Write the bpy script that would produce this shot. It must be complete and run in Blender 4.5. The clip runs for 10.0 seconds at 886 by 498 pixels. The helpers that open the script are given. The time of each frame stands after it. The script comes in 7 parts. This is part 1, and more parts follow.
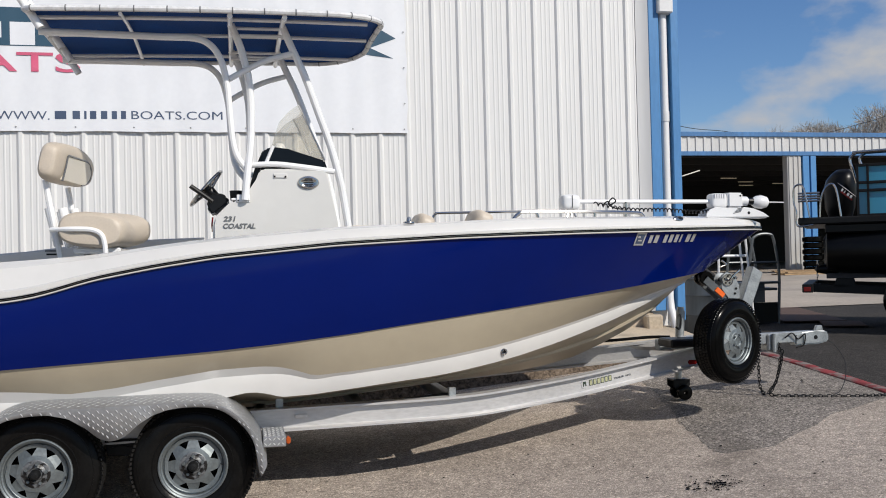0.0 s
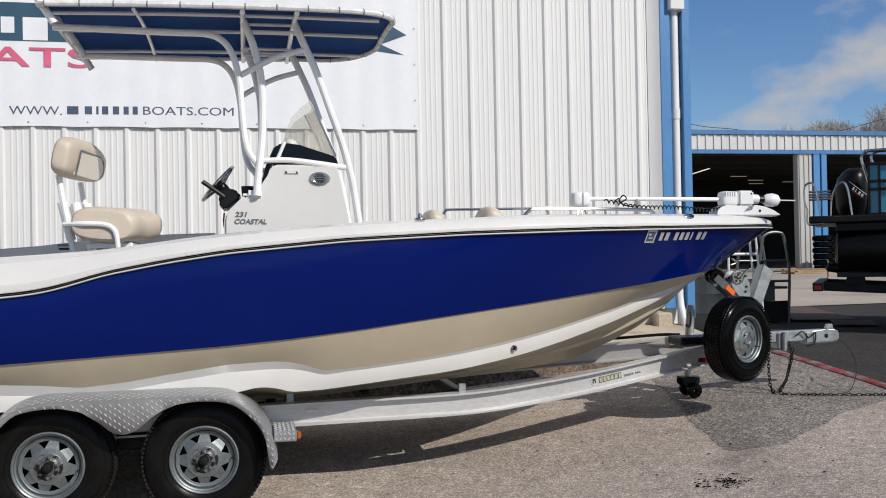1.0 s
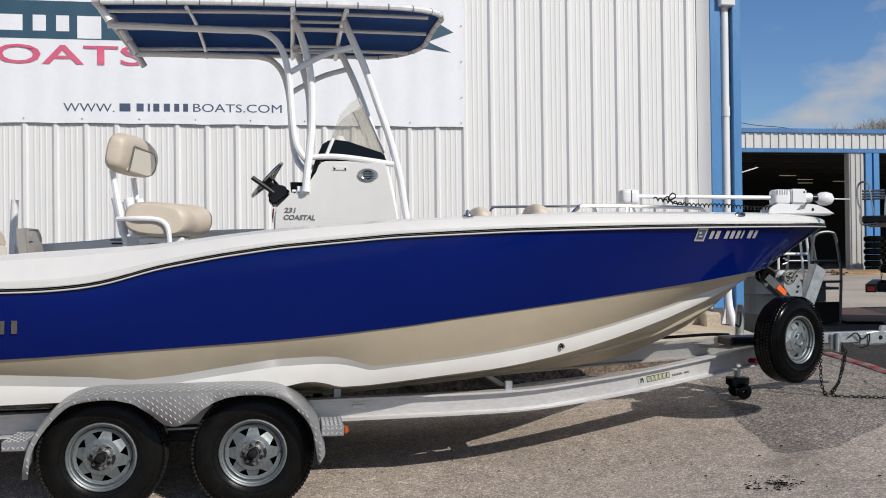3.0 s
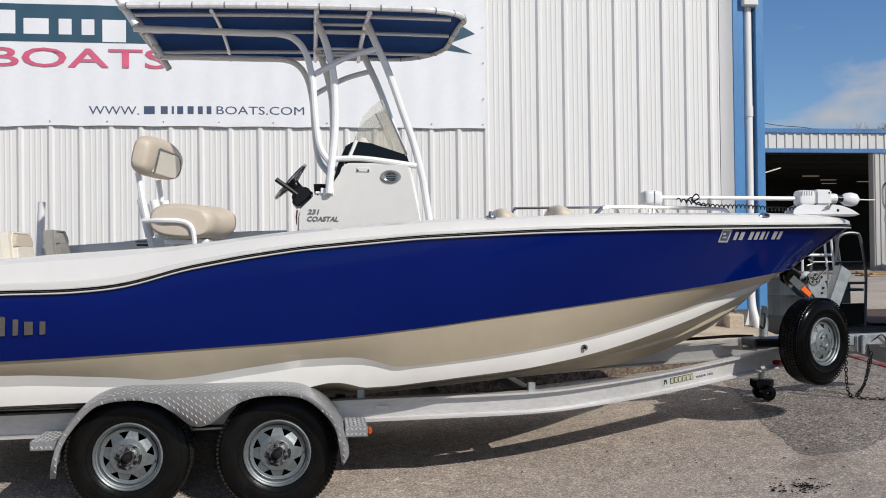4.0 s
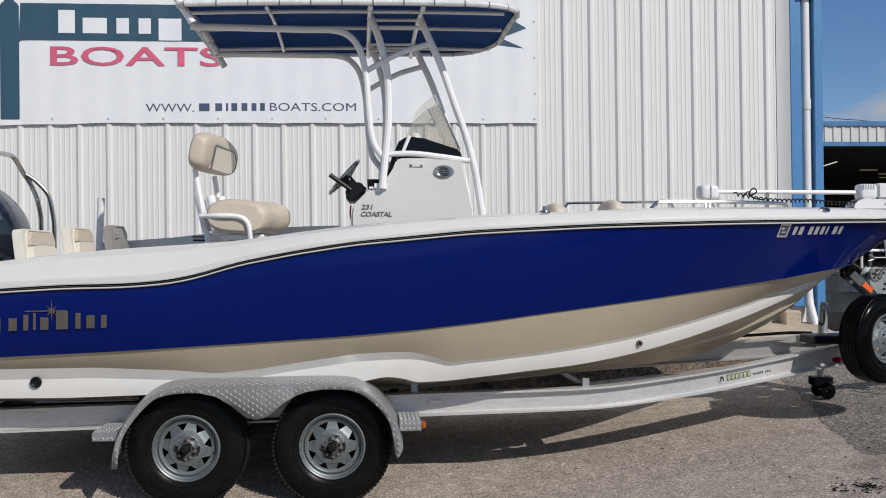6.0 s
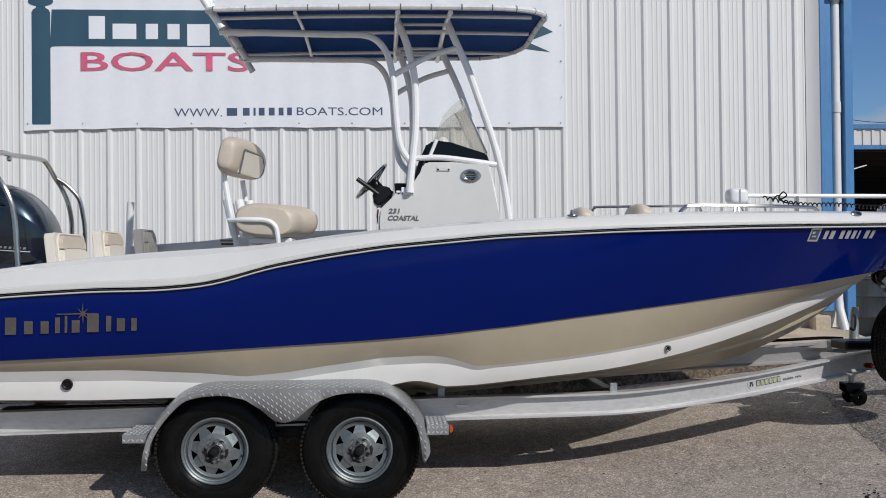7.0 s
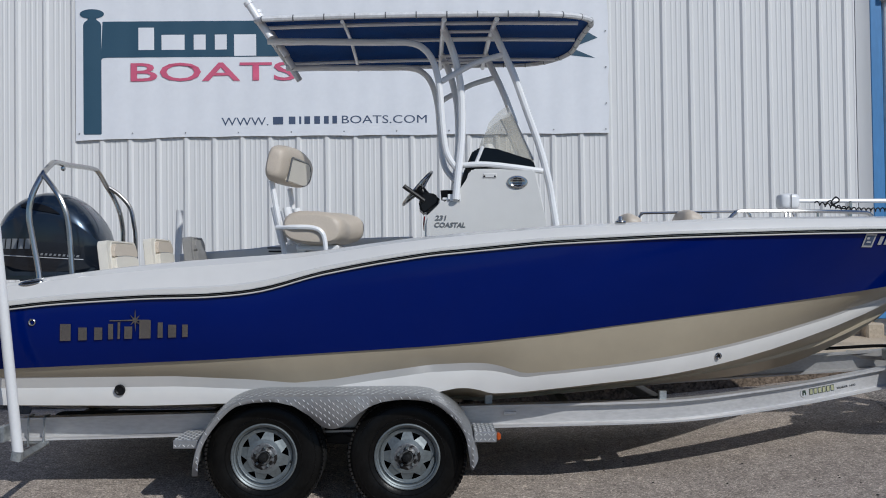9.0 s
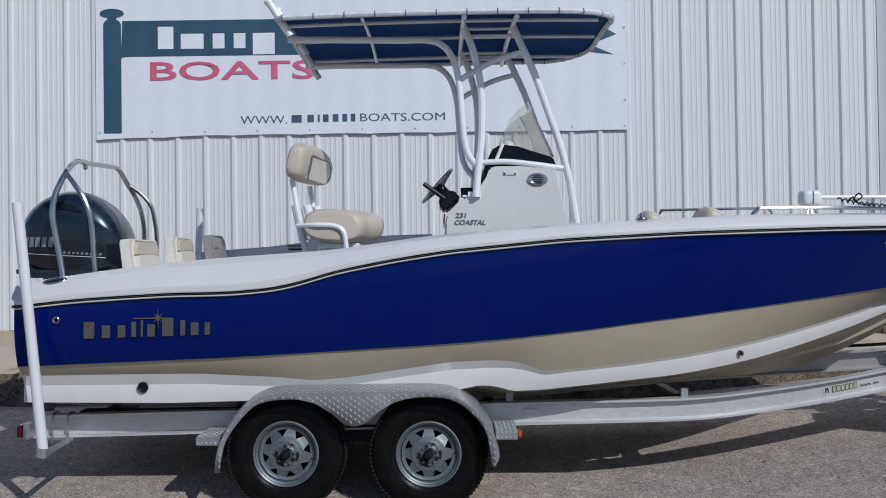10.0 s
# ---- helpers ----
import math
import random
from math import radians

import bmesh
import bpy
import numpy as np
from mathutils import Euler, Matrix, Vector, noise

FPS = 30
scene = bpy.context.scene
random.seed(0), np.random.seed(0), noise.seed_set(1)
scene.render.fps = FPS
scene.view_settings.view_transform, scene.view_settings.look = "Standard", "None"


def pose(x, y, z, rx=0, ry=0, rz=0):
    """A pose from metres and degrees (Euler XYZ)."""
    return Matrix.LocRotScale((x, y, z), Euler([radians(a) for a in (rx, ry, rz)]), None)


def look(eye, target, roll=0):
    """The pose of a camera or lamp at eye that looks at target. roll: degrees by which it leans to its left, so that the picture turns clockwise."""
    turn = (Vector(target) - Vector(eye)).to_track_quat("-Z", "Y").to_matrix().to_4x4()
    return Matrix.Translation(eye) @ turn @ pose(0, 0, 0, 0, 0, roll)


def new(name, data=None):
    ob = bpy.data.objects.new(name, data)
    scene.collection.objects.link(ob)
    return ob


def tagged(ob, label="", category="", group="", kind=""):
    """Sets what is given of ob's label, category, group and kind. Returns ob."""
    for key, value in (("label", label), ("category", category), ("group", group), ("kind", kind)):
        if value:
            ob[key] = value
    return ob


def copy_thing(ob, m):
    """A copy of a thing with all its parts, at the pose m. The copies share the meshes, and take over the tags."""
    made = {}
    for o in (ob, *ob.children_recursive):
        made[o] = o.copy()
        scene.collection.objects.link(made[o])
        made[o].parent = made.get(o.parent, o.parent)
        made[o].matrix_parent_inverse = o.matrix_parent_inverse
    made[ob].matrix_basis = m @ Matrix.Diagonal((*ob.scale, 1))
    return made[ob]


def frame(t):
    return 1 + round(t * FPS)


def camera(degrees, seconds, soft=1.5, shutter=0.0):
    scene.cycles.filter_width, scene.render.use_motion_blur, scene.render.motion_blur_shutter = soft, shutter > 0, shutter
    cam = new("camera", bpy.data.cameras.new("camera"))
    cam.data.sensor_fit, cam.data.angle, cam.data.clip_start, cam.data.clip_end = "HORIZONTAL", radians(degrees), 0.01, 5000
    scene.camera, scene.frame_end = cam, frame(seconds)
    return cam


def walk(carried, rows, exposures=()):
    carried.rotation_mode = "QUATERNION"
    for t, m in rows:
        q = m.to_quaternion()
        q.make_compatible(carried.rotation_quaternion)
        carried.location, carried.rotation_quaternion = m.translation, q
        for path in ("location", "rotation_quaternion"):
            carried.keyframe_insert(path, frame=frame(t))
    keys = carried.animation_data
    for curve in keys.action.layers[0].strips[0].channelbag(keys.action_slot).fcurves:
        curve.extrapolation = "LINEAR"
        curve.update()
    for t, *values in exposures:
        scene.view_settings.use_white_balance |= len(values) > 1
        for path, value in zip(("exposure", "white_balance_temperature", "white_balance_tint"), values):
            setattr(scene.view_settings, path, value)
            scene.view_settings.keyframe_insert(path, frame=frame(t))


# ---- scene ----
cam = camera(50.8, 10.0, soft=1.0)
PATH = [
    (0, (-1.842, -5.78, 1.492), (-1.411, -3.827, 1.517), -1.4),
    (0.5, (-1.849, -5.782, 1.491), (-1.411, -3.831, 1.51), -1.0),
    (1, (-1.859, -5.788, 1.488), (-1.446, -3.832, 1.507), -1.1),
    (1.5, (-1.867, -5.782, 1.488), (-1.485, -3.819, 1.508), -1.1),
    (2, (-1.872, -5.776, 1.488), (-1.514, -3.808, 1.506), -0.9),
    (2.5, (-1.88, -5.774, 1.478), (-1.541, -3.803, 1.495), -0.7),
    (4, (-1.911, -5.787, 1.479), (-1.63, -3.807, 1.499), -0.7),
    (4.5, (-1.921, -5.78, 1.475), (-1.671, -3.796, 1.498), -0.5),
    (5, (-1.927, -5.778, 1.471), (-1.697, -3.791, 1.486), -0.4),
    (5.5, (-1.935, -5.779, 1.473), (-1.73, -3.789, 1.484), -0.6),
    (7, (-1.965, -5.776, 1.475), (-1.838, -3.78, 1.496), -0.6),
    (7.5, (-1.97, -5.777, 1.48), (-1.869, -3.78, 1.507), -0.7),
    (8, (-1.982, -5.77, 1.477), (-1.903, -3.771, 1.509), -0.8),
    (8.5, (-1.991, -5.774, 1.469), (-1.933, -3.775, 1.506), -0.9),
    (9, (-2.002, -5.77, 1.471), (-1.963, -3.771, 1.509), -0.7),
    (9.5, (-2.008, -5.765, 1.472), (-1.99, -3.765, 1.51), -0.9),
    (10, (-2.036, -5.771, 1.472), (-2.03, -3.772, 1.505), -0.8),
]
EXPOSURES = [(0, -0.34, 6500, 10), (2.5, -0.34, 6500, 10), (4.5, -0.38, 6500, 10), (5.5, -0.5, 6450, 10), (7.0, -0.62, 6250, 10), (8.5, -0.8, 6000, 9), (10.0, -0.85, 5750, 9)]
walk(cam, [(t, look(eye, target, roll)) for t, eye, target, roll in PATH], EXPOSURES)

# ---- daylight ----
SUN_DIR = Vector((0.81, -1.07, 1.0)).normalized()
sun = new("sun", bpy.data.lights.new("sun", "SUN"))
sun.data.energy, sun.data.angle, sun.data.color = 5.0, radians(0.53), (1.0, 0.945, 0.86)
sun.matrix_world = look(SUN_DIR * 60, (0, 0, 0))
world = bpy.data.worlds.new("sky")
scene.world = world
world.use_nodes = True
wn, wl = world.node_tree.nodes, world.node_tree.links
wn.clear()
sky = wn.new("ShaderNodeTexSky")
sky.sky_type, sky.sun_disc = "NISHITA", False
sky.sun_elevation = math.asin(SUN_DIR.z)
sky.sun_rotation = math.atan2(SUN_DIR.x, SUN_DIR.y)
sky.air_density, sky.dust_density, sky.ozone_density = 1.0, 0.2, 5.0
coord = wn.new("ShaderNodeTexCoord")
stretch = wn.new("ShaderNodeMapping")
stretch.inputs["Scale"].default_value = (1.0, 1.0, 1.9)
stretch.inputs["Location"].default_value = (0.277, 0.1, 0.15)
clouds = wn.new("ShaderNodeTexNoise")
clouds.inputs["Scale"].default_value, clouds.inputs["Detail"].default_value, clouds.inputs["Roughness"].default_value = 3.6, 9.0, 0.5
cover = wn.new("ShaderNodeValToRGB")
cover.color_ramp.elements[0].position, cover.color_ramp.elements[1].position = 0.525, 0.605
white_cloud = wn.new("ShaderNodeMix")
white_cloud.data_type = "RGBA"
white_cloud.inputs[7].default_value = (9.0, 9.2, 9.7, 1)
back = wn.new("ShaderNodeBackground")
back.inputs["Strength"].default_value = 0.066
wout = wn.new("ShaderNodeOutputWorld")
wl.new(coord.outputs["Generated"], stretch.inputs["Vector"])
wl.new(stretch.outputs["Vector"], clouds.inputs["Vector"])
wl.new(clouds.outputs["Fac"], cover.inputs["Fac"])
wl.new(cover.outputs["Color"], white_cloud.inputs[0])
rich = wn.new("ShaderNodeHueSaturation")
rich.inputs["Hue"].default_value, rich.inputs["Saturation"].default_value, rich.inputs["Value"].default_value = 0.506, 1.12, 1.95
wl.new(sky.outputs["Color"], rich.inputs["Color"])
wl.new(rich.outputs["Color"], white_cloud.inputs[6])
wl.new(white_cloud.outputs[2], back.inputs["Color"])
wl.new(back.outputs["Background"], wout.inputs["Surface"])


# ---- materials ----
def material(name, color, rough=0.5, metal=0.0, vary=0.15, scale=6.0, fine=60.0, bump=0.0, bump_scale=None, coat=0.0, stretch=(1, 1, 1), stain=None, spec=0.5, by_object=0.0, grain=0.45, tight=0.18):
    """A surface with variation at two scales, optional relief, stains and clear coat."""
    m = bpy.data.materials.new(name)
    m.use_nodes = True
    n, l = m.node_tree.nodes, m.node_tree.links
    b = n["Principled BSDF"]
    b.inputs["Roughness"].default_value, b.inputs["Metallic"].default_value = rough, metal
    b.inputs["Coat Weight"].default_value, b.inputs["Coat Roughness"].default_value = coat, 0.03
    b.inputs["Specular IOR Level"].default_value = spec
    tc, mp = n.new("ShaderNodeTexCoord"), n.new("ShaderNodeMapping")
    mp.inputs["Scale"].default_value = stretch
    l.new(tc.outputs["Object"], mp.inputs["Vector"])

    def noise_at(s, detail=5.0):
        t = n.new("ShaderNodeTexNoise")
        t.inputs["Scale"].default_value, t.inputs["Detail"].default_value = s, detail
        l.new(mp.outputs["Vector"], t.inputs["Vector"])
        return t.outputs["Fac"]

    big, small = noise_at(scale), noise_at(fine, 3.0)
    both = n.new("ShaderNodeMath")
    both.operation = "MULTIPLY_ADD"
    both.inputs[1].default_value = grain
    l.new(small, both.inputs[0])
    half = n.new("ShaderNodeMath")
    half.operation = "MULTIPLY"
    half.inputs[1].default_value = 1 - grain
    l.new(big, half.inputs[0])
    l.new(half.outputs[0], both.inputs[2])
    ramp = n.new("ShaderNodeValToRGB")
    lo, hi = 1 - vary, 1 + vary
    ramp.color_ramp.elements[0].position, ramp.color_ramp.elements[1].position = 0.5 - tight, 0.5 + tight
    ramp.color_ramp.elements[0].color = (*[min(1, c * lo) for c in color], 1)
    ramp.color_ramp.elements[1].color = (*[min(1, c * hi) for c in color], 1)
    l.new(both.outputs[0], ramp.inputs["Fac"])
    out = ramp.outputs["Color"]
    if stain:
        st_color, st_scale, st_lo, st_hi = stain
        st = noise_at(st_scale, 8.0)
        sr = n.new("ShaderNodeValToRGB")
        sr.color_ramp.elements[0].position, sr.color_ramp.elements[1].position = st_lo, st_hi
        l.new(st, sr.inputs["Fac"])
        mx = n.new("ShaderNodeMix")
        mx.data_type = "RGBA"
        l.new(sr.outputs["Color"], mx.inputs[0])
        l.new(out, mx.inputs[6])
        mx.inputs[7].default_value = (*st_color, 1)
        out = mx.outputs[2]
    if by_object:
        info, hsv = n.new("ShaderNodeObjectInfo"), n.new("ShaderNodeHueSaturation")
        span = n.new("ShaderNodeMapRange")
        span.inputs["To Min"].default_value, span.inputs["To Max"].default_value = 1 - by_object, 1 + by_object
        l.new(info.outputs["Random"], span.inputs["Value"])
        l.new(span.outputs["Result"], hsv.inputs["Value"])
        l.new(out, hsv.inputs["Color"])
        out = hsv.outputs["Color"]
    l.new(out, b.inputs["Base Color"])
    rr = n.new("ShaderNodeMapRange")
    rr.inputs["To Min"].default_value, rr.inputs["To Max"].default_value = max(0.0, rough * 0.8), min(1.0, rough * 1.25)
    l.new(big, rr.inputs["Value"])
    l.new(rr.outputs["Result"], b.inputs["Roughness"])
    if bump:
        bp = n.new("ShaderNodeBump")
        bp.inputs["Strength"].default_value, bp.inputs["Distance"].default_value = min(1.0, bump), 0.01 * max(1.0, bump)
        l.new(noise_at(bump_scale or fine, 4.0), bp.inputs["Height"])
        l.new(bp.outputs["Normal"], b.inputs["Normal"])
    return m


def clear(name, color, rough=0.02, alpha=0.12):
    """A thin clear sheet: mostly see-through, with a glossy surface."""
    m = bpy.data.materials.new(name)
    m.use_nodes = True
    n, l = m.node_tree.nodes, m.node_tree.links
    n.clear()
    tr, gl, df, mx, m2 = n.new("ShaderNodeBsdfTransparent"), n.new("ShaderNodeBsdfGlossy"), n.new("ShaderNodeBsdfDiffuse"), n.new("ShaderNodeMixShader"), n.new("ShaderNodeMixShader")
    fr, o = n.new("ShaderNodeFresnel"), n.new("ShaderNodeOutputMaterial")
    tr.inputs["Color"].default_value = (*color, 1)
    df.inputs["Color"].default_value = (0.7, 0.66, 0.58, 1)
    gl.inputs["Roughness"].default_value = rough
    fr.inputs["IOR"].default_value = 1.45
    mx.inputs[0].default_value = alpha
    l.new(tr.outputs[0], mx.inputs[1]), l.new(df.outputs[0], mx.inputs[2])
    l.new(fr.outputs[0], m2.inputs[0]), l.new(mx.outputs[0], m2.inputs[1]), l.new(gl.outputs[0], m2.inputs[2])
    l.new(m2.outputs[0], o.inputs["Surface"])
    return m


def glow(name, color, strength):
    m = bpy.data.materials.new(name)
    m.use_nodes = True
    b = m.node_tree.nodes["Principled BSDF"]
    b.inputs["Base Color"].default_value = (*color, 1)
    b.inputs["Emission Color"].default_value, b.inputs["Emission Strength"].default_value = (*color, 1), strength
    return m


def aggregate(name, color, stones=70.0, spread=0.55, patchy=0.2, dirt=(0.10, 0.085, 0.07), dirt_amount=(0.60, 0.80), rough=0.9):
    """Worn asphalt: stones of single shades in a binder, broad blotches and dark stains."""
    m = bpy.data.materials.new(name)
    m.use_nodes = True
    n, l = m.node_tree.nodes, m.node_tree.links
    bsdf = n["Principled BSDF"]
    bsdf.inputs["Roughness"].default_value, bsdf.inputs["Specular IOR Level"].default_value = rough, 0.2
    tc = n.new("ShaderNodeTexCoord")

    def noise_at(scale, detail, rough_n=0.55):
        t = n.new("ShaderNodeTexNoise")
        t.inputs["Scale"].default_value, t.inputs["Detail"].default_value, t.inputs["Roughness"].default_value = scale, detail, rough_n
        l.new(tc.outputs["Object"], t.inputs["Vector"])
        return t.outputs["Fac"]

    def ramp(src, stops):
        r = n.new("ShaderNodeValToRGB")
        els = r.color_ramp.elements
        while len(els) < len(stops):
            els.new(0.5)
        for e, (p, v) in zip(els, stops):
            e.position, e.color = p, (v, v, v, 1)
        l.new(src, r.inputs["Fac"])
        return r.outputs["Color"]

    def times(a, b):
        x = n.new("ShaderNodeMix")
        x.data_type, x.blend_type = "RGBA", "MULTIPLY"
        x.inputs[0].default_value = 1.0
        l.new(a, x.inputs[6]), l.new(b, x.inputs[7])
        return x.outputs[2]

    vor = n.new("ShaderNodeTexVoronoi")
    vor.inputs["Scale"].default_value = stones
    l.new(tc.outputs["Object"], vor.inputs["Vector"])
    grey = n.new("ShaderNodeSeparateColor")
    l.new(vor.outputs["Color"], grey.inputs["Color"])
    cell = ramp(grey.outputs["Red"], ((0.0, 1 - spread), (0.2, 1 - 0.4 * spread), (0.7, 1.0), (0.88, 1 + 0.6 * spread), (1.0, 1 + 1.2 * spread)))
    edge = ramp(vor.outputs["Distance"], ((0.25, 1.0), (0.75, 0.72)))
    blotch = ramp(noise_at(0.75, 6.0, 0.62), ((0.3, 1 - patchy), (0.7, 1 + patchy)))
    mottle = ramp(noise_at(9.0, 5.0, 0.65), ((0.3, 0.80), (0.7, 1.18)))
    base = n.new("ShaderNodeRGB")
    base.outputs[0].default_value = (*color, 1)
    out = times(times(times(times(base.outputs[0], cell), edge), blotch), mottle)
    stain = n.new("ShaderNodeMix")
    stain.data_type = "RGBA"
    l.new(ramp(noise_at(1.15, 8.0, 0.6), ((dirt_amount[0], 0.0), (dirt_amount[1], 0.75))), stain.inputs[0])
    l.new(out, stain.inputs[6])
    stain.inputs[7].default_value = (*dirt, 1)
    l.new(stain.outputs[2], bsdf.inputs["Base Color"])
    relief = n.new("ShaderNodeBump")
    relief.inputs["Strength"].default_value, relief.inputs["Distance"].default_value = 0.7, 0.006
    relief.invert = True
    l.new(vor.outputs["Distance"], relief.inputs["Height"])
    l.new(relief.outputs["Normal"], bsdf.inputs["Normal"])
    return m


ASPHALT = aggregate("asphalt", (0.452, 0.386, 0.326), 100.0, 0.52, 0.16)
PATCH = aggregate("dark_asphalt", (0.058, 0.053, 0.049), 90.0, 0.6, 0.25, dirt=(0.09, 0.083, 0.075))
PATCH_WORN = aggregate("worn_patch_asphalt", (0.275, 0.245, 0.217), 82.0, 0.78, 0.2)
CRACK = material("crack_dirt", (0.075, 0.065, 0.055), 0.95, vary=0.4, spec=0.1)
PALE = material("pale_concrete", (0.38, 0.33, 0.275), 0.9, vary=0.25, scale=0.4, fine=12.0, bump=0.3, stain=((0.22, 0.2, 0.18), 0.5, 0.58, 0.8))
CONCRETE = material("concrete", (0.47, 0.39, 0.29), 0.9, vary=0.2, scale=1.5, fine=40.0, bump=0.5, bump_scale=35.0, stain=((0.2, 0.17, 0.13), 2.2, 0.55, 0.75))
# dark rubble tone that also holds the boat's shade on the edge
ROCK = material("shaded_broken_concrete", (0.13, 0.10, 0.075), 0.95, vary=0.85, scale=9.0, fine=38.0, bump=1.0, bump_scale=24.0, spec=0.1, grain=0.65)
SIDING = material("white_siding", (0.705, 0.70, 0.685), 0.45, vary=0.035, scale=1.2, fine=14.0, stretch=(1, 1, 0.15), stain=((0.6, 0.59, 0.56), 2.0, 0.66, 0.9))
BLUE_TRIM = material("blue_painted_steel", (0.07, 0.225, 0.47), 0.42, vary=0.12, scale=2.0, fine=30.0, stretch=(1, 1, 0.3))
PIPE_WHITE = material("white_plastic_pipe", (0.68, 0.68, 0.675), 0.4, vary=0.05, scale=3.0)
VINYL = material("white_vinyl_banner", (0.76, 0.77, 0.79), 0.5, vary=0.03, scale=2.0, fine=20.0)
TEAL = material("teal_print", (0.03, 0.08, 0.125), 0.5, vary=0.06, scale=3.0)
PINK = material("crimson_print", (0.60, 0.112, 0.195), 0.5, vary=0.05)
NAVY_INK = material("dark_blue_print", (0.062, 0.088, 0.15), 0.5, vary=0.05)
GEL_BLUE = material("blue_gelcoat", (0.0007, 0.0085, 0.108), 0.1, vary=0.05, scale=1.0, fine=6.0, spec=0.14)
GEL_WHITE = material("white_gelcoat", (0.655, 0.64, 0.61), 0.22, vary=0.03, scale=2.0, fine=12.0, coat=0.4)
GEL_TAN = material("tan_gelcoat", (0.395, 0.34, 0.248), 0.35, vary=0.05, scale=1.2, fine=10.0, coat=0.1)
BLACK_RUBBER = material("black_rubber", (0.003, 0.003, 0.003), 0.16, vary=0.3, scale=12.0, fine=80.0, bump=0.05, spec=0.07)
TYRE = material("dusty_tyre", (0.0062, 0.006, 0.0058), 0.3, vary=0.45, scale=9.0, fine=70.0, bump=0.08, spec=0.12)
TREAD_DUST = material("dusty_tread", (0.014, 0.0132, 0.0125), 0.75, vary=0.5, scale=20.0, fine=120.0, bump=0.2, spec=0.2)
TREAD_RUBBER = material("tyre_tread", (0.004, 0.004, 0.004), 0.24, vary=0.4, scale=20.0, fine=120.0, bump=0.25, spec=0.2)
STEEL = material("stainless_steel", (0.45, 0.44, 0.42), 0.2, 1.0, vary=0.06, scale=8.0)
CHROME = material("chrome_letters", (0.30, 0.30, 0.30), 0.12, 1.0, vary=0.1)
ALU = material("mill_aluminium", (0.55, 0.54, 0.53), 0.38, 0.32, vary=0.16, scale=3.0, fine=70.0, stretch=(0.25, 1, 1))
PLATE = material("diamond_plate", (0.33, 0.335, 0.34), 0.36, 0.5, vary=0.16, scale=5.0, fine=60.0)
# same aluminium as the plate, lightened: the lozenges' highlight is in the colour
LUG_GLINT = material("diamond_plate_lug_glint", (0.66, 0.66, 0.65), 0.3, 0.5, vary=0.1, scale=9.0)
GALV = material("galvanised_steel", (0.36, 0.38, 0.385), 0.45, 0.75, vary=0.28, scale=14.0, fine=70.0)
RIM = material("galvanised_rim", (0.17, 0.19, 0.195), 0.42, 0.55, vary=0.28, scale=9.0, fine=60.0)
HUB_GRIME = material("greasy_hub", (0.17, 0.175, 0.18), 0.45, 0.4, vary=0.6, scale=22.0, fine=70.0, stain=((0.012, 0.01, 0.009), 20.0, 0.48, 0.56))
POWDER = material("white_powder_coat", (0.84, 0.84, 0.835), 0.25, vary=0.03, scale=4.0, coat=0.3)
CANVAS = material("navy_canvas", (0.011, 0.056, 0.215), 0.9, vary=0.18, scale=4.0, fine=150.0, bump=0.25, bump_scale=300.0, spec=0.1)
CANVAS_EDGE = material("pale_canvas_lacing", (0.66, 0.66, 0.66), 0.7, vary=0.15, scale=20.0)
SEAT_TAN = material("tan_vinyl", (0.55, 0.475, 0.385), 0.45, vary=0.07, scale=5.0, fine=90.0, bump=0.1, bump_scale=180.0)
SEAT_CREAM = material("cream_vinyl", (0.68, 0.64, 0.555), 0.45, vary=0.05, scale=5.0, fine=90.0, bump=0.1, bump_scale=180.0)
# seat vinyl with shade put into its colour, for the third stern seat
SEAT_SHADE = material("shaded_vinyl", (0.27, 0.26, 0.245), 0.5, vary=0.06, scale=5.0, fine=90.0, bump=0.1, bump_scale=180.0)
DIM_MARK = material("dull_silver_print", (0.23, 0.24, 0.25), 0.4, 0.2, vary=0.1)
BLACK_PLASTIC = material("black_plastic", (0.006, 0.006, 0.0065), 0.35, vary=0.2, scale=10.0, spec=0.3)
SMOKE = material("smoked_acrylic", (0.005, 0.006, 0.008), 0.1, vary=0.1, spec=0.18)
COWL = material("dark_blue_grey_cowl", (0.020, 0.034, 0.055), 0.26, 0.6, vary=0.1, scale=3.0, coat=0.6)
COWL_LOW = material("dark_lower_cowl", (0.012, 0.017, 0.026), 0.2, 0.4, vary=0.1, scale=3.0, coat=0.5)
GREY_MARK = material("grey_lettering", (0.16, 0.165, 0.17), 0.35, 0.3, vary=0.1)
SILVER_MARK = material("silver_lettering", (0.62, 0.62, 0.62), 0.3, 0.4, vary=0.1)
WHITE_PLASTIC = material("white_plastic", (0.72, 0.72, 0.72), 0.3, vary=0.04, scale=6.0)
ORANGE = material("orange_plastic", (0.85, 0.14, 0.015), 0.35, vary=0.12)
RED = material("red_lens", (0.17, 0.008, 0.008), 0.2, vary=0.1)
AMBER = material("amber_lens", (0.42, 0.075, 0.008), 0.2, vary=0.1)
RED_PAINT = material("worn_red_paint", (0.21, 0.028, 0.03), 0.85, vary=0.5, scale=6.0, fine=40.0, stain=((0.19, 0.165, 0.15), 7.0, 0.44, 0.58))
GREEN_MARK = material("green_decal", (0.03, 0.05, 0.035), 0.4, vary=0.1)
YELLOW_MARK = material("yellow_green_decal", (0.36, 0.36, 0.22), 0.4, vary=0.3)
GREY_STEEL = material("grey_painted_steel", (0.11, 0.12, 0.125), 0.4, 0.3, vary=0.25, scale=6.0)
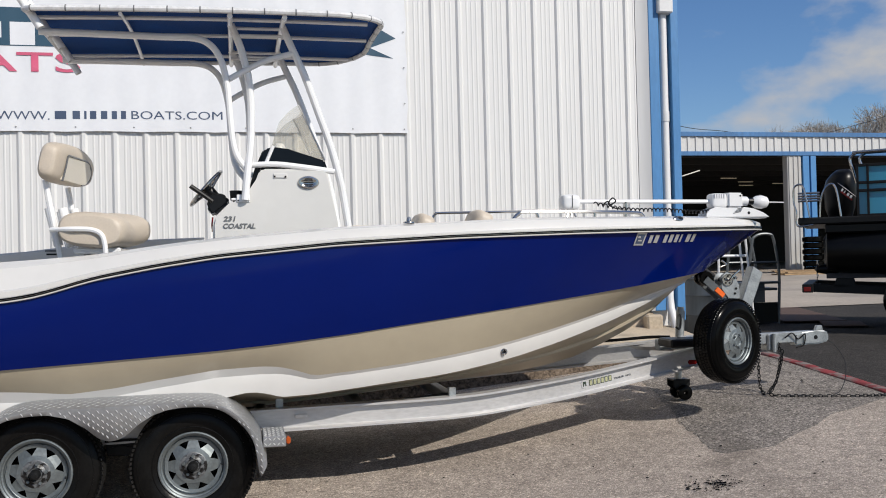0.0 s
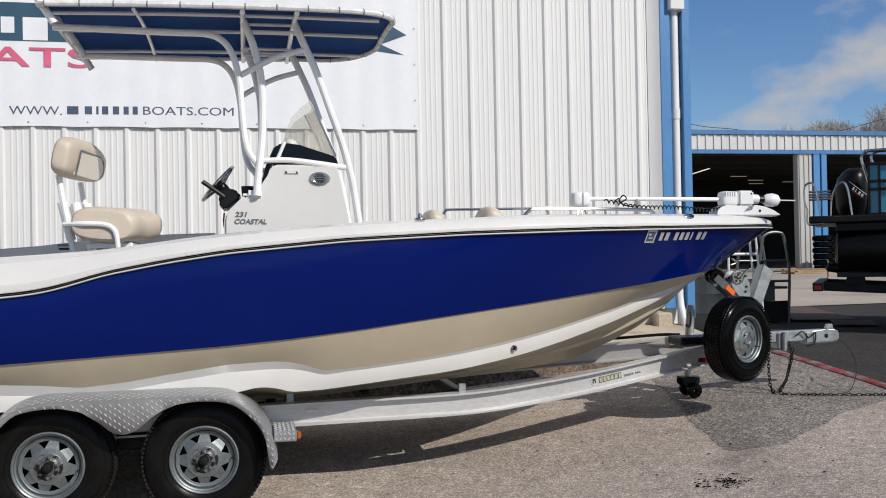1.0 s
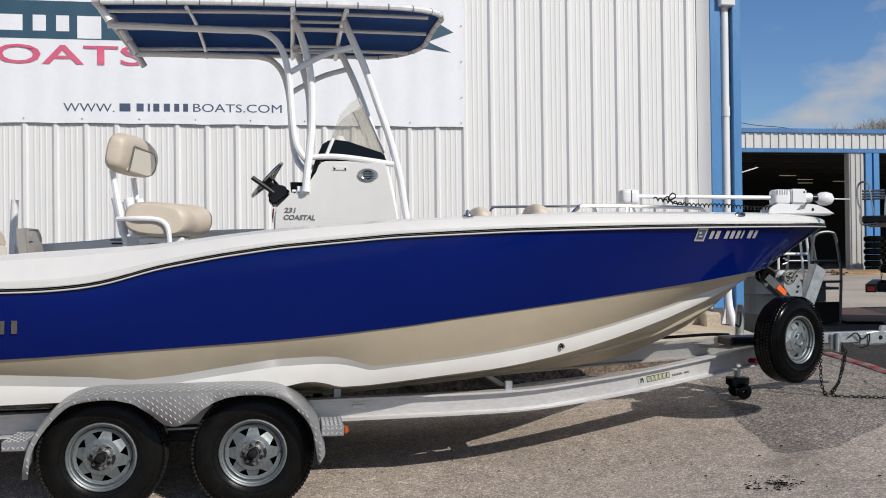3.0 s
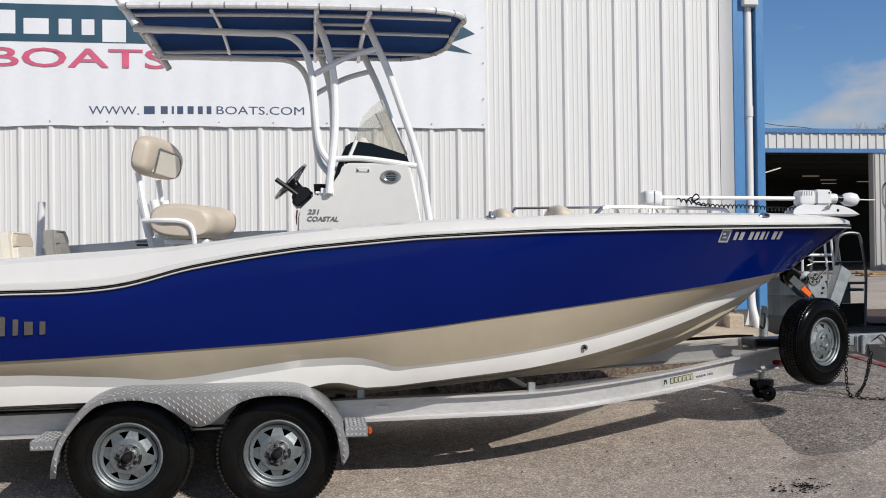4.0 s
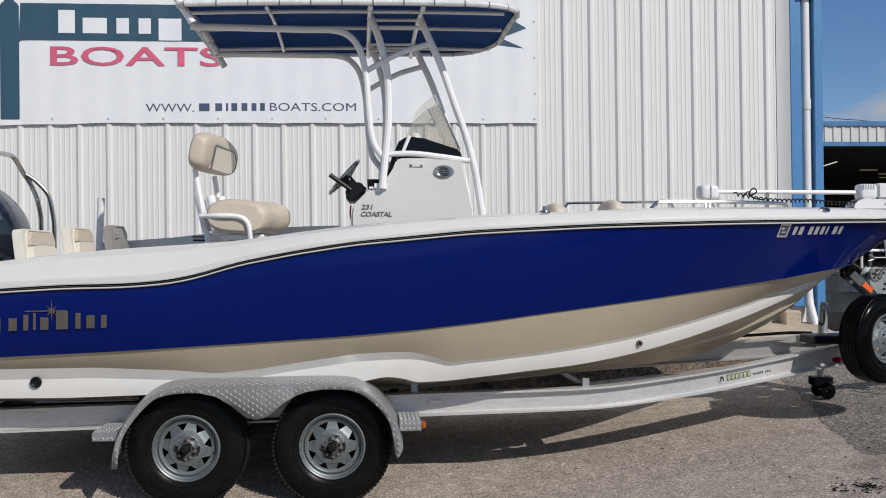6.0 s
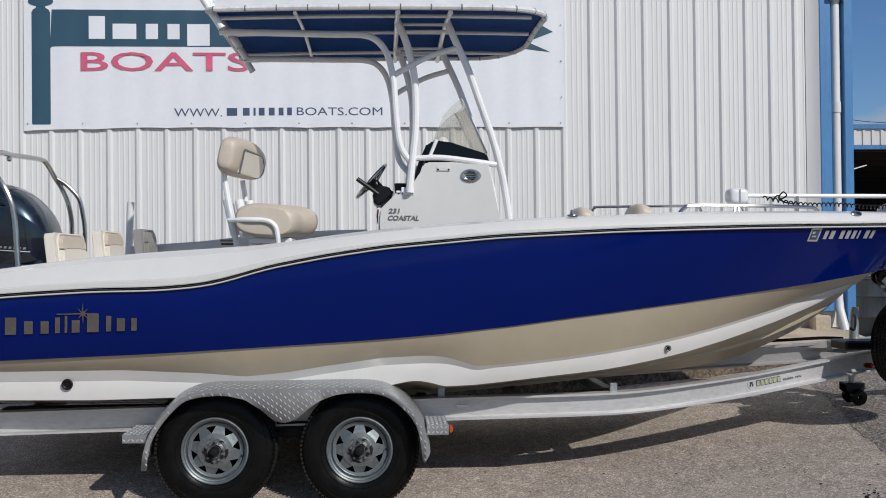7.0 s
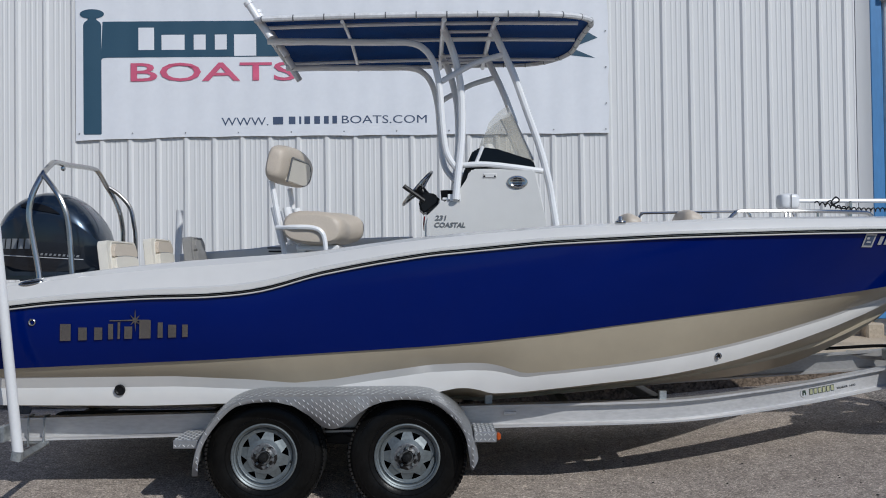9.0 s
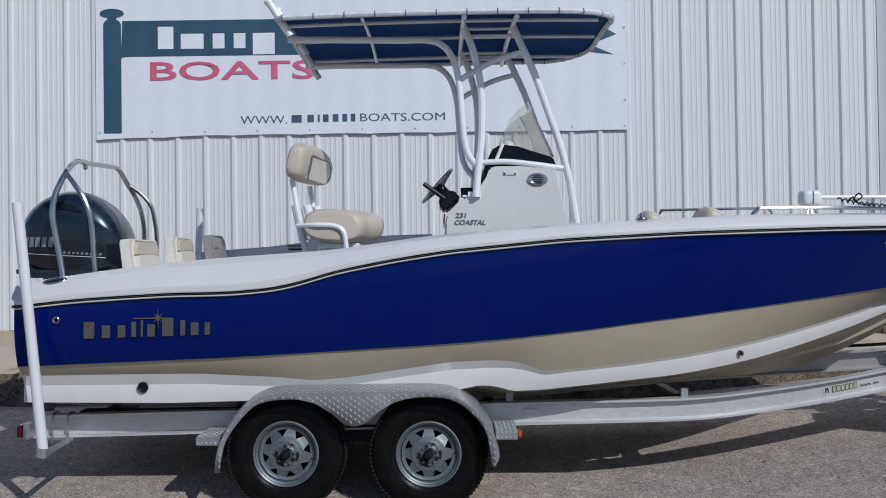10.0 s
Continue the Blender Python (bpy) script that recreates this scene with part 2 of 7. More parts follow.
# darker than the corner's blue, with uneven darker patches
BLUE_DARKER = material("darker_blue_steel", (0.048, 0.155, 0.34), 0.5, vary=0.25, scale=0.8, fine=9.0, stretch=(1, 1, 0.4), stain=((0.03, 0.06, 0.12), 0.7, 0.62, 0.85))
# streaked white, its base lowered to stand for weaker light on the fascia
FASCIA = material("dimmed_white_fascia", (0.56, 0.56, 0.55), 0.5, vary=0.08, scale=1.2, fine=14.0, stretch=(1, 1, 0.15), stain=((0.42, 0.41, 0.39), 1.4, 0.58, 0.9))
GREY_SIDING = material("grey_siding", (0.46, 0.45, 0.43), 0.5, vary=0.08, scale=1.5, fine=14.0, stretch=(1, 1, 0.15))
BROWN_SHEET = material("brown_sheet", (0.085, 0.052, 0.040), 0.9, vary=0.3, scale=2.0, fine=20.0)
BUNK = material("dark_carpet", (0.03, 0.03, 0.032), 0.95, vary=0.3, bump=0.4)
CLEAR = clear("clear_acrylic", (0.93, 0.92, 0.89), alpha=0.10)
DECK_GREY = material("grey_nonskid", (0.42, 0.43, 0.43), 0.7, vary=0.1, scale=6.0, fine=120.0, bump=0.3)
DARK_STEEL = material("dark_painted_steel", (0.009, 0.0093, 0.0096), 0.45, vary=0.25, scale=6.0, spec=0.2)
TIMBER = material("weathered_timber", (0.36, 0.24, 0.13), 0.85, vary=0.35, scale=3.0, fine=50.0, stretch=(0.2, 1, 1), by_object=0.25)
BARK = material("bare_branches", (0.42, 0.38, 0.33), 0.9, vary=0.2, scale=20.0)
GREY_BIN = material("grey_steel_drum", (0.085, 0.098, 0.11), 0.36, 0.5, vary=0.3, scale=4.0, fine=18.0, stretch=(1, 1, 0.12))
PONTOON_BLUE = material("blue_tinted_sheet", (0.035, 0.23, 0.36), 0.15, vary=0.1, scale=2.0)
BLACK_GLOSS = material("black_gloss", (0.003, 0.003, 0.0033), 0.3, vary=0.2, spec=0.2)
# near black: the shade inside the open bays is put into this colour
SHOP_SHADE = material("shop_shade", (0.014, 0.013, 0.012), 0.9, vary=0.3, scale=0.6, fine=6.0)
TUBE_LIGHT = glow("shop_tube", (1.0, 0.85, 0.6), 0.16)
TUBE_BRIGHT = glow("bright_shop_tube", (1.0, 0.95, 0.85), 0.9)


# ---- mesh helpers ----
def part(name, bm, mat, parent=None, label="", smooth=True, mats=(), sharp=35):
    me = bpy.data.meshes.new(name)
    bmesh.ops.recalc_face_normals(bm, faces=bm.faces[:])
    bm.to_mesh(me)
    bm.free()
    for m in (mat, *mats):
        me.materials.append(m)
    if smooth:
        me.shade_smooth()
        me.set_sharp_from_angle(angle=radians(sharp))
    ob = new(name, me)
    ob.parent = parent
    if label:
        tagged(ob, label)
    return ob


def root(name, m, label, category, group="", kind=""):
    ob = new(name)
    ob.empty_display_size = 0.1
    ob.matrix_world = m
    return tagged(ob, label, category, group, kind)


def box(bm, x0, x1, y0, y1, z0, z1, bevel=0.0, seg=1, m=None):
    vs = [bm.verts.new((x, y, z)) for x in (x0, x1) for y in (y0, y1) for z in (z0, z1)]
    fs = [bm.faces.new([vs[i] for i in f]) for f in ((0, 1, 3, 2), (4, 6, 7, 5), (0, 4, 5, 1), (2, 3, 7, 6), (0, 2, 6, 4), (1, 5, 7, 3))]
    if bevel:
        edges = list({e for f in fs for e in f.edges})
        made = bmesh.ops.bevel(bm, geom=edges, offset=bevel, segments=seg, affect="EDGES", clamp_overlap=True)
        vs = list({v for f in made["faces"] for v in f.verts} | {v for v in vs if v.is_valid})
    if m is not None:
        bmesh.ops.transform(bm, matrix=m, verts=[v for v in vs if v.is_valid])
    return vs


def boxed(*a, **k):
    bm = bmesh.new()
    box(bm, *a, **k)
    return bm


def prism(poly, y0, y1, bevel=0.0, seg=1, bm=None):
    """A polygon in x and z, drawn out from y0 to y1."""
    bm = bm or bmesh.new()
    a = [bm.verts.new((x, y0, z)) for x, z in poly]
    b = [bm.verts.new((x, y1, z)) for x, z in poly]
    n = len(poly)
    fs = [bm.faces.new(a), bm.faces.new(b[::-1])] + [bm.faces.new((a[i], b[i], b[(i + 1) % n], a[(i + 1) % n])) for i in range(n)]
    if bevel:
        bmesh.ops.bevel(bm, geom=list({e for f in fs for e in f.edges}), offset=bevel, segments=seg, affect="EDGES", clamp_overlap=True)
    return bm


def drawn_out(outline, x0, x1, bevel, m=None):
    """An outline in y and z, drawn out from x0 to x1, with its outer rim rounded."""
    bm = prism(outline, x0, x1, bevel, 2)
    for v in bm.verts:
        v.co = (v.co.y, v.co.x, v.co.z)
    bmesh.ops.recalc_face_normals(bm, faces=bm.faces[:])
    if m is not None:
        bmesh.ops.transform(bm, matrix=m, verts=bm.verts[:])
    return bm


def rounding(y, z, r, a0, a1, n=5):
    """An arc of an outline round (y, z), from a0 to a1 degrees."""
    return [(y + r * math.cos(radians(a0 + (a1 - a0) * k / n)), z + r * math.sin(radians(a0 + (a1 - a0) * k / n))) for k in range(n + 1)]


def spline(pts, steps=6):
    """A smooth line through the points."""
    p = [Vector(q) for q in pts]
    if len(p) < 3:
        return p
    p = [2 * p[0] - p[1]] + p + [2 * p[-1] - p[-2]]
    out = []
    for i in range(1, len(p) - 2):
        for k in range(steps):
            t = k / steps
            a, b, c, d = p[i - 1 : i + 3]
            out.append(0.5 * (2 * b + (c - a) * t + (2 * a - 5 * b + 4 * c - d) * t * t + (3 * b - 3 * c + d - a) * t**3))
    return out + [p[-2]]


def tube(pts, r, n=10, bm=None, closed=False, taper=None):
    """A round bar swept along the points."""
    bm = bm or bmesh.new()
    p = [Vector(q) for q in pts]
    rings, up = [], None
    for i, q in enumerate(p):
        if closed:
            d = p[(i + 1) % len(p)] - p[i - 1]
        else:
            d = p[min(i + 1, len(p) - 1)] - p[max(i - 1, 0)]
        d.normalize()
        if up is None:
            up = Vector((0, 0, 1)) if abs(d.z) < 0.9 else Vector((0, 1, 0))
        side = d.cross(up).normalized()
        up = side.cross(d).normalized()
        rr = r if taper is None else r + (taper - r) * i / max(1, len(p) - 1)
        rings.append([bm.verts.new(q + rr * (math.cos(a) * side + math.sin(a) * up)) for a in (2 * math.pi * k / n for k in range(n))])
    for i in range(len(rings) if closed else len(rings) - 1):
        a, b = rings[i], rings[(i + 1) % len(rings)]
        for k in range(n):
            bm.faces.new((a[k], a[(k + 1) % n], b[(k + 1) % n], b[k]))
    if not closed:
        bm.faces.new(rings[0][::-1]), bm.faces.new(rings[-1])
    return bm


def lathe(profile, m, n=32, bm=None, closed=False):
    """A profile of (radius, along) turned round the local z axis, then placed by m."""
    bm = bm or bmesh.new()
    rings = []
    for r, h in profile:
        if r < 1e-5:
            rings.append([bm.verts.new(m @ Vector((0, 0, h)))])
        else:
            rings.append([bm.verts.new(m @ Vector((r * math.cos(a), r * math.sin(a), h))) for a in (2 * math.pi * k / n for k in range(n))])
    pairs = list(zip(rings, rings[1:])) + ([(rings[-1], rings[0])] if closed else [])
    for a, b in pairs:
        for k in range(n):
            q = [a[k % len(a)], a[(k + 1) % len(a)], b[(k + 1) % len(b)], b[k % len(b)]]
            q = [v for i, v in enumerate(q) if v not in q[:i]]
            if len(q) > 2:
                bm.faces.new(q)
    return bm


def loft(sections, bm=None, cap=False, wrap=False):
    bm = bm or bmesh.new()
    rows = [[bm.verts.new(p) for p in s] for s in sections]
    n = len(rows[0])
    for a, b in zip(rows, rows[1:]):
        for k in range(n if wrap else n - 1):
            bm.faces.new((a[k], a[(k + 1) % n], b[(k + 1) % n], b[k]))
    if cap:
        bm.faces.new(rows[0]), bm.faces.new(rows[-1][::-1])
    return bm


def table(xs, vs):
    return lambda x: float(np.interp(x, xs, vs))


def pillow(x0, x1, y0, y1, z0, z1, r, m=None, puff=0.0):
    """A rounded cushion."""
    bm = bmesh.new()
    box(bm, x0, x1, y0, y1, z0, z1, r, 4)
    if puff:
        c = Vector(((x0 + x1) / 2, (y0 + y1) / 2, (z0 + z1) / 2))
        for v in bm.verts:
            v.co += (v.co - c) * puff
    if m is not None:
        bmesh.ops.transform(bm, matrix=m, verts=bm.verts[:])
    return bm


def blob(x0, x1, y0, y1, z0, z1, e=0.55, m=None, n=16):
    """A soft, squarish rounded body that fills the box."""
    bm = bmesh.new()
    p = lambda v: math.copysign(abs(v) ** e, v)  # noqa: E731
    rows = []
    for i in range(n + 1):
        f = -math.pi / 2 + math.pi * i / n
        row = []
        for k in range(2 * n):
            a = math.pi * k / n
            row.append(((x0 + x1) / 2 + (x1 - x0) / 2 * p(math.cos(f)) * p(math.cos(a)), (y0 + y1) / 2 + (y1 - y0) / 2 * p(math.sin(f)), (z0 + z1) / 2 + (z1 - z0) / 2 * p(math.cos(f)) * p(math.sin(a))))
        rows.append(row)
    loft(rows, bm, wrap=True)
    bmesh.ops.remove_doubles(bm, verts=bm.verts[:], dist=0.0004)
    if m is not None:
        bmesh.ops.transform(bm, matrix=m, verts=bm.verts[:])
    return bm


def lettering(name, words, height, m, mat, parent, label="", extrude=0.002, shear=0.0, wide=1.0, bold=0.0):
    """Raised letters of the built-in font: baseline start at m, in its x-z plane, facing -y."""
    cu = bpy.data.curves.new(name, "FONT")
    cu.body, cu.size, cu.extrude, cu.shear, cu.resolution_u = words, height * 1.38, extrude, shear, 3
    cu.offset = bold
    tmp = new(name, cu)
    bpy.context.view_layer.update()
    me = bpy.data.meshes.new_from_object(tmp.evaluated_get(bpy.context.evaluated_depsgraph_get()))
    bpy.data.objects.remove(tmp)
    bpy.data.curves.remove(cu)
    me.materials.clear()
    me.materials.append(mat)
    me.transform(m @ pose(0, 0, 0, 90) @ Matrix.Diagonal((wide, 1, 1, 1)))
    ob = new(name, me)
    ob.parent = parent
    return tagged(ob, label) if label else ob


# ---- ground ----
def ground_z(x, y):
    """The lot rises gently towards the buildings and towards the bow."""
    u = max(0.0, x + 1.2)
    u = u if u < 3.6 else 3.6 + (u - 3.6) * 0.05
    v = min(max(y, -0.3), 3.0)
    far = 0.012 * (min(y, 40.0) - 3.0) if y > 3 else 0.0
    dip = 0.054 * min(1.0, max(0.0, (1.0 - x) / 2.0)) * min(1.0, max(0.0, (0.6 - y) / 0.5))
    return (-0.0157 * min(x + 2.13, 2.0) + 0.05 * v + 0.088 * u + far if x > -8 else 0.0157 * 5.87 + 0.05 * v + far) - dip


def span(a, b, step):
    n = max(1, round((b - a) / step))
    return [a + (b - a) * i / n for i in range(n + 1)]


def sheet(xs, ys, lift=0.0, inside=None):
    bm = bmesh.new()
    grid = {}
    for i, x in enumerate(xs):
        for j, y in enumerate(ys):
            grid[i, j] = bm.verts.new((x, y, ground_z(x, y) + lift + 0.006 * (noise.noise((x * 1.3, y * 1.3, 0))) * (1 if abs(y) < 20 else 0)))
    for i in range(len(xs) - 1):
        for j in range(len(ys) - 1):
            if inside is None or inside((xs[i] + xs[i + 1]) / 2, (ys[j] + ys[j + 1]) / 2):
                bm.faces.new((grid[i, j], grid[i + 1, j], grid[i + 1, j + 1], grid[i, j + 1]))
    for v in [v for v in bm.verts if not v.link_faces]:
        bm.verts.remove(v)
    return bm


XS = [-2500, -600, -150, -40, -20] + span(-12, 14, 0.4) + [18, 25, 40, 80, 200, 700, 2500]
YS = [-2500, -600, -150, -40, -15] + span(-8, 8, 0.4) + span(9, 41, 4) + [60, 150, 600, 2500]
tagged(part("ground", sheet(XS, YS), ASPHALT), "worn grey-brown asphalt lot with fine gravel texture", "ground", kind="structure")


def kerb_x(y):
    """The line of the red kerb, which runs from the building's corner towards the road."""
    return 3.24 + 0.09 * y


def laid(left, right, y0, y1, lift, step=0.12, cols=24):
    """A sheet laid on the lot between two lines."""
    rows = []
    for y in span(y0, y1, step):
        a, b = left(y), right(y)
        rows.append([(a + (b - a) * (k / cols) ** 2, y, ground_z(a + (b - a) * (k / cols) ** 2, y) + lift + 0.006 * noise.noise(((a + (b - a) * (k / cols) ** 2) * 1.3, y * 1.3, 0))) for k in range(cols + 1)])
    return loft(rows)


drive = laid(lambda y: kerb_x(y) + 0.03, lambda y: 24.0, -9.0, 8.6, 0.008)
apron = laid(lambda y: 3.4, lambda y: 60.0, 8.6, 23.9, 0.02, 0.6, 30)
tagged(part("concrete_apron", apron, PALE), "pale concrete yard in front of the workshop", "pavement", kind="structure")
tagged(part("dark_asphalt", drive, PATCH), "darker asphalt drive beyond the red kerb", "road", kind="structure")


def seam(y):
    return table([-0.3, -0.10, 0.67, 2.32, 3.2], [1.34, 1.23, 1.38, 1.81, 1.95])(y) + 0.05 * noise.noise((y * 2.2, 3, 1)) + 0.025 * noise.noise((y * 9, 3, 1)) + 0.03 * noise.noise((y * 33, 3, 1))


def seam_end(y):
    return min(kerb_x(y) - 0.03, table([-0.3, -0.07, 0.21, 0.6, 0.9], [1.42, 1.80, 2.26, 2.98, 3.4])(y) + 0.06 * noise.noise((y * 5, 7, 1)))


mend = laid(seam, seam_end, -0.29, 2.95, 0.0028, 0.025)
tagged(part("asphalt_patch", mend, PATCH_WORN), "slightly darker repaired patch of asphalt", "road", kind="structure")
# open cracks in the asphalt
crack = bmesh.new()
for line in ([(3.28, 2.85), (3.06, 1.86), (2.85, 1.13), (2.97, 0.79), (3.3, 0.5)], [(2.6, 1.62), (2.77, 1.53), (2.96, 1.36), (3.1, 1.3)], [(1.45, -0.35), (2.0, -0.5), (2.7, -0.45)], [(0.7, -0.5), (0.85, -0.72), (1.1, -0.85), (1.5, -0.95)]):
    pts = spline([(x, y, 0) for x, y in line], 14)
    row = []
    for i, p in enumerate(pts):
        x = p.x + 0.035 * noise.noise((p.x * 7, p.y * 7, 2))
        y = p.y + 0.035 * noise.noise((p.x * 7, p.y * 7, 9))
        w = max(0.0005, 0.0018 + 0.005 * noise.noise((p.x * 9, p.y * 9, 5)))
        z = ground_z(x, y) + 0.006 * noise.noise((x * 1.3, y * 1.3, 0)) + 0.0095
        row.append([(x - w, y + w, z), (x + w, y - w, z)])
    loft(row, crack)
tagged(part("cracks", crack, CRACK, smooth=False), "fine dark cracks in the asphalt", "crack", kind="stuff")
kerb = bmesh.new()
secs = []
for y in span(-9.0, 3.0, 0.15):
    x = kerb_x(y)
    z = ground_z(x, y)
    secs.append([(x + dx + 0.012 * noise.noise((y * 2, dx * 9, 1)), y, z + dz + 0.008 * noise.noise((x * 3, y * 4, dz))) for dx, dz in ((-0.07, -0.05), (-0.06, 0.014), (-0.045, 0.022), (0.035, 0.022), (0.05, 0.012), (0.06, -0.05))])
loft(secs, kerb)
tagged(part("kerb", kerb, RED_PAINT), "low kerb with worn red paint", "kerb", kind="structure")
spot = bmesh.new()
for k in range(110):
    r, a = 0.16 * random.random() ** 0.8, random.random() * 6.28
    x, y = 0.88 + 1.1 * r * math.cos(a), -0.72 + 0.9 * r * math.sin(a)
    q = 0.002 + 0.005 * random.random() ** 2
    lathe([(0, 0.005), (q, 0.004), (q * 1.6, 0.0)], pose(x, y, ground_z(x, y) + 0.004, 0, 0, 360 * random.random()) @ Matrix.Diagonal((1.0 + random.random(), 0.7, 1, 1)), 6, spot)
for k in range(90):
    x, y = random.uniform(-3.5, 3.0), random.uniform(-1.6, 1.5)
    q = 0.003 + 0.005 * random.random()
    lathe([(0, 0.004), (q, 0.003), (q * 1.5, 0.0)], pose(x, y, ground_z(x, y) + 0.005), 5, spot)
chips = bmesh.new()
for k in range(900):
    x, y = random.uniform(-4.5, 3.0), random.uniform(-1.9, 1.6)
    q = 0.002 + 0.003 * random.random()
    lathe([(0, q), (q, q * 0.6), (q * 1.3, 0.0)], pose(x, y, ground_z(x, y) + 0.005, 0, 0, 360 * random.random()), 5, chips)
tagged(part("stone_chips", chips, PALE), "loose pale stone chips on the asphalt", "gravel", kind="stuff")
tagged(part("tar_spots", spot, BLACK_RUBBER), "dark tar crumbs on the asphalt", "tar", kind="stuff")

# ---- main building ----
WALL_Y = 4.47
SLAB_EDGE = 3.05
slab = bmesh.new()
secs = []
for x in span(-14, 3.16, 0.13):
    e = SLAB_EDGE + 0.10 * noise.noise((x * 1.1, 0, 5)) + 0.05 * noise.noise((x * 5, 0, 5))
    g = ground_z(x, e)
    top = 0.50 + 0.02 * noise.noise((x * 2, 1, 1))
    secs.append([(x, e - 0.10 - 0.05 * noise.noise((x * 6, 2, 2)), g - 0.08), (x, e - 0.03 + 0.06 * noise.noise((x * 7, 4, 2)), g + 0.4 * (top - g)), (x, e + 0.05 * noise.noise((x * 9, 6, 2)), g + 0.75 * (top - g)), (x, e + 0.05, top), (x, e + 0.3, top + 0.03), (x, WALL_Y - 0.05, 0.655), (x, WALL_Y + 0.3, 0.655)])
loft(secs, slab)
# the broken edge face takes the dark colour, rubble and hull shade together
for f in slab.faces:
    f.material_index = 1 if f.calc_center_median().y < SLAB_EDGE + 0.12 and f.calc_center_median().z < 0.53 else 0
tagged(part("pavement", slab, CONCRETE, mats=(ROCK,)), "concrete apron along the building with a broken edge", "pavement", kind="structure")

wall = part("wall_north", boxed(-16, 3.34, WALL_Y + 0.05, WALL_Y + 0.25, 0.2, 7.6), SIDING, smooth=False)
tagged(wall, "white ribbed metal building wall with blue corner trim", "wall", kind="structure")
found = boxed(-16, 2.95, WALL_Y - 0.02, WALL_Y + 0.05, 0.4, 0.82, 0.012)
part("foundation", found, CONCRETE, wall, "bare concrete foundation strip")

# one sheet of siding: three major ribs, two low ribs between each pair
PITCH = 0.3048


rib_shift = table([-5.5, -3.5, 0.4, 1.0, 1.6, 2.75], [-0.022, -0.022, 0.06, 0.056, 0.035, -0.045])


def siding_profile():
    pts = []
    for k in range(3):
        x = k * PITCH
        pts += [(x - 0.042, 0), (x - 0.016, 0.021), (x + 0.014, 0.021), (x + 0.034, 0)]
        for c in (x + 0.095, x + 0.150, x + 0.205):
            pts += [(c - 0.013, 0), (c - 0.004, 0.0035), (c + 0.004, 0.0035), (c + 0.013, 0)]
    return pts + [(3 * PITCH - 0.042, 0)]


def siding_sheet(name, x0, z0, z1, y, parent):
    """One sheet; the sheets were not lapped quite evenly, so the ribs wander a little."""
    line = [(x0 + x + rib_shift(x0 + x), -h) for x, h in siding_profile() if x0 + x + rib_shift(x0 + x) < 2.83]
    ob = part(name, loft([[(x, h, z0) for x, h in line], [(x, h, z1) for x, h in line]]), SIDING, parent, smooth=False)
    ob.location = (0, y, 0)


for k in range(-17, 4):
    siding_sheet("siding_sheet", k * 3 * PITCH, 0.82, 7.6, WALL_Y, wall)
screws = bmesh.new()
for z in (1.25, 2.72, 4.18):
    for i in range(-50, 9):
        for dx in (0.055, 0.255):
            x = i * PITCH + dx + rib_shift(i * PITCH + dx)
            lathe([(0.0, -0.005), (0.006, -0.004), (0.008, 0.0)], pose(x, WALL_Y, z, -90) @ pose(0, 0, 0, 180), 6, screws)
tagged(part("screws", screws, GREY_MARK, wall), "small fixing screws in rows", kind="stuff")

# corner trim, downpipe and gutter head
flash = [(2.80, WALL_Y + 0.03), (2.815, WALL_Y - 0.002), (2.86, WALL_Y - 0.014), (2.91, WALL_Y - 0.034), (2.95, WALL_Y - 0.058), (2.95, WALL_Y + 0.04)]
part("corner_flashing", loft([[(x, y, z) for x, y in flash] for z in (0.84, 7.6)], wrap=True, cap=True), SIDING, wall, "plain white corner flashing")
part("corner_post", boxed(2.955, 3.085, WALL_Y - 0.06, WALL_Y + 0.3, 0.84, 7.6, 0.006), BLUE_TRIM, wall, "blue painted steel corner trim")
part("corner_post", boxed(3.235, 3.335, WALL_Y - 0.06, WALL_Y + 0.3, 0.72, 7.6, 0.006), BLUE_TRIM, wall, "blue painted steel corner trim")
part("corner_web", boxed(3.085, 3.235, WALL_Y + 0.055, WALL_Y + 0.3, 0.84, 7.6), BLUE_TRIM, wall)
part("corner_base", boxed(2.80, 3.0, WALL_Y - 0.16, WALL_Y + 0.2, 0.5, 0.80, 0.02), CONCRETE, wall, "bare concrete pier under the corner")
part("wall_side", boxed(3.14, 3.33, WALL_Y + 0.3, 22.0, 0.2, 7.6), SIDING, wall, smooth=False)
part("wall_back", boxed(-16, 3.3, 22.0, 22.2, 0.2, 7.6), SIDING, wall, smooth=False)
part("wall_end", boxed(-16.2, -16, WALL_Y + 0.05, 22.2, 0.2, 7.6), SIDING, wall, smooth=False)
tagged(part("roof", boxed(-16.4, 3.6, WALL_Y - 0.2, 22.4, 7.62, 7.8, 0.02), BLUE_TRIM, smooth=False), "blue metal roof edge of the building", "roof", kind="structure")
downpipe = root("downpipe", pose(0, 0, 0), "white plastic downpipe fixed to the blue corner", "downpipe")
part("pipe", tube([(3.155, 4.455, 7.4), (3.155, 4.455, 0.98), (3.155, 4.43, 0.86), (3.155, 4.30, 0.62)], 0.047, 16), PIPE_WHITE, downpipe)
part("coupling", tube([(3.155, 4.455, 3.08), (3.155, 4.455, 3.20)], 0.054, 16), PIPE_WHITE, downpipe)
part("gutter_head", boxed(3.06, 3.245, 4.34, 4.50, 4.355, 4.60, 0.012), PIPE_WHITE, downpipe, "white sheet-metal gutter head")

# ---- banner ----
banner = root("banner", pose(0, 0, 0), "large white vinyl banner with teal sign and crimson word", "banner")
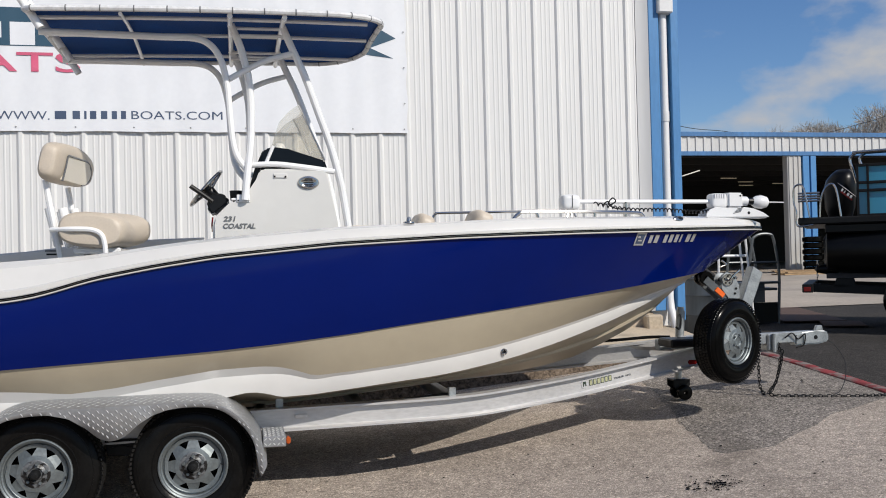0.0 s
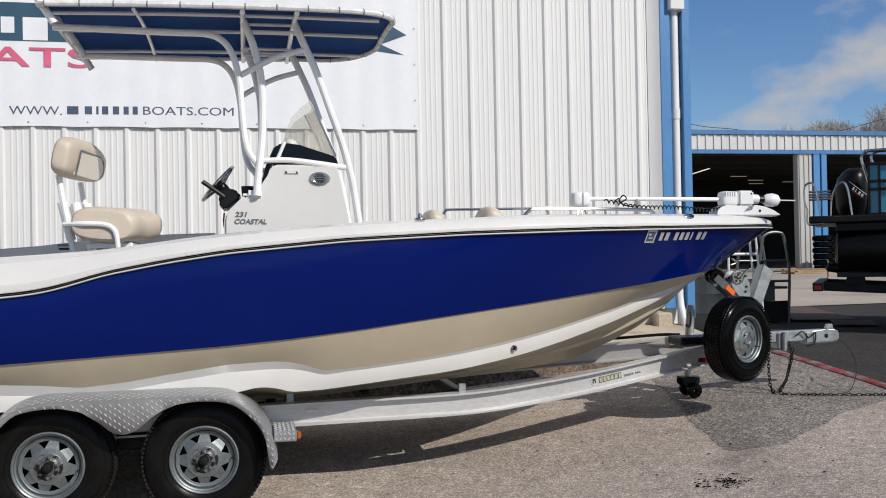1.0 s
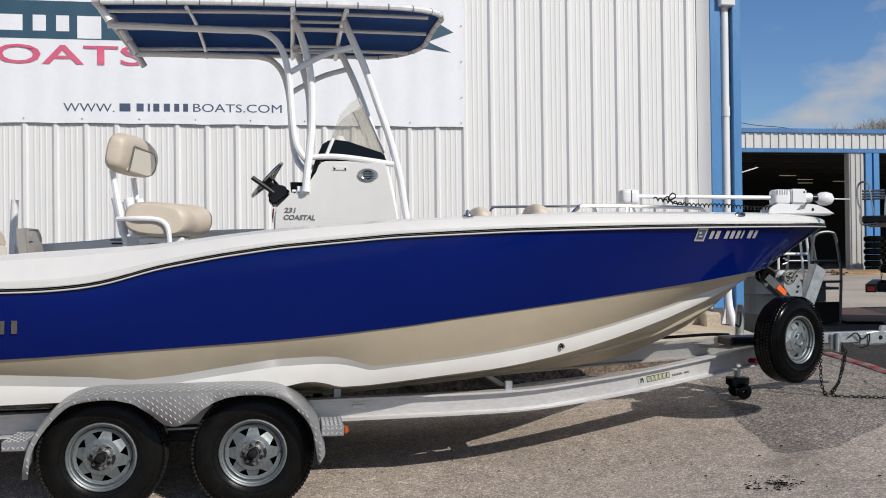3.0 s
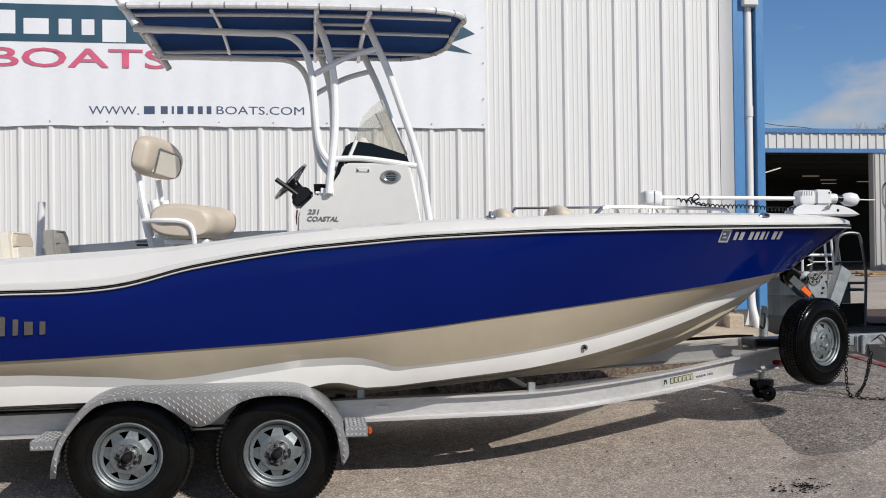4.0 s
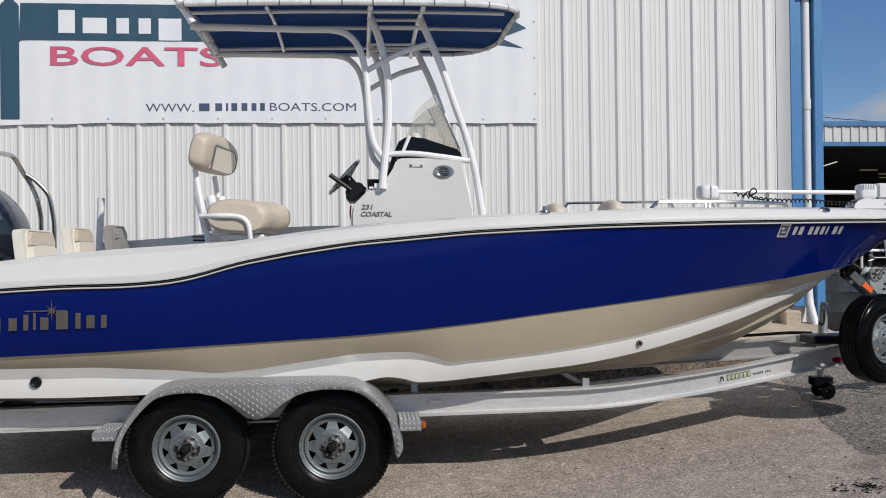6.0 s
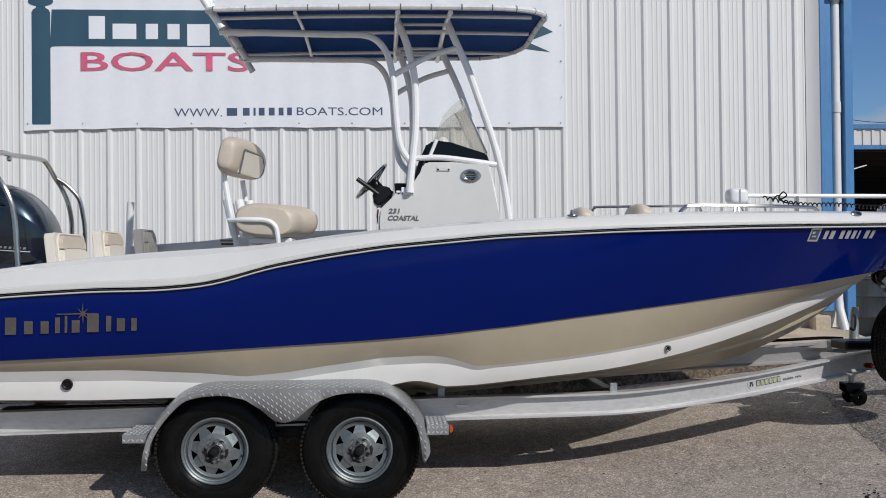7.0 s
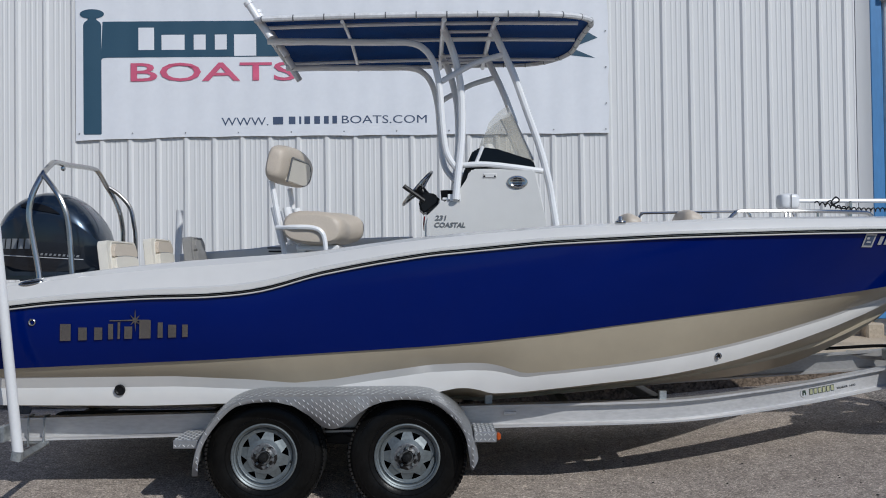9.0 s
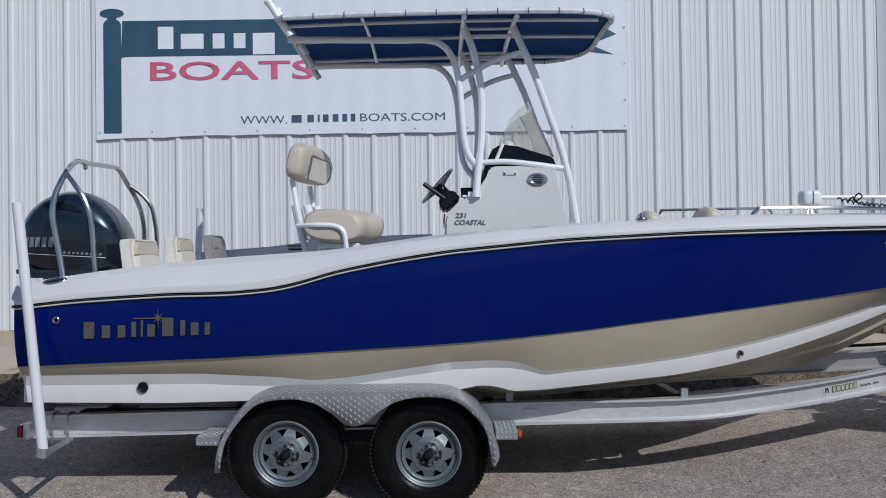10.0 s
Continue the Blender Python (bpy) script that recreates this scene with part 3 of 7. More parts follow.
BX0, BX1, BZ0, BZ1 = -5.785, 0.045, 2.915, 4.445


def banner_y(x, z):
    edge = max(0.0, 1 - (z - BZ0) / 0.25) + max(0.0, 1 - (BX1 - x) / 0.25) * 1.2
    ribs = 0.004 * math.cos(2 * math.pi * x / PITCH)
    return WALL_Y - 0.034 + ribs * 0.6 - 0.002 * edge * (0.5 + 0.5 * math.sin(x * 9 + 2 * math.sin(z * 5))) - 0.003 * noise.noise((x * 1.5, z * 1.5, 0))


vinyl = bmesh.new()
bx, bz = span(BX0, BX1, 0.05), span(BZ0, BZ1, 0.06)


def banner_edge(x, z):
    t = (z - BZ0) / (BZ1 - BZ0)
    sag = (1 - t) * 0.009 * (abs(math.sin(math.pi * (x - BX0) / 0.75)) ** 0.7) - 0.03 * (1 - t) * max(0, (-4.5 - x)) / 1.3
    side = 0.008 * math.sin(z * 14) * max(0.0, 1 - (BX1 - x) / 0.3)
    return x + side, z + sag


rows = []
for z in bz:
    row = []
    for x in bx:
        ex, ez = banner_edge(x, z)
        row.append((ex, banner_y(x, z), ez))
    rows.append(row)
loft(rows, vinyl)
cloth = part("cloth", vinyl, VINYL, banner)
solid = cloth.modifiers.new("thickness", "SOLIDIFY")
solid.thickness, solid.offset, solid.use_rim = 0.002, 0, False


def printed(name, poly, mat, label="", lift=0.0032):
    """A printed shape that follows the cloth: cut into small squares along x."""
    bm = bmesh.new()
    vs = [bm.verts.new((x, 0, z)) for x, z in poly]
    bm.faces.new(vs)
    x0, x1 = min(x for x, _ in poly), max(x for x, _ in poly)
    for x in span(x0, x1, 0.05)[1:-1]:
        bmesh.ops.bisect_plane(bm, geom=bm.verts[:] + bm.edges[:] + bm.faces[:], plane_co=(x, 0, 0), plane_no=(1, 0, 0))
    z0, z1 = min(z for _, z in poly), max(z for _, z in poly)
    for z in span(z0, z1, 0.06)[1:-1]:
        bmesh.ops.bisect_plane(bm, geom=bm.verts[:] + bm.edges[:] + bm.faces[:], plane_co=(0, 0, z), plane_no=(0, 0, 1))
    for v in bm.verts:
        v.co.y = banner_y(v.co.x, v.co.z) - lift
    return part(name, bm, mat, banner, label)


def disc(cx, cz, rx, rz, n=20):
    return [(cx + rx * math.cos(2 * math.pi * k / n), cz + rz * math.sin(2 * math.pi * k / n)) for k in range(n)]


printed("sign_post", [(-5.70, 2.965), (-5.69, 2.955), (-5.515, 2.955), (-5.505, 2.965), (-5.505, 4.16), (-5.70, 4.16)], TEAL, "teal printed sign post")
printed("post_cap", [(-5.70, 4.155), (-5.505, 4.155), (-5.52, 4.185), (-5.555, 4.21), (-5.555, 4.235), (-5.65, 4.235), (-5.65, 4.21), (-5.685, 4.185)], TEAL, lift=0.0045)
printed("post_ball", disc(-5.604, 4.275, 0.132, 0.052, 28), TEAL, lift=0.006)
printed("sign_board", [(-5.51, 3.765), (-5.49, 3.79), (-5.44, 3.795), (-0.47, 3.795), (-0.10, 3.75), (-0.36, 3.865), (-0.07, 3.975), (-0.45, 4.19), (-5.49, 4.19)], TEAL, "teal printed pointed sign board", lift=0.0038)
# a name on the board, shown as plain letter-sized bars
for x0, x1, z0, z1 in ((-5.10, -4.93, 3.875, 4.12), (-4.85, -4.60, 3.875, 4.04), (-4.50, -4.37, 3.875, 4.04), (-4.27, -4.14, 3.875, 4.04), (-4.06, -3.82, 3.805, 4.04)):
    printed("letter_bar", [(x0, z0), (x1, z0), (x1, z1), (x0, z1)], VINYL, lift=0.0055)
FACE = WALL_Y - 0.034 - 0.016


def draped(ob, lift=0.003):
    """Lay flat letters on the cloth."""
    for v in ob.data.vertices:
        v.co.y = banner_y(v.co.x, v.co.z) - lift


draped(lettering("word_print", "BOATS", 0.205, pose(-5.225, FACE, 3.535), PINK, banner, "crimson printed capitals", extrude=0.0, wide=2.10, bold=0.003), 0.009)
draped(lettering("address_start", "WWW.", 0.092, pose(-4.205, FACE, 3.04), NAVY_INK, banner, "dark blue printed capitals", extrude=0.0, wide=1.22))
at = -3.665
for w in (0.165, 0.105, 0.034, 0.092, 0.092, 0.076, 0.074):
    z = 3.043 + 0.008 * (at + 4.2)
    printed("letter_bar", [(at + 0.12 * w, z), (at + 0.80 * w, z), (at + 0.80 * w, z + 0.084), (at + 0.12 * w, z + 0.084)], NAVY_INK, lift=0.003)
    at += w + 0.016
draped(lettering("address_end", "BOATS.COM", 0.09, pose(-2.905, FACE, 3.053), NAVY_INK, banner, "dark blue printed capitals", extrude=0.0, wide=1.36))
for i in range(11):
    x = BX0 + 0.04 + i * (BX1 - BX0 - 0.08) / 10
    part("grommet", lathe([(0.003, 0), (0.004, 0.002), (0.007, 0.002), (0.008, 0)], pose(x, FACE + 0.009, BZ0 + 0.05, 90), 10), GREY_MARK, banner)
for z in (3.25, 3.65, 4.05):
    part("grommet", lathe([(0.003, 0), (0.004, 0.002), (0.007, 0.002), (0.008, 0)], pose(BX1 - 0.03, FACE + 0.006, z, 90), 10), GREY_MARK, banner)

# ---- the boat on its trailer: one level frame, bow slightly down with the lot ----
RIG = pose(-2.13, 0, 0, 0, 0.9, 0)
MID = 1.18  # the centre line of boat and trailer
STERN, BOW = -2.54, 4.48

boat = root("boat", RIG, "white, dark blue and tan fibreglass bay boat on a trailer", "boat")
half = table([STERN, -1.5, 0, 1, 2, 2.6, 3.0, 3.6, 4.0, 4.3, BOW], [1.22, 1.27, 1.29, 1.28, 1.2, 1.08, 0.95, 0.68, 0.45, 0.22, 0.012])
rub_z = table([STERN, -2.17, -1.93, -1.58, -1.23, -1.1, -0.96, -0.82, -0.68, -0.55, -0.2, 0.14, 0.83, 1.13, 1.6, 2.47, 3.43, 4.4, BOW], [1.203, 1.246, 1.264, 1.286, 1.294, 1.304, 1.318, 1.346, 1.389, 1.428, 1.498, 1.552, 1.622, 1.64, 1.667, 1.70, 1.73, 1.762, 1.765])
deck_z = table([STERN, -2.26, -1.92, -1.62, -1.26, -0.91, -0.56, -0.2, 0.07, 0.49, 0.9, 1.56, 2.1, 2.97, 3.71, 4.35, BOW], [1.357, 1.40, 1.447, 1.482, 1.515, 1.54, 1.568, 1.622, 1.658, 1.70, 1.733, 1.765, 1.796, 1.818, 1.838, 1.832, 1.80])
# lines of the hull: half breadth and height along x, each running out into the stem
HULL = {
    "blue": (3.99, table([STERN, -1, 0, 1, 1.6, 2.1, 2.65, 3.1, 3.6, 3.85, 3.99], [1.17, 1.23, 1.245, 1.21, 1.13, 1.03, 0.87, 0.70, 0.44, 0.24, 0.0]), table([STERN, -1.95, -1.25, -0.55, 0.14, 0.5, 0.92, 1.28, 1.67, 2.08, 2.53, 3.04, 3.585, 3.99], [0.84, 0.869, 0.903, 0.947, 0.993, 1.024, 1.070, 1.116, 1.163, 1.212, 1.266, 1.326, 1.394, 1.44])),
    "chine": (3.82, table([STERN, 0, 1, 1.6, 2.1, 2.5, 2.9, 3.3, 3.6, 3.82], [1.10, 1.16, 1.13, 1.05, 0.91, 0.76, 0.58, 0.37, 0.18, 0.0]), table([STERN, -1.44, -0.95, -0.7, -0.45, -0.2, 0.14, 0.40, 0.50, 0.575, 0.645, 0.715, 0.77, 0.93, 1.11, 1.3, 1.49, 1.69, 1.9, 2.12, 2.35, 2.6, 2.87, 3.07, 3.4, 3.82], [0.776, 0.791, 0.772, 0.752, 0.778, 0.819, 0.868, 0.880, 0.875, 0.860, 0.838, 0.814, 0.815, 0.828, 0.845, 0.864, 0.888, 0.914, 0.945, 0.985, 1.03, 1.085, 1.145, 1.195, 1.265, 1.35])),
    "low": (3.74, table([STERN, 0, 1, 1.6, 2.1, 2.5, 2.9, 3.3, 3.6, 3.74], [1.075, 1.13, 1.095, 1.01, 0.865, 0.715, 0.54, 0.335, 0.145, 0.0]), table([STERN, -1.62, -0.5, 0.1, 0.22, 0.30, 0.37, 0.44, 0.49, 0.52, 0.58, 0.72, 0.94, 1.12, 1.3, 1.5, 1.72, 1.94, 2.17, 2.42, 2.67, 2.94, 3.2, 3.45, 3.74], [0.604, 0.604, 0.64, 0.675, 0.70, 0.718, 0.72, 0.708, 0.694, 0.684, 0.686, 0.692, 0.715, 0.733, 0.75, 0.768, 0.796, 0.83, 0.874, 0.93, 0.993, 1.066, 1.142, 1.222, 1.30])),
    "keel": (3.5, table([STERN, 3.5], [0.0, 0.0]), table([STERN, 0, 1.0, 1.5, 1.93, 2.38, 2.61, 2.84, 3.07, 3.31, 3.5], [0.42, 0.44, 0.52, 0.57, 0.615, 0.66, 0.70, 0.757, 0.85, 0.967, 1.10])),
    "rub": (BOW, half, rub_z),
}
# the white band starts a little below and inside the chine
HULL["strake"] = (3.80, lambda x: max(0.0, HULL["chine"][1](x) - float(np.interp(x, [0.45, 0.85], [0.03, 0.016]))), lambda x: HULL["chine"][2](x) - float(np.interp(x, [-1.6, -1.0, -0.6, 0.45, 0.85], [0.068, 0.064, 0.05, 0.05, 0.02])))
STEPS = 150


def hull_point(line, s, side):
    end, hb, hz = HULL[line]
    x = STERN + (end - STERN) * s
    # soften the corners of the tables
    d = 0.06 if line in ("rub", "blue") else 0.02
    b = (hb(x - d) + hb(x) + hb(min(end, x + d))) / 3 if s < 1 else hb(x)
    z = (hz(x - d) + hz(x) + hz(x + d)) / 3
    return Vector((x, MID + side * b, z))


def band(lo, hi, side, rows, bulge):
    """Hull skin between two of its lines; bulge(s): how far it swells outwards between them."""
    sec = []
    for i in range(STEPS + 1):
        s = (i / STEPS) ** 0.9
        a, b = hull_point(lo, s, side), hull_point(hi, s, side)
        row = []
        for k in range(rows + 1):
            t = k / rows
            p = a.lerp(b, t)
            p.y += side * bulge(s) * 4 * t * (1 - t) * min(1.0, abs(p.y - MID) * 4)
            row.append(p)
        sec.append(row)
    return sec


flare = lambda s: 0.022 - 0.05 * max(0.0, (s - 0.55) / 0.45)  # noqa: E731


def both_sides(lo, hi, rows, bulge):
    bm = bmesh.new()
    for side in (-1, 1):
        loft(band(lo, hi, side, rows, bulge), bm)
    return bm


blue = both_sides("blue", "rub", 8, flare)
for side in (-1, 1):
    lip = []
    for i in range(STEPS + 1):
        p = hull_point("blue", (i / STEPS) ** 0.9, side)
        w = min(0.013, abs(p.y - MID) * 0.5)
        lip.append([p, p + Vector((0, -side * w * 0.1, -0.004)), p + Vector((0, -side * w, -0.004))])
    loft(lip, blue)
hull = part("hull", blue, GEL_BLUE, boat, "glossy dark blue hull side")
tan = bmesh.new()
for side in (-1, 1):
    rows = band("chine", "blue", side, 4, lambda s: 0.008)
    for row in rows:
        for k, p in enumerate(row):
            p.y -= side * min(0.011, abs(p.y - MID) * 0.5) * k / 4
    loft(rows, tan)
part("hull_band", tan, GEL_TAN, boat, "tan gelcoat band below the blue")
step = bmesh.new()
strake = bmesh.new()
bottom = bmesh.new()
for side in (-1, 1):
    loft(band("strake", "chine", side, 2, lambda s: 0.0), step)
    rows = band("low", "strake", side, 4, lambda s: 0.004)
    loft(rows, strake)
    loft(band("keel", "low", side, 6, lambda s: -0.012), bottom)
part("hull_step", step, GEL_WHITE, boat, "white moulded step above the chine", sharp=18)
part("chine_strake", strake, GEL_WHITE, boat, "white chine strake", sharp=18)
part("hull_bottom", bottom, GEL_TAN, boat, "tan hull bottom")
for side in (-1, 1):
    secs = []
    for i in range(STEPS // 3, STEPS + 1):
        a, b = hull_point("keel", (i / STEPS) ** 0.9, side), hull_point("low", (i / STEPS) ** 0.9, side)
        w = 0.018 * min(1.0, abs(b.y - MID) * 4)
        p = a.lerp(b, 0.5)
        secs.append([p + Vector((0, -side * w, -w * 0.3)), p + Vector((0, side * w * 0.7, -w * 0.75)), p + Vector((0, side * w, 0.004)), p + Vector((0, side * w, w))])
    part("spray_rail", loft(secs), GEL_TAN, boat, "moulded spray rail under the hull", sharp=20)
transom = bmesh.new()
edge = [hull_point(n, 0, -1) for n in ("rub", "blue", "chine", "strake", "low", "keel")] + [hull_point(n, 0, 1) for n in ("low", "strake", "chine", "blue", "rub")]
transom.faces.new([transom.verts.new(p + Vector((0.0, 0, 0))) for p in edge])
part("transom", transom, GEL_BLUE, boat, smooth=False)


def along(side, off, rise, x0=STERN, x1=BOW, n=110):
    """A line beside the rub line: off outwards, rise upwards."""
    out = []
    for i in range(n + 1):
        x = x0 + (x1 - x0) * i / n
        d = 0.06
        h = (half(x - d) + half(x) + half(min(BOW, x + d))) / 3 if x < BOW - 0.01 else half(x)
        z = (rub_z(x - d) + rub_z(x) + rub_z(x + d)) / 3
        out.append((x, MID + side * (h + off), z + rise))
    return out


def rail_strip(name, z0, z1, out, mat, label=""):
    bm = bmesh.new()
    for side in (-1, 1):
        lines = [along(side, 0.0, z0), along(side, out * 0.7, z0), along(side, out, (z0 * 2 + z1) / 3), along(side, out, (z0 + 2 * z1) / 3), along(side, out * 0.7, z1), along(side, 0.0, z1)]
        loft(list(zip(*lines)), bm)
    return part(name, bm, mat, boat, label)


rail_strip("rub_rail", -0.005, 0.0115, 0.020, BLACK_RUBBER, "black rubber rub rail")
rail_strip("rail_insert", 0.001, 0.0045, 0.024, STEEL, "thin stainless strip in the rub rail")
rail_strip("pinstripe", -0.0165, -0.0055, 0.021, GEL_WHITE, "cream line below the rub rail")
rail_strip("upper_bead", 0.0125, 0.018, 0.012, STEEL, "thin bright bead above the rub rail")

inner_z = table([STERN, 1.6, 2.2, 2.7, BOW], [1.08, 1.08, 1.42, 1.66, 1.76])
cap = bmesh.new()
for side in (-1, 1):
    secs = []
    for i in range(121):
        x = STERN - 0.03 + (BOW - STERN + 0.03) * i / 120
        xx = max(STERN, x)
        d = 0.08
        h = (half(xx - d) + half(xx) + half(min(BOW, xx + d))) / 3 if xx < BOW - 0.01 else half(xx)
        r = (rub_z(xx - d) + rub_z(xx) + rub_z(xx + d)) / 3 + 0.012
        t = (deck_z(xx - d) + deck_z(xx) + deck_z(xx + d)) / 3
        soft = max(0.0, min(1.0, (0.2 - xx) / 1.2))
        prof = [(0.012, 0.0), (0.012, 0.17), (0.004, 0.20), (-0.008, 0.215), (-0.022 - 0.028 * soft, 0.52), (-0.045 - 0.035 * soft, 0.78), (-0.049 - 0.035 * soft, 0.81), (-0.064 - 0.035 * soft, 0.84), (-0.098 - 0.03 * soft, 0.95), (-0.13 - 0.02 * soft, 1.0), (-0.24, 1.0), (-0.30, 0.98), (-0.315, 0.86)]
        row = [(x, MID + side * max(0.0, h + a * min(1.0, h / 0.5)), r + (t - r) * b) for a, b in prof]
        row.append((x, MID + side * max(0.0, h - 0.33), inner_z(xx)))
        secs.append(row)
    loft(secs, cap)
    ends = secs[0]
    hubv = cap.verts.new((ends[0][0], (ends[0][1] + ends[-1][1]) / 2 + side * 0.02, ends[0][2] + 0.04))
    ring = [cap.verts.new(p) for p in ends]
    for a, b in zip(ring, ring[1:]):
        cap.faces.new((a, b, hubv))
part("gunwale", cap, GEL_WHITE, boat, "white moulded gunwale", sharp=24)
coaming = bmesh.new()
top_at = table([-1.95, -1.835, -1.358, -0.786, -0.309, 0.0], [1.575, 1.585, 1.622, 1.695, 1.72, 1.73])
loft([[(x, 2.10, top_at(x) - 0.12), (x, 2.10, top_at(x) - 0.012), (x, 2.112, top_at(x)), (x, 2.24, top_at(x)), (x, 2.26, top_at(x) - 0.012), (x, 2.26, top_at(x) - 0.12)] for x in span(-1.95, 0.0, 0.1)], coaming, cap=True)
part("coaming", coaming, GEL_WHITE, boat, "pale coaming along the far side")
floor = bmesh.new()
loft([[(x, MID - max(0.0, half(x) - 0.32), 1.09), (x, MID + max(0.0, half(x) - 0.32), 1.09)] for x in span(STERN + 0.02, 1.7, 0.2)], floor)
part("cockpit_floor", floor, DECK_GREY, boat, "grey non-skid cockpit floor")
fore = bmesh.new()
loft([[(x, MID - max(0.0, half(x) - 0.26), deck_z(x) - 0.03), (x, MID, deck_z(x) + 0.005), (x, MID + max(0.0, half(x) - 0.26), deck_z(x) - 0.03)] for x in span(2.55, 4.42, 0.12)], fore)
part("foredeck", fore, GEL_WHITE, boat, "white foredeck")
aft = bmesh.new()
loft([[(x, MID - 0.98, deck_z(x) - 0.012), (x, MID, deck_z(x) + 0.0), (x, MID + 0.98, deck_z(x) - 0.012)] for x in span(STERN - 0.02, -1.72, 0.1)], aft)
part("aft_deck", aft, GEL_WHITE, boat, "white stern deck")
stern_face = bmesh.new()
loft([[(STERN - 0.03, MID - 1.2, 1.2), (STERN - 0.03, MID + 1.2, 1.2)], [(STERN - 0.025, MID - 1.1, 1.31), (STERN - 0.025, MID + 1.1, 1.31)]], stern_face)
part("stern_lip", stern_face, GEL_WHITE, boat, smooth=False)


def fitting(name, x, y, z, r, mat=STEEL, parent=boat, label=""):
    """A round flanged through-hull fitting, facing the side."""
    m = pose(x, y, z, 90)
    bm = lathe([(0.0, -0.004), (r * 0.5, -0.004), (r * 0.55, 0.004), (r * 0.8, 0.009), (r, 0.006), (r, 0.0)], m, 20)
    for f in bm.faces:
        f.material_index = 1 if (m.inverted() @ f.calc_center_median()).z < 0.0 else 0
    return part(name, bm, mat, parent, label, mats=(BLACK_PLASTIC,))


fitting("drain_fitting", 2.01, MID - 0.918, 0.903, 0.022, label="stainless drain fitting in the white chine")
fitting("drain_fitting", -1.785, MID - 1.105, 0.703, 0.034, DARK_STEEL, label="large dark drain fitting near the stern")
fitting("drain_fitting", -2.276, MID - 1.238, 1.129, 0.022, label="small stainless fitting near the stern")

# registration mark, shown as a sticker and plain bars

def on_side(x, z):
    """The blue hull side at x and z, on the camera's side."""
    found_at = []
    for i in range(STEPS + 1):
        s = (i / STEPS) ** 0.9
        a, b = hull_point("blue", s, -1), hull_point("rub", s, -1)
        t = (z - a.z) / (b.z - a.z)
        if -0.05 <= t <= 1.05:
            p = a.lerp(b, t)
            p.y -= flare(s) * 4 * t * (1 - t) * min(1.0, abs(p.y - MID) * 4)
            found_at.append((p.x, p.y))
    found_at.sort()
    return float(np.interp(x, [p[0] for p in found_at], [p[1] for p in found_at]))


def side_shape(name, poly, mat, lift=0.004, label="", thick=0.003):
    bm = bmesh.new()
    a = [bm.verts.new((x, on_side(x, z) - lift, z)) for x, z in poly]
    b = [bm.verts.new((x, on_side(x, z) - lift + thick, z)) for x, z in poly]
    bm.faces.new(a)
    for i in range(len(poly)):
        bm.faces.new((a[i], b[i], b[(i + 1) % len(poly)], a[(i + 1) % len(poly)]))
    return part(name, bm, mat, boat, label, smooth=False)


def slanted(x, z, w, h, lean=0.2):
    return [(x, z), (x + w, z), (x + w + lean * h, z + h), (x + lean * h, z + h)]


side_shape("sticker", slanted(2.952, 1.612, 0.088, 0.088, 0.2), SILVER_MARK, 0.006, label="pale validation sticker")
side_shape("sticker_print", slanted(2.966, 1.624, 0.062, 0.062, 0.2), NAVY_INK, 0.009)
side_shape("sticker_bar", slanted(2.982, 1.640, 0.034, 0.010, 0.2), SILVER_MARK, 0.012)
side_shape("sticker_bar", slanted(2.978, 1.662, 0.022, 0.014, 0.2), SILVER_MARK, 0.012)
for x, w in ((3.082, 0.042), (3.135, 0.050), (3.225, 0.046), (3.280, 0.046), (3.335, 0.044), (3.388, 0.022), (3.452, 0.052), (3.512, 0.042)):
    side_shape("letter_bar", slanted(x, 1.630 + (x - 3.1) * 0.03, w * 0.74, 0.056, 0.22), SILVER_MARK, 0.006)

# maker's badge, shown as plain chrome bars and a star
for bx, w, h in ((0.0, 0.112, 0.113), (0.128, 0.088, 0.086), (0.238, 0.082, 0.083), (0.336, 0.05, 0.103), (0.402, 0.026, 0.112), (0.443, 0.080, 0.083), (0.540, 0.118, 0.122), (0.672, 0.052, 0.103), (0.740, 0.082, 0.086), (0.838, 0.056, 0.084)):
    w, h, bx = w * 0.92, h * 0.92, bx * 0.895
    z = 1.016 + 0.036 * bx
    x = -2.118 + bx
    lean = 0.05 * h
    side_shape("badge_bar", [(x + 0.1 * w, z), (x + w * 0.74, z + 0.002), (x + w * 0.74 + lean, z + h), (x + 0.1 * w + lean, z + h)], CHROME, 0.010, thick=0.010)
star = []
for k in range(16):
    a = 2 * math.pi * k / 16
    r = (0.095 if k % 8 in (0,) else 0.07 if k % 4 == 0 else 0.045) if k % 2 == 0 else 0.012
    star.append((-1.645 + r * math.cos(a), 1.145 + r * math.sin(a)))
side_shape("badge_star", star, CHROME, 0.008)
side_shape("badge_line", [(-1.80, 1.138), (-1.56, 1.142), (-1.56, 1.149), (-1.80, 1.144)], CHROME, 0.008)

# ---- console ----
C0, C1 = 0.78, 1.58
shape = [(0.96, 1.10), (0.975, 1.70), (0.955, 1.80), (0.888, 2.15), (0.86, 2.172), (0.44, 2.165), (0.415, 2.15), (0.372, 2.03), (0.335, 1.975), (0.225, 1.94), (0.11, 1.825), (0.10, 1.78), (0.10, 1.10)]
console = part("console", prism(shape, C0, C1, 0.018, 2), GEL_WHITE, boat, "white moulded helm console")
dark = [(0.425, 2.168), (0.43, 2.27), (0.46, 2.312), (0.52, 2.325), (0.62, 2.312), (0.87, 2.235), (0.895, 2.165)]
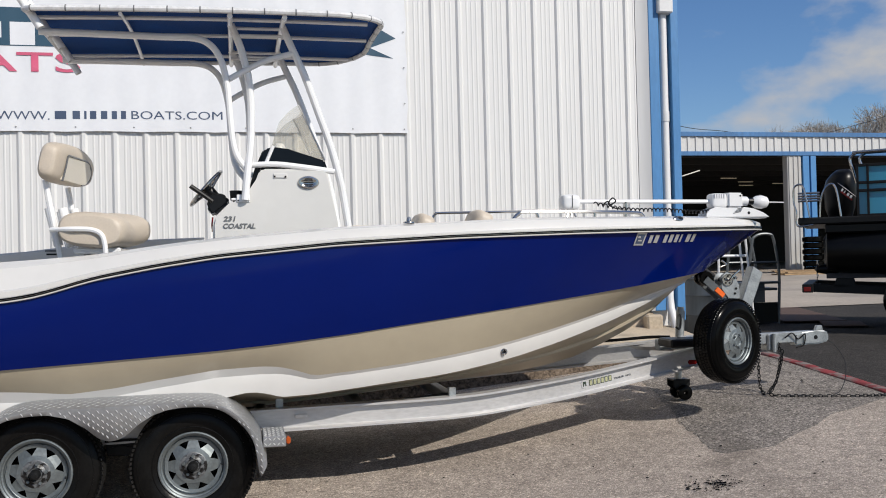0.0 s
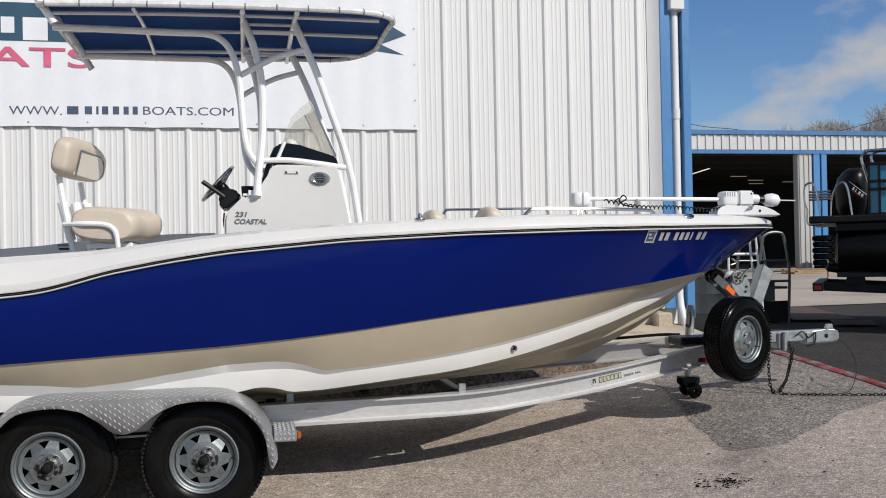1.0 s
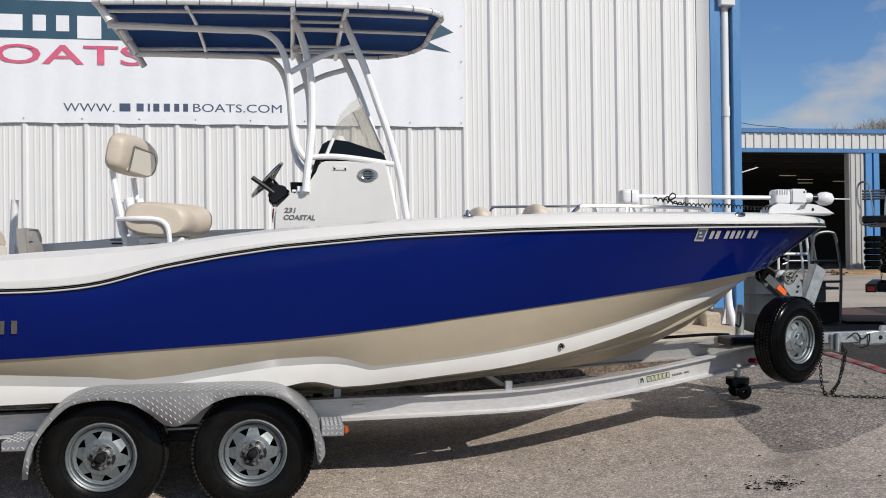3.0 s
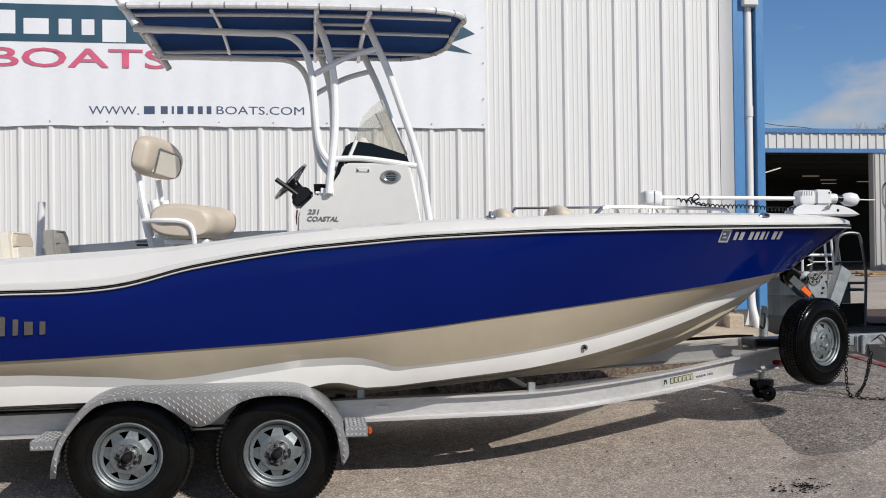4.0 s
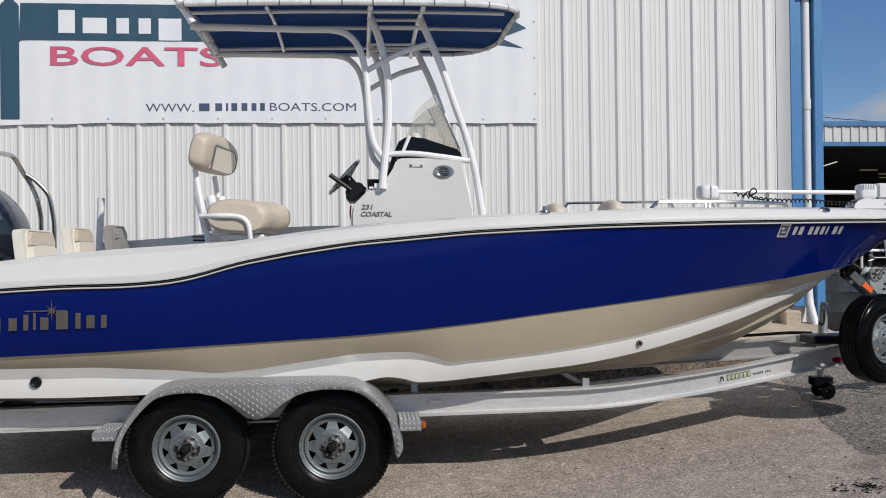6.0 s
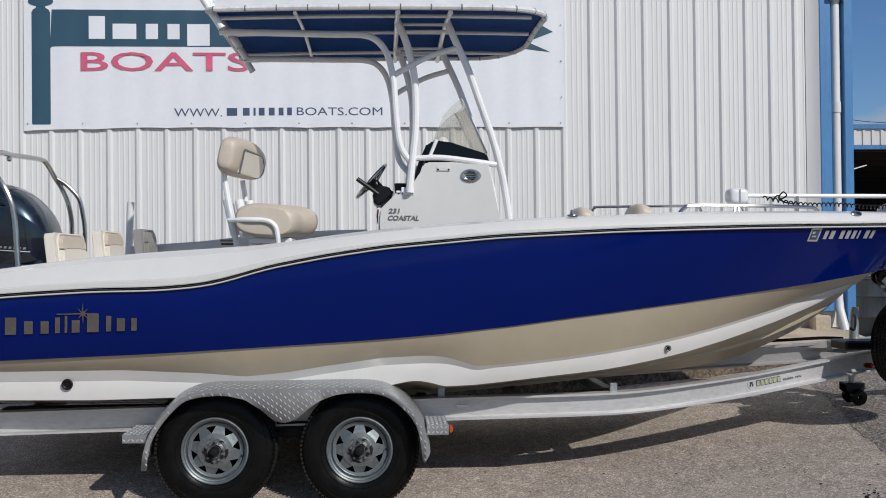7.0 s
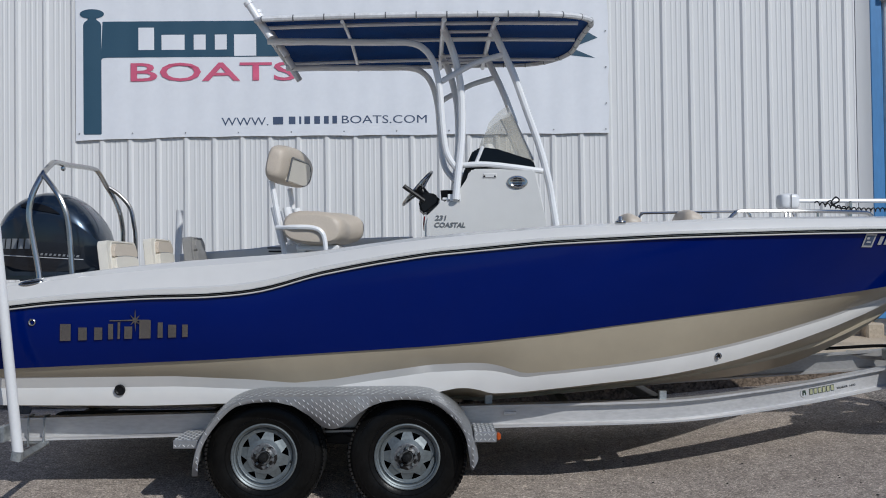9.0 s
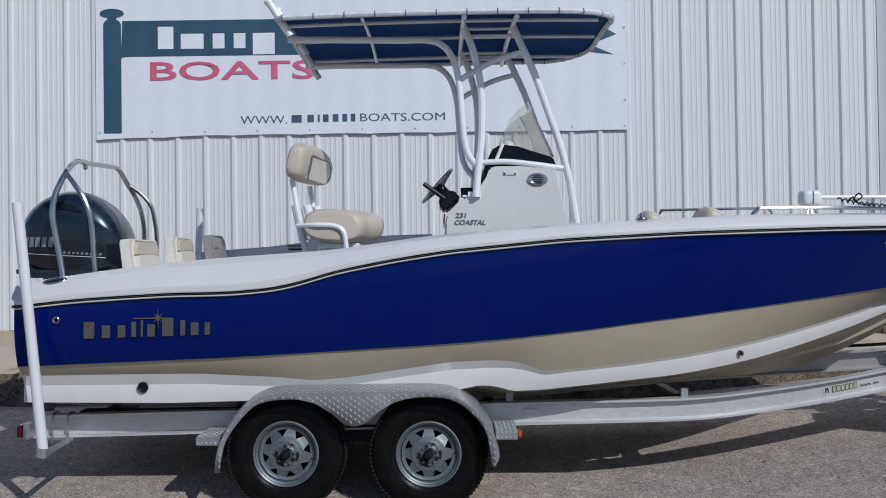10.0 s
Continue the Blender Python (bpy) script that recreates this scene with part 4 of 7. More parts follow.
part("smoked_screen_base", prism(dark, C0 + 0.05, C1 - 0.05, 0.012, 2), SMOKE, console, "smoked black screen base")
part("dash_panel", prism([(0.375, 2.03), (0.415, 2.15), (0.46, 2.29), (0.44, 2.30), (0.385, 2.17), (0.345, 2.03)], C0 + 0.08, C1 - 0.08, 0.006), BLACK_PLASTIC, console, "black instrument panel")
part("screen_post", tube([(0.455, C0 + 0.045, 2.19), (0.512, C0 + 0.045, 2.33)], 0.013, 8), POWDER, console)
CLEAR_SIDE = [(0.515, 2.315), (0.520, 2.40), (0.555, 2.50), (0.62, 2.575), (0.688, 2.625), (0.72, 2.57), (0.80, 2.40), (0.872, 2.24), (0.62, 2.315)]
for y in (C0 + 0.075, C1 - 0.075):
    ob = part("windscreen_side", prism(CLEAR_SIDE, y - 0.002, y + 0.002), CLEAR, console, "clear acrylic windscreen", smooth=False)
    ob.visible_shadow = False
front = bmesh.new()
loft([[(x + 0.03 * math.sin(math.pi * k / 8), C0 + 0.075 + (C1 - C0 - 0.15) * k / 8, z) for k in range(9)] for x, z in ((0.872, 2.24), (0.80, 2.40), (0.72, 2.57), (0.692, 2.625))], front)
ob = part("windscreen_front", front, CLEAR, console, "clear acrylic windscreen")
ob.visible_shadow = False
for y in (C0 + 0.079, C1 - 0.079):
    part("screen_trim", tube([(0.876, y, 2.24), (0.80, y, 2.402), (0.72, y, 2.573), (0.690, y, 2.628)], 0.005, 6), CANVAS_EDGE, console)
vm = pose(0.752, C0 - 0.001, 2.072, 90) @ Matrix.Diagonal((1.5, 0.95, 1, 1))
part("speaker_grille", lathe([(0.0, 0.010), (0.030, 0.010), (0.036, 0.014), (0.046, 0.012), (0.050, 0.0)], vm, 24), STEEL, console, "oval chrome grille")
for i in range(5):
    z = 2.049 + i * 0.0115
    w = 0.034 * math.sqrt(1 - ((z - 2.072) / 0.036) ** 2)
    part("grille_slot", boxed(0.752 - w, 0.752 + w, C0 - 0.0145, C0 - 0.010, z - 0.003, z + 0.003), BLACK_PLASTIC, console)
lettering("model_number", "231", 0.034, pose(0.172, C0 - 0.003, 1.802), GREY_MARK, console, "grey number on the console", shear=0.2, wide=1.2, bold=0.0012)
lettering("model_word", "COASTAL", 0.034, pose(0.166, C0 - 0.003, 1.753), GREY_MARK, console, "grey capitals on the console", shear=0.2, wide=1.06, bold=0.0012)
part("hinge_plate", boxed(0.512, 0.606, C0 - 0.008, C0 + 0.01, 2.102, 2.132, 0.003), GEL_WHITE, console)
for dx in (0.52, 0.594):
    part("bolt", lathe([(0, 0.005), (0.006, 0.004), (0.007, 0)], pose(dx, C0 - 0.008, 2.112, 90), 8), DARK_STEEL, console)
part("helm_pod", prism([(0.20, 1.985), (0.14, 2.01), (0.085, 2.012), (0.065, 1.96), (0.055, 1.91), (0.075, 1.87), (0.105, 1.85), (0.215, 1.94)], 0.92, 1.28, 0.02, 3), BLACK_PLASTIC, console, "black helm pod")
wheel_m = pose(0.048, MID - 0.04, 2.055, 0, -49, 0)
wheel_bm = tube([wheel_m @ Vector((0.16 * math.cos(a), 0.16 * math.sin(a), 0)) for a in (2 * math.pi * k / 28 for k in range(28))], 0.012, 8, closed=True)
part("steering_wheel", wheel_bm, STEEL, console, "stainless steering wheel")
for k in range(5):
    a = 2 * math.pi * k / 5
    part("spoke", tube([wheel_m @ Vector((0.03 * math.cos(a), 0.03 * math.sin(a), -0.03)), wheel_m @ Vector((0.156 * math.cos(a), 0.156 * math.sin(a), 0))], 0.008, 6), STEEL, console)
part("wheel_hub", lathe([(0, 0.01), (0.035, 0.005), (0.04, -0.03), (0.03, -0.10), (0, -0.10)], wheel_m, 16), BLACK_PLASTIC, console)
part("throttle", tube([(0.10, 0.90, 1.945), (0.03, 0.90, 1.995), (-0.035, 0.90, 2.04), (-0.05, 0.90, 2.052)], 0.017, 10), BLACK_PLASTIC, console, "black throttle lever")
part("drink_holder", lathe([(0.035, 0), (0.045, 0.07), (0.047, 0.07), (0.04, 0)], pose(0.26, 0.90, 1.95), 14), BLACK_PLASTIC, console)
part("compass", lathe([(0.05, 0), (0.05, 0.02), (0.03, 0.05), (0, 0.055)], pose(0.56, MID - 0.2, 2.315), 14), WHITE_PLASTIC, console)
part("key_cord", tube([(0.10, C0 + 0.05, 1.83), (0.095, C0 + 0.04, 1.78), (0.10, C0 + 0.045, 1.73)], 0.006, 6), RED, console, "red safety cord")

# ---- T-top ----
R = 0.0235
HOOP = spline([(-1.00, 0.74, 3.045), (-0.645, 0.75, 3.047), (-0.25, 0.76, 3.048), (-0.02, 0.76, 3.048), (0.09, 0.76, 3.006), (0.161, 0.76, 2.905), (0.201, 0.76, 2.738), (0.217, 0.76, 2.54), (0.238, 0.77, 2.34), (0.269, 0.78, 2.241), (0.335, 0.80, 2.155)])


def mirrored(pts):
    return [(x, 2 * MID - y, z) for x, y, z in pts]


t_top = part("t_top", tube(HOOP, R, 10), POWDER, boat, "white powder-coated tube frame with a navy canvas roof")
part("back_hoop", tube(mirrored(HOOP), R, 10), POWDER, t_top)
tubes = {
    "front_leg": spline([(1.065, 0.84, 1.60), (1.035, 0.83, 1.764), (1.0, 0.83, 1.98), (0.974, 0.82, 2.106), (0.913, 0.81, 2.327), (0.832, 0.80, 2.548), (0.729, 0.79, 2.825), (0.637, 0.78, 3.025), (0.578, 0.77, 3.155)]),
    "rear_leg": spline([(0.318, 0.755, 1.945), (0.332, 0.765, 2.1), (0.347, 0.78, 2.228), (0.363, 0.80, 2.428), (0.359, 0.81, 2.669), (0.339, 0.80, 2.83), (0.29, 0.79, 3.011), (0.228, 0.77, 3.155)]),
    "brace": spline([(0.215, 0.76, 2.775), (0.309, 0.77, 2.832), (0.468, 0.775, 2.916), (0.66, 0.78, 2.976)]),
    "grab_rail": spline([(0.35, 0.815, 2.193), (0.53, 0.80, 2.199), (0.73, 0.80, 2.18), (0.935, 0.81, 2.154)]),
}
for name, pts in tubes.items():
    r = 0.026 if "leg" in name else 0.0205
    part(name, tube(pts, r, 10), POWDER, t_top)
    part(name, tube(mirrored(pts), r, 10), POWDER, t_top)
for y in (0.78, 1.46):
    part("foot_plate", boxed(0.225, 0.375, y + 0.005, y + 0.115, 1.945, 1.962, 0.004), POWDER, t_top)
part("side_plate", boxed(0.262, 0.352, 0.772, 0.779, 1.932, 1.985, 0.003), POWDER, t_top)
for x in (0.272, 0.342):
    part("bolt", lathe([(0, 0.006), (0.005, 0.004), (0.006, 0)], pose(x, 0.772, 1.944, 90), 8), DARK_STEEL, t_top)
# roof outline, rounded at the front
X0, X1, Y0, Y1, RC = -1.02, 1.27, 0.36, 1.95, 0.42


def roof_z(x, y):
    return 3.10 + 0.024 * (x + 1.0) - 0.012 * (x - 0.1) ** 2 + 0.055 * (1 - ((y - MID) / 0.82) ** 2)


outline = [(X0, Y0 + 0.05), (X0 + 0.05, Y0)] + [(x, Y0) for x in span(X0 + 0.15, X1 - RC, 0.1)]
outline += [(X1 - RC + RC * math.sin(a), Y0 + RC - RC * math.cos(a)) for a in (math.pi / 2 * k / 8 for k in range(1, 9))]
outline += [(X1, y) for y in span(Y0 + RC + 0.1, Y1 - RC - 0.1, 0.1)]
outline += [(X1 - RC + RC * math.cos(a), Y1 - RC + RC * math.sin(a)) for a in (math.pi / 2 * k / 8 for k in range(0, 9))]
outline += [(x, Y1) for x in span(X1 - RC - 0.1, X0 + 0.15, 0.1)] + [(X0 + 0.05, Y1), (X0, Y1 - 0.05)]
outline += [(X0, y) for y in span(Y1 - 0.15, Y0 + 0.15, 0.1)]
canvas = bmesh.new()
levels = []
for k in range(0, 9):
    f = 1 - k / 9
    levels.append([(MID * 0 + 0.12 + (x - 0.12) * f, MID + (y - MID) * f, roof_z(0.12 + (x - 0.12) * f, MID + (y - MID) * f) + 0.022) for x, y in outline])
loft(levels, canvas, wrap=True)
centre = canvas.verts.new((0.12, MID, roof_z(0.12, MID) + 0.022))
canvas.verts.ensure_lookup_table()
last = list(canvas.verts)[-1 - len(outline) : -1]
for a, b in zip(last, last[1:] + last[:1]):
    canvas.faces.new((a, b, centre))
roof_ob = part("canopy", canvas, CANVAS, t_top, "navy blue canvas roof")
th = roof_ob.modifiers.new("thickness", "SOLIDIFY")
th.thickness, th.offset = 0.008, 0
part("canopy_edge", tube([(x, y, roof_z(x, y) + 0.012) for x, y in outline], 0.020, 8, closed=True), CANVAS_EDGE, t_top, "pale laced canvas edge")
ring_bm = lathe([(0.0215, -0.004), (0.0235, 0), (0.0215, 0.004)], pose(0, 0, 0), 10)
lace = None
for i, (x, y) in enumerate(outline):
    if i % 2:
        a, b = outline[i - 1], outline[(i + 1) % len(outline)]
        d = Vector((b[0] - a[0], b[1] - a[1], 0)).normalized()
        if lace is None:
            lace = ob = part("lace", ring_bm, GREY_MARK, t_top, "grey lacing cord")
        else:
            ob = new("lace", lace.data)
            ob.parent = t_top
        ob.matrix_basis = Matrix.Translation((x, y, roof_z(x, y) + 0.012)) @ d.to_track_quat("Z", "Y").to_matrix().to_4x4()
for y in (0.60, MID, 1.74):
    part("roof_bar", tube([(x, y, roof_z(x, y) - 0.012) for x in span(X0 + 0.03, X1 - (0.05 if 0.6 < y < 1.7 else 0.12), 0.15)], 0.014, 8), POWDER, t_top)
for x in (-0.45, 0.225, 0.575):
    part("cross_bar", tube([(x, y, roof_z(x, y) - 0.02) for y in span(Y0 + 0.02, Y1 - 0.02, 0.2)], 0.018 if x > 0 else 0.013, 8), POWDER, t_top)
for y in (0.80, 1.56):
    for z in (0.035, 0.085):
        part("roof_brace", tube([(0.225, y, roof_z(0.2, y) - z), (0.585, y, roof_z(0.6, y) - z)], 0.012, 8), POWDER, t_top)
for y in (0.44, 0.79, MID, 1.55, 1.88):
    part("rod_holder", lathe([(0.026, 0), (0.026, 0.26), (0.031, 0.262), (0.031, 0.285), (0.022, 0.285), (0.022, 0.1)], pose(-0.93, y, roof_z(-1, y) - 0.10, 0, -33, 0), 14), POWDER, t_top, "white tube rod holder")

# ---- leaning post seat ----
post = part("helm_seat", boxed(-0.86, -0.50, 0.92, 1.44, 1.09, 1.60, 0.03, 2), GEL_WHITE, boat, "helm seat with tan cushions on a white frame")


def cushion(y0, y1, shape_at, n=26, m=28, ends=3.0, roll=0.055):
    """A soft roll along y: shape_at(t) gives centre x, centre z, half width, half height, tilt in degrees, squareness."""
    secs = []
    for i in range(n + 1):
        t = -1 + 2 * i / n
        t = math.sin(t * math.pi / 2)
        y = (y0 + y1) / 2 + (y1 - y0) / 2 * t
        cx, cz, hw, hh, tilt, e = shape_at(t)
        k = max(0.0, 1 - abs(t) ** ends) ** (1 / ends)
        hw2, hh2 = hw - (1 - k) * min(hw, 0.055), hh - (1 - k) * min(hh, roll)
        ring = []
        for j in range(m):
            a = 2 * math.pi * j / m
            c, s = math.cos(a), math.sin(a)
            u, v = hw2 * math.copysign(abs(c) ** e, c), hh2 * math.copysign(abs(s) ** e, s)
            ct, st = math.cos(radians(tilt)), math.sin(radians(tilt))
            ring.append((cx + u * ct + v * st, y, cz - u * st + v * ct))
        secs.append(ring)
    return loft(secs, cap=True, wrap=True)


def seat_shape(t):
    dip = 0.5 + 0.5 * math.cos(t * math.pi * 1.15)
    return -0.632 + 0.05 * t, 1.760 + 0.02 * t - 0.022 * dip, 0.222 - 0.03 * dip, 0.126 - 0.016 * dip, 4, 0.72


def back_shape(t):
    far = max(0.0, t) ** 1.5
    return -0.898 + 0.05 * t, 2.210 + 0.014 * t - 0.024 * far, 0.080, 0.142 - 0.034 * far, 11, 0.62


part("seat_cushion", cushion(0.70, 1.66, seat_shape, ends=4), SEAT_TAN, post, "tan vinyl seat cushion")
for yy in (0.95, 1.42):
    part("seat_seam", tube([(-0.635 + 0.032 * (yy - MID) / 0.48 + 0.2 * math.cos(a), yy, 1.75 + 0.112 * math.sin(a)) for a in (math.pi * k / 14 - 0.4 for k in range(15))], 0.005, 6), SEAT_CREAM, post)
back_m = pose(-0.898, MID, 2.210, 0.9, 11, -5.8)
part("backrest", cushion(0.72, 1.655, back_shape, ends=3.4, roll=0.085), SEAT_TAN, post, "tan vinyl backrest")
panel = [(-0.322, -0.118), (-0.314, -0.09), (-0.305, -0.03), (-0.300, 0.045), (-0.285, 0.052)]
panel += [(0.13 + 0.19 * math.sin(radians(a)), -0.036 + (0.088 if a < 90 else 0.078) * math.cos(radians(a))) for a in range(0, 181, 15)]
part("backrest_panel", drawn_out(panel, 0.05, 0.086, 0.010, back_m), SEAT_CREAM, post, "cream backrest panel with dark piping")
part("piping", tube([back_m @ Vector((0.081, y + (0.012 if y > 0.1 else -0.006), z + (0.007 if z > 0 else 0.0))) for y, z in panel], 0.0065, 6), GREY_MARK, post)
part("under_cushion", boxed(-0.80, -0.50, 0.80, 1.56, 1.585, 1.625, 0.01), POWDER, post)
for y in (0.86, 1.50):
    lean = 0.035 if y > 1 else 0.0
    part("back_post", tube([(-0.985 + lean, y, 2.08), (-0.955 + lean, y, 1.90), (-0.90 + lean, y, 1.62), (-0.88 + lean, y, 1.5)], 0.02, 8), POWDER, post)
    part("seat_leg", boxed(-0.80, -0.74, y - 0.02, y + 0.02, 1.1, 1.6, 0.006), POWDER, post)
for dx, y in ((0.0, 0.88), (0.075, 0.94), (0.13, 1.04), (0.0, 1.31), (0.0, 1.44)):
    part("rod_tube", tube([(-0.965 + dx, y, 1.895), (-0.905 + dx, y, 1.64)], 0.031, 12), POWDER, post)
for y in (0.69, 1.67):
    part("arm_rail", tube(spline([(-0.93, y + (0.05 if y < 1 else -0.05), 1.742), (-0.80, y, 1.745), (-0.68, y, 1.742), (-0.615, y, 1.715), (-0.588, y, 1.65), (-0.575, y, 1.50)]), 0.017, 8), POWDER, post)

# ---- stern seats, rails and small fittings ----
def stern_seat(x, y0, y1, z, frame_mat, pad_mat, lab):
    """A padded seat back: frame block, upper pad, lower pad and the stitched line between them."""
    m = pose(x, 0, z, 0, -7, 0)
    w = y1 - y0
    c = (y0 + y1) / 2
    arch = lambda y: -0.012 + 0.022 * math.cos((y - c) / w * 2.6)  # noqa: E731
    jump = part("stern_seat", drawn_out([(y0, -0.16), (y1, -0.16)] + rounding(y1 - 0.03, 0.085, 0.03, 0, 90) + rounding(y0 + 0.03, 0.085, 0.03, 90, 180), 0, 0.062, 0.014, m), frame_mat, boat, lab)
    a, b = y0 + 0.075, y1 - 0.06
    cut = [a + (b - a) * k / 10 for k in range(11)]
    part("upper_pad", drawn_out([(y, arch(y) + 0.002) for y in cut] + rounding(b - 0.05, 0.04, 0.05, 0, 90) + rounding(a + 0.05, 0.04, 0.05, 90, 180), 0.05, 0.088, 0.010, m), pad_mat, jump)
    part("lower_pad", drawn_out([(a - 0.004, -0.158), (b + 0.004, -0.158)] + [(y, arch(y) - 0.002) for y in cut[::-1]], 0.05, 0.092, 0.010, m), frame_mat, jump)
    part("seam", tube([m @ Vector((0.086, y, arch(y))) for y in cut[1:-1]], 0.0035, 6), GREY_MARK, jump)
    part("pad_border", tube([m @ Vector((0.063, y, z)) for y, z in [(a - 0.02, -0.15)] + rounding(a + 0.05, 0.04, 0.066, 180, 90) + rounding(b - 0.05, 0.04, 0.066, 90, 0) + [(b + 0.018, -0.15)]], 0.006, 6), frame_mat, jump)


stern_seat(-2.04, 0.40, 1.02, 1.52, SEAT_CREAM, SEAT_TAN, "cream stern seat back with tan pad")
stern_seat(-1.94, 1.06, 1.60, 1.555, SEAT_CREAM, SEAT_TAN, "cream stern seat back with tan pad")
# the far seat stands in shade, so its colour is darkened
stern_seat(-1.80, 1.62, 2.06, 1.585, SEAT_SHADE, SEAT_SHADE, "stern seat back in vinyl darkened for shade")
ARCH = [(-2.42, 0.40, 1.36), (-2.431, 0.41, 1.433), (-2.478, 0.42, 1.65), (-2.503, 0.42, 1.80), (-2.49, 0.43, 1.932), (-2.449, 0.48, 2.069), (-2.455, 0.56, 2.116), (-2.460, 0.66, 2.165), (-2.475, 0.78, 2.194), (-2.513, 1.1, 2.21), (-2.535, 1.65, 2.242), (-2.525, 1.78, 2.222), (-2.50, 1.88, 2.13), (-2.455, 1.93, 2.035), (-2.408, 1.94, 1.92), (-2.384, 1.95, 1.789), (-2.379, 1.95, 1.686), (-2.379, 1.95, 1.40)]
part("ski_arch", tube(spline(ARCH), 0.0195, 10), STEEL, boat, "brushed stainless tow arch over the engine")
part("arch_stay", tube(spline([(-2.20, 0.40, 1.36), (-2.214, 0.41, 1.433), (-2.243, 0.42, 1.726), (-2.274, 0.42, 1.857), (-2.331, 0.43, 1.959), (-2.43, 0.47, 2.075)]), 0.018, 10), STEEL, boat)
part("arch_stay", tube(spline([(-2.276, 1.95, 1.40), (-2.276, 1.95, 1.686), (-2.291, 1.95, 1.813), (-2.324, 1.95, 1.95), (-2.409, 1.93, 2.056), (-2.505, 1.89, 2.125)]), 0.018, 10), STEEL, boat)
part("tow_eye", lathe([(0, 0.02), (0.016, 0.012), (0.018, 0), (0.016, -0.012), (0, -0.02)], pose(-2.50, 0.98, 2.172), 10), STEEL, boat)
CLEAT = pose(-2.33, 0.045, 1.369, 30, -8) @ Matrix.Diagonal((1.25, 0.52, 1, 1))
part("stern_cleat", lathe([(0.044, 0.002), (0.05, 0.005), (0.058, 0.004), (0.062, 0), (0.062, -0.01)], CLEAT, 24), STEEL, boat, "flush stainless stern cleat")
part("cleat_well", lathe([(0, 0.001), (0.046, 0.001), (0.048, -0.006)], CLEAT, 20), BLACK_PLASTIC, boat)
part("cleat_bar", tube([CLEAT @ Vector((-0.04, 0, 0.004)), CLEAT @ Vector((0.04, 0, 0.004))], 0.006, 6), STEEL, boat)
part("rod_cup", lathe([(0, 0.004), (0.03, 0.004), (0.036, 0.010), (0.044, 0.008), (0.047, 0)], pose(-2.09, 0.31, 1.411, 0, -7) @ Matrix.Diagonal((1.5, 0.9, 1, 1)), 18), BLACK_PLASTIC, boat, "black rod cup in the stern deck")
part("bow_rail", tube(spline([(2.085, 0.27, 1.79), (2.125, 0.275, 1.828), (2.195, 0.28, 1.846), (2.70, 0.345, 1.85), (3.06, 0.475, 1.852), (3.125, 0.50, 1.838), (3.16, 0.52, 1.80)]), 0.0125, 8), STEEL, boat, "stainless bow grab rail")
part("rail_stanchion", tube([(2.70, 0.345, 1.852), (2.70, 0.345, 1.79)], 0.009, 8), STEEL, boat)
for x, w, top in ((1.78, 0.085, 1.915), (2.275, 0.095, 1.945)):
    rest = part("bow_backrest", blob(x - w, x + w, 1.72, 2.16, top - 0.22, top, 0.6, pose(x, 0, top - 0.1, 0, 24, 0) @ pose(-x, 0, 0.1 - top)), SEAT_TAN, boat, "tan vinyl bow backrest")
    part("piping", tube([(x - w * 0.35 + 0.03 * math.sin(a), 1.94 + 0.21 * math.cos(a), top - 0.085 + 0.088 * math.sin(a)) for a in (math.pi * k / 10 for k in range(11))], 0.005, 6), SEAT_CREAM, rest)
part("bow_rail", tube(spline([(1.895, 2.05, 1.80), (1.905, 2.05, 1.89), (1.93, 2.05, 1.925), (1.996, 2.05, 1.934), (2.687, 2.0, 1.945), (2.80, 1.98, 1.94), (2.84, 1.98, 1.85)]), 0.0115, 8), STEEL, boat, "stainless bow grab rail on the far side")
part("cleat", lathe([(0, 0.042), (0.012, 0.038), (0.016, 0.014), (0.034, 0.008), (0.036, 0)], pose(1.33, 0.06, 1.757), 12), STEEL, boat)
part("bow_cushion", pillow(1.03, 1.25, 0.75, 1.6, 1.60, 1.775, 0.03), SEAT_CREAM, boat, "cream vinyl console seat cushion")
part("navigation_light", lathe([(0, 0.012), (0.03, 0.011), (0.045, 0.006), (0.05, 0)], pose(3.40, MID - 0.72, 1.806, 52, 0, 34) @ Matrix.Diagonal((1.6, 0.6, 1, 1)), 18), STEEL, boat, "small stainless navigation light")
part("light_lens", lathe([(0, 0.017), (0.018, 0.016), (0.025, 0.010)], pose(3.40, MID - 0.72, 1.806, 52, 0, 34) @ Matrix.Diagonal((1.6, 0.6, 1, 1)), 14), BLACK_PLASTIC, boat)
part("far_hatch_latch", boxed(-1.21, -1.09, 2.092, 2.10, 1.592, 1.606, 0.002), BLACK_PLASTIC, boat)
part("latch_plate", boxed(-1.22, -1.09, 2.092, 2.10, 1.620, 1.636, 0.002), GREY_MARK, boat)
part("bow_eye", tube(spline([(4.13, MID, 1.50), (4.17, MID, 1.47), (4.12, MID, 1.45)]), 0.008, 8), STEEL, boat)

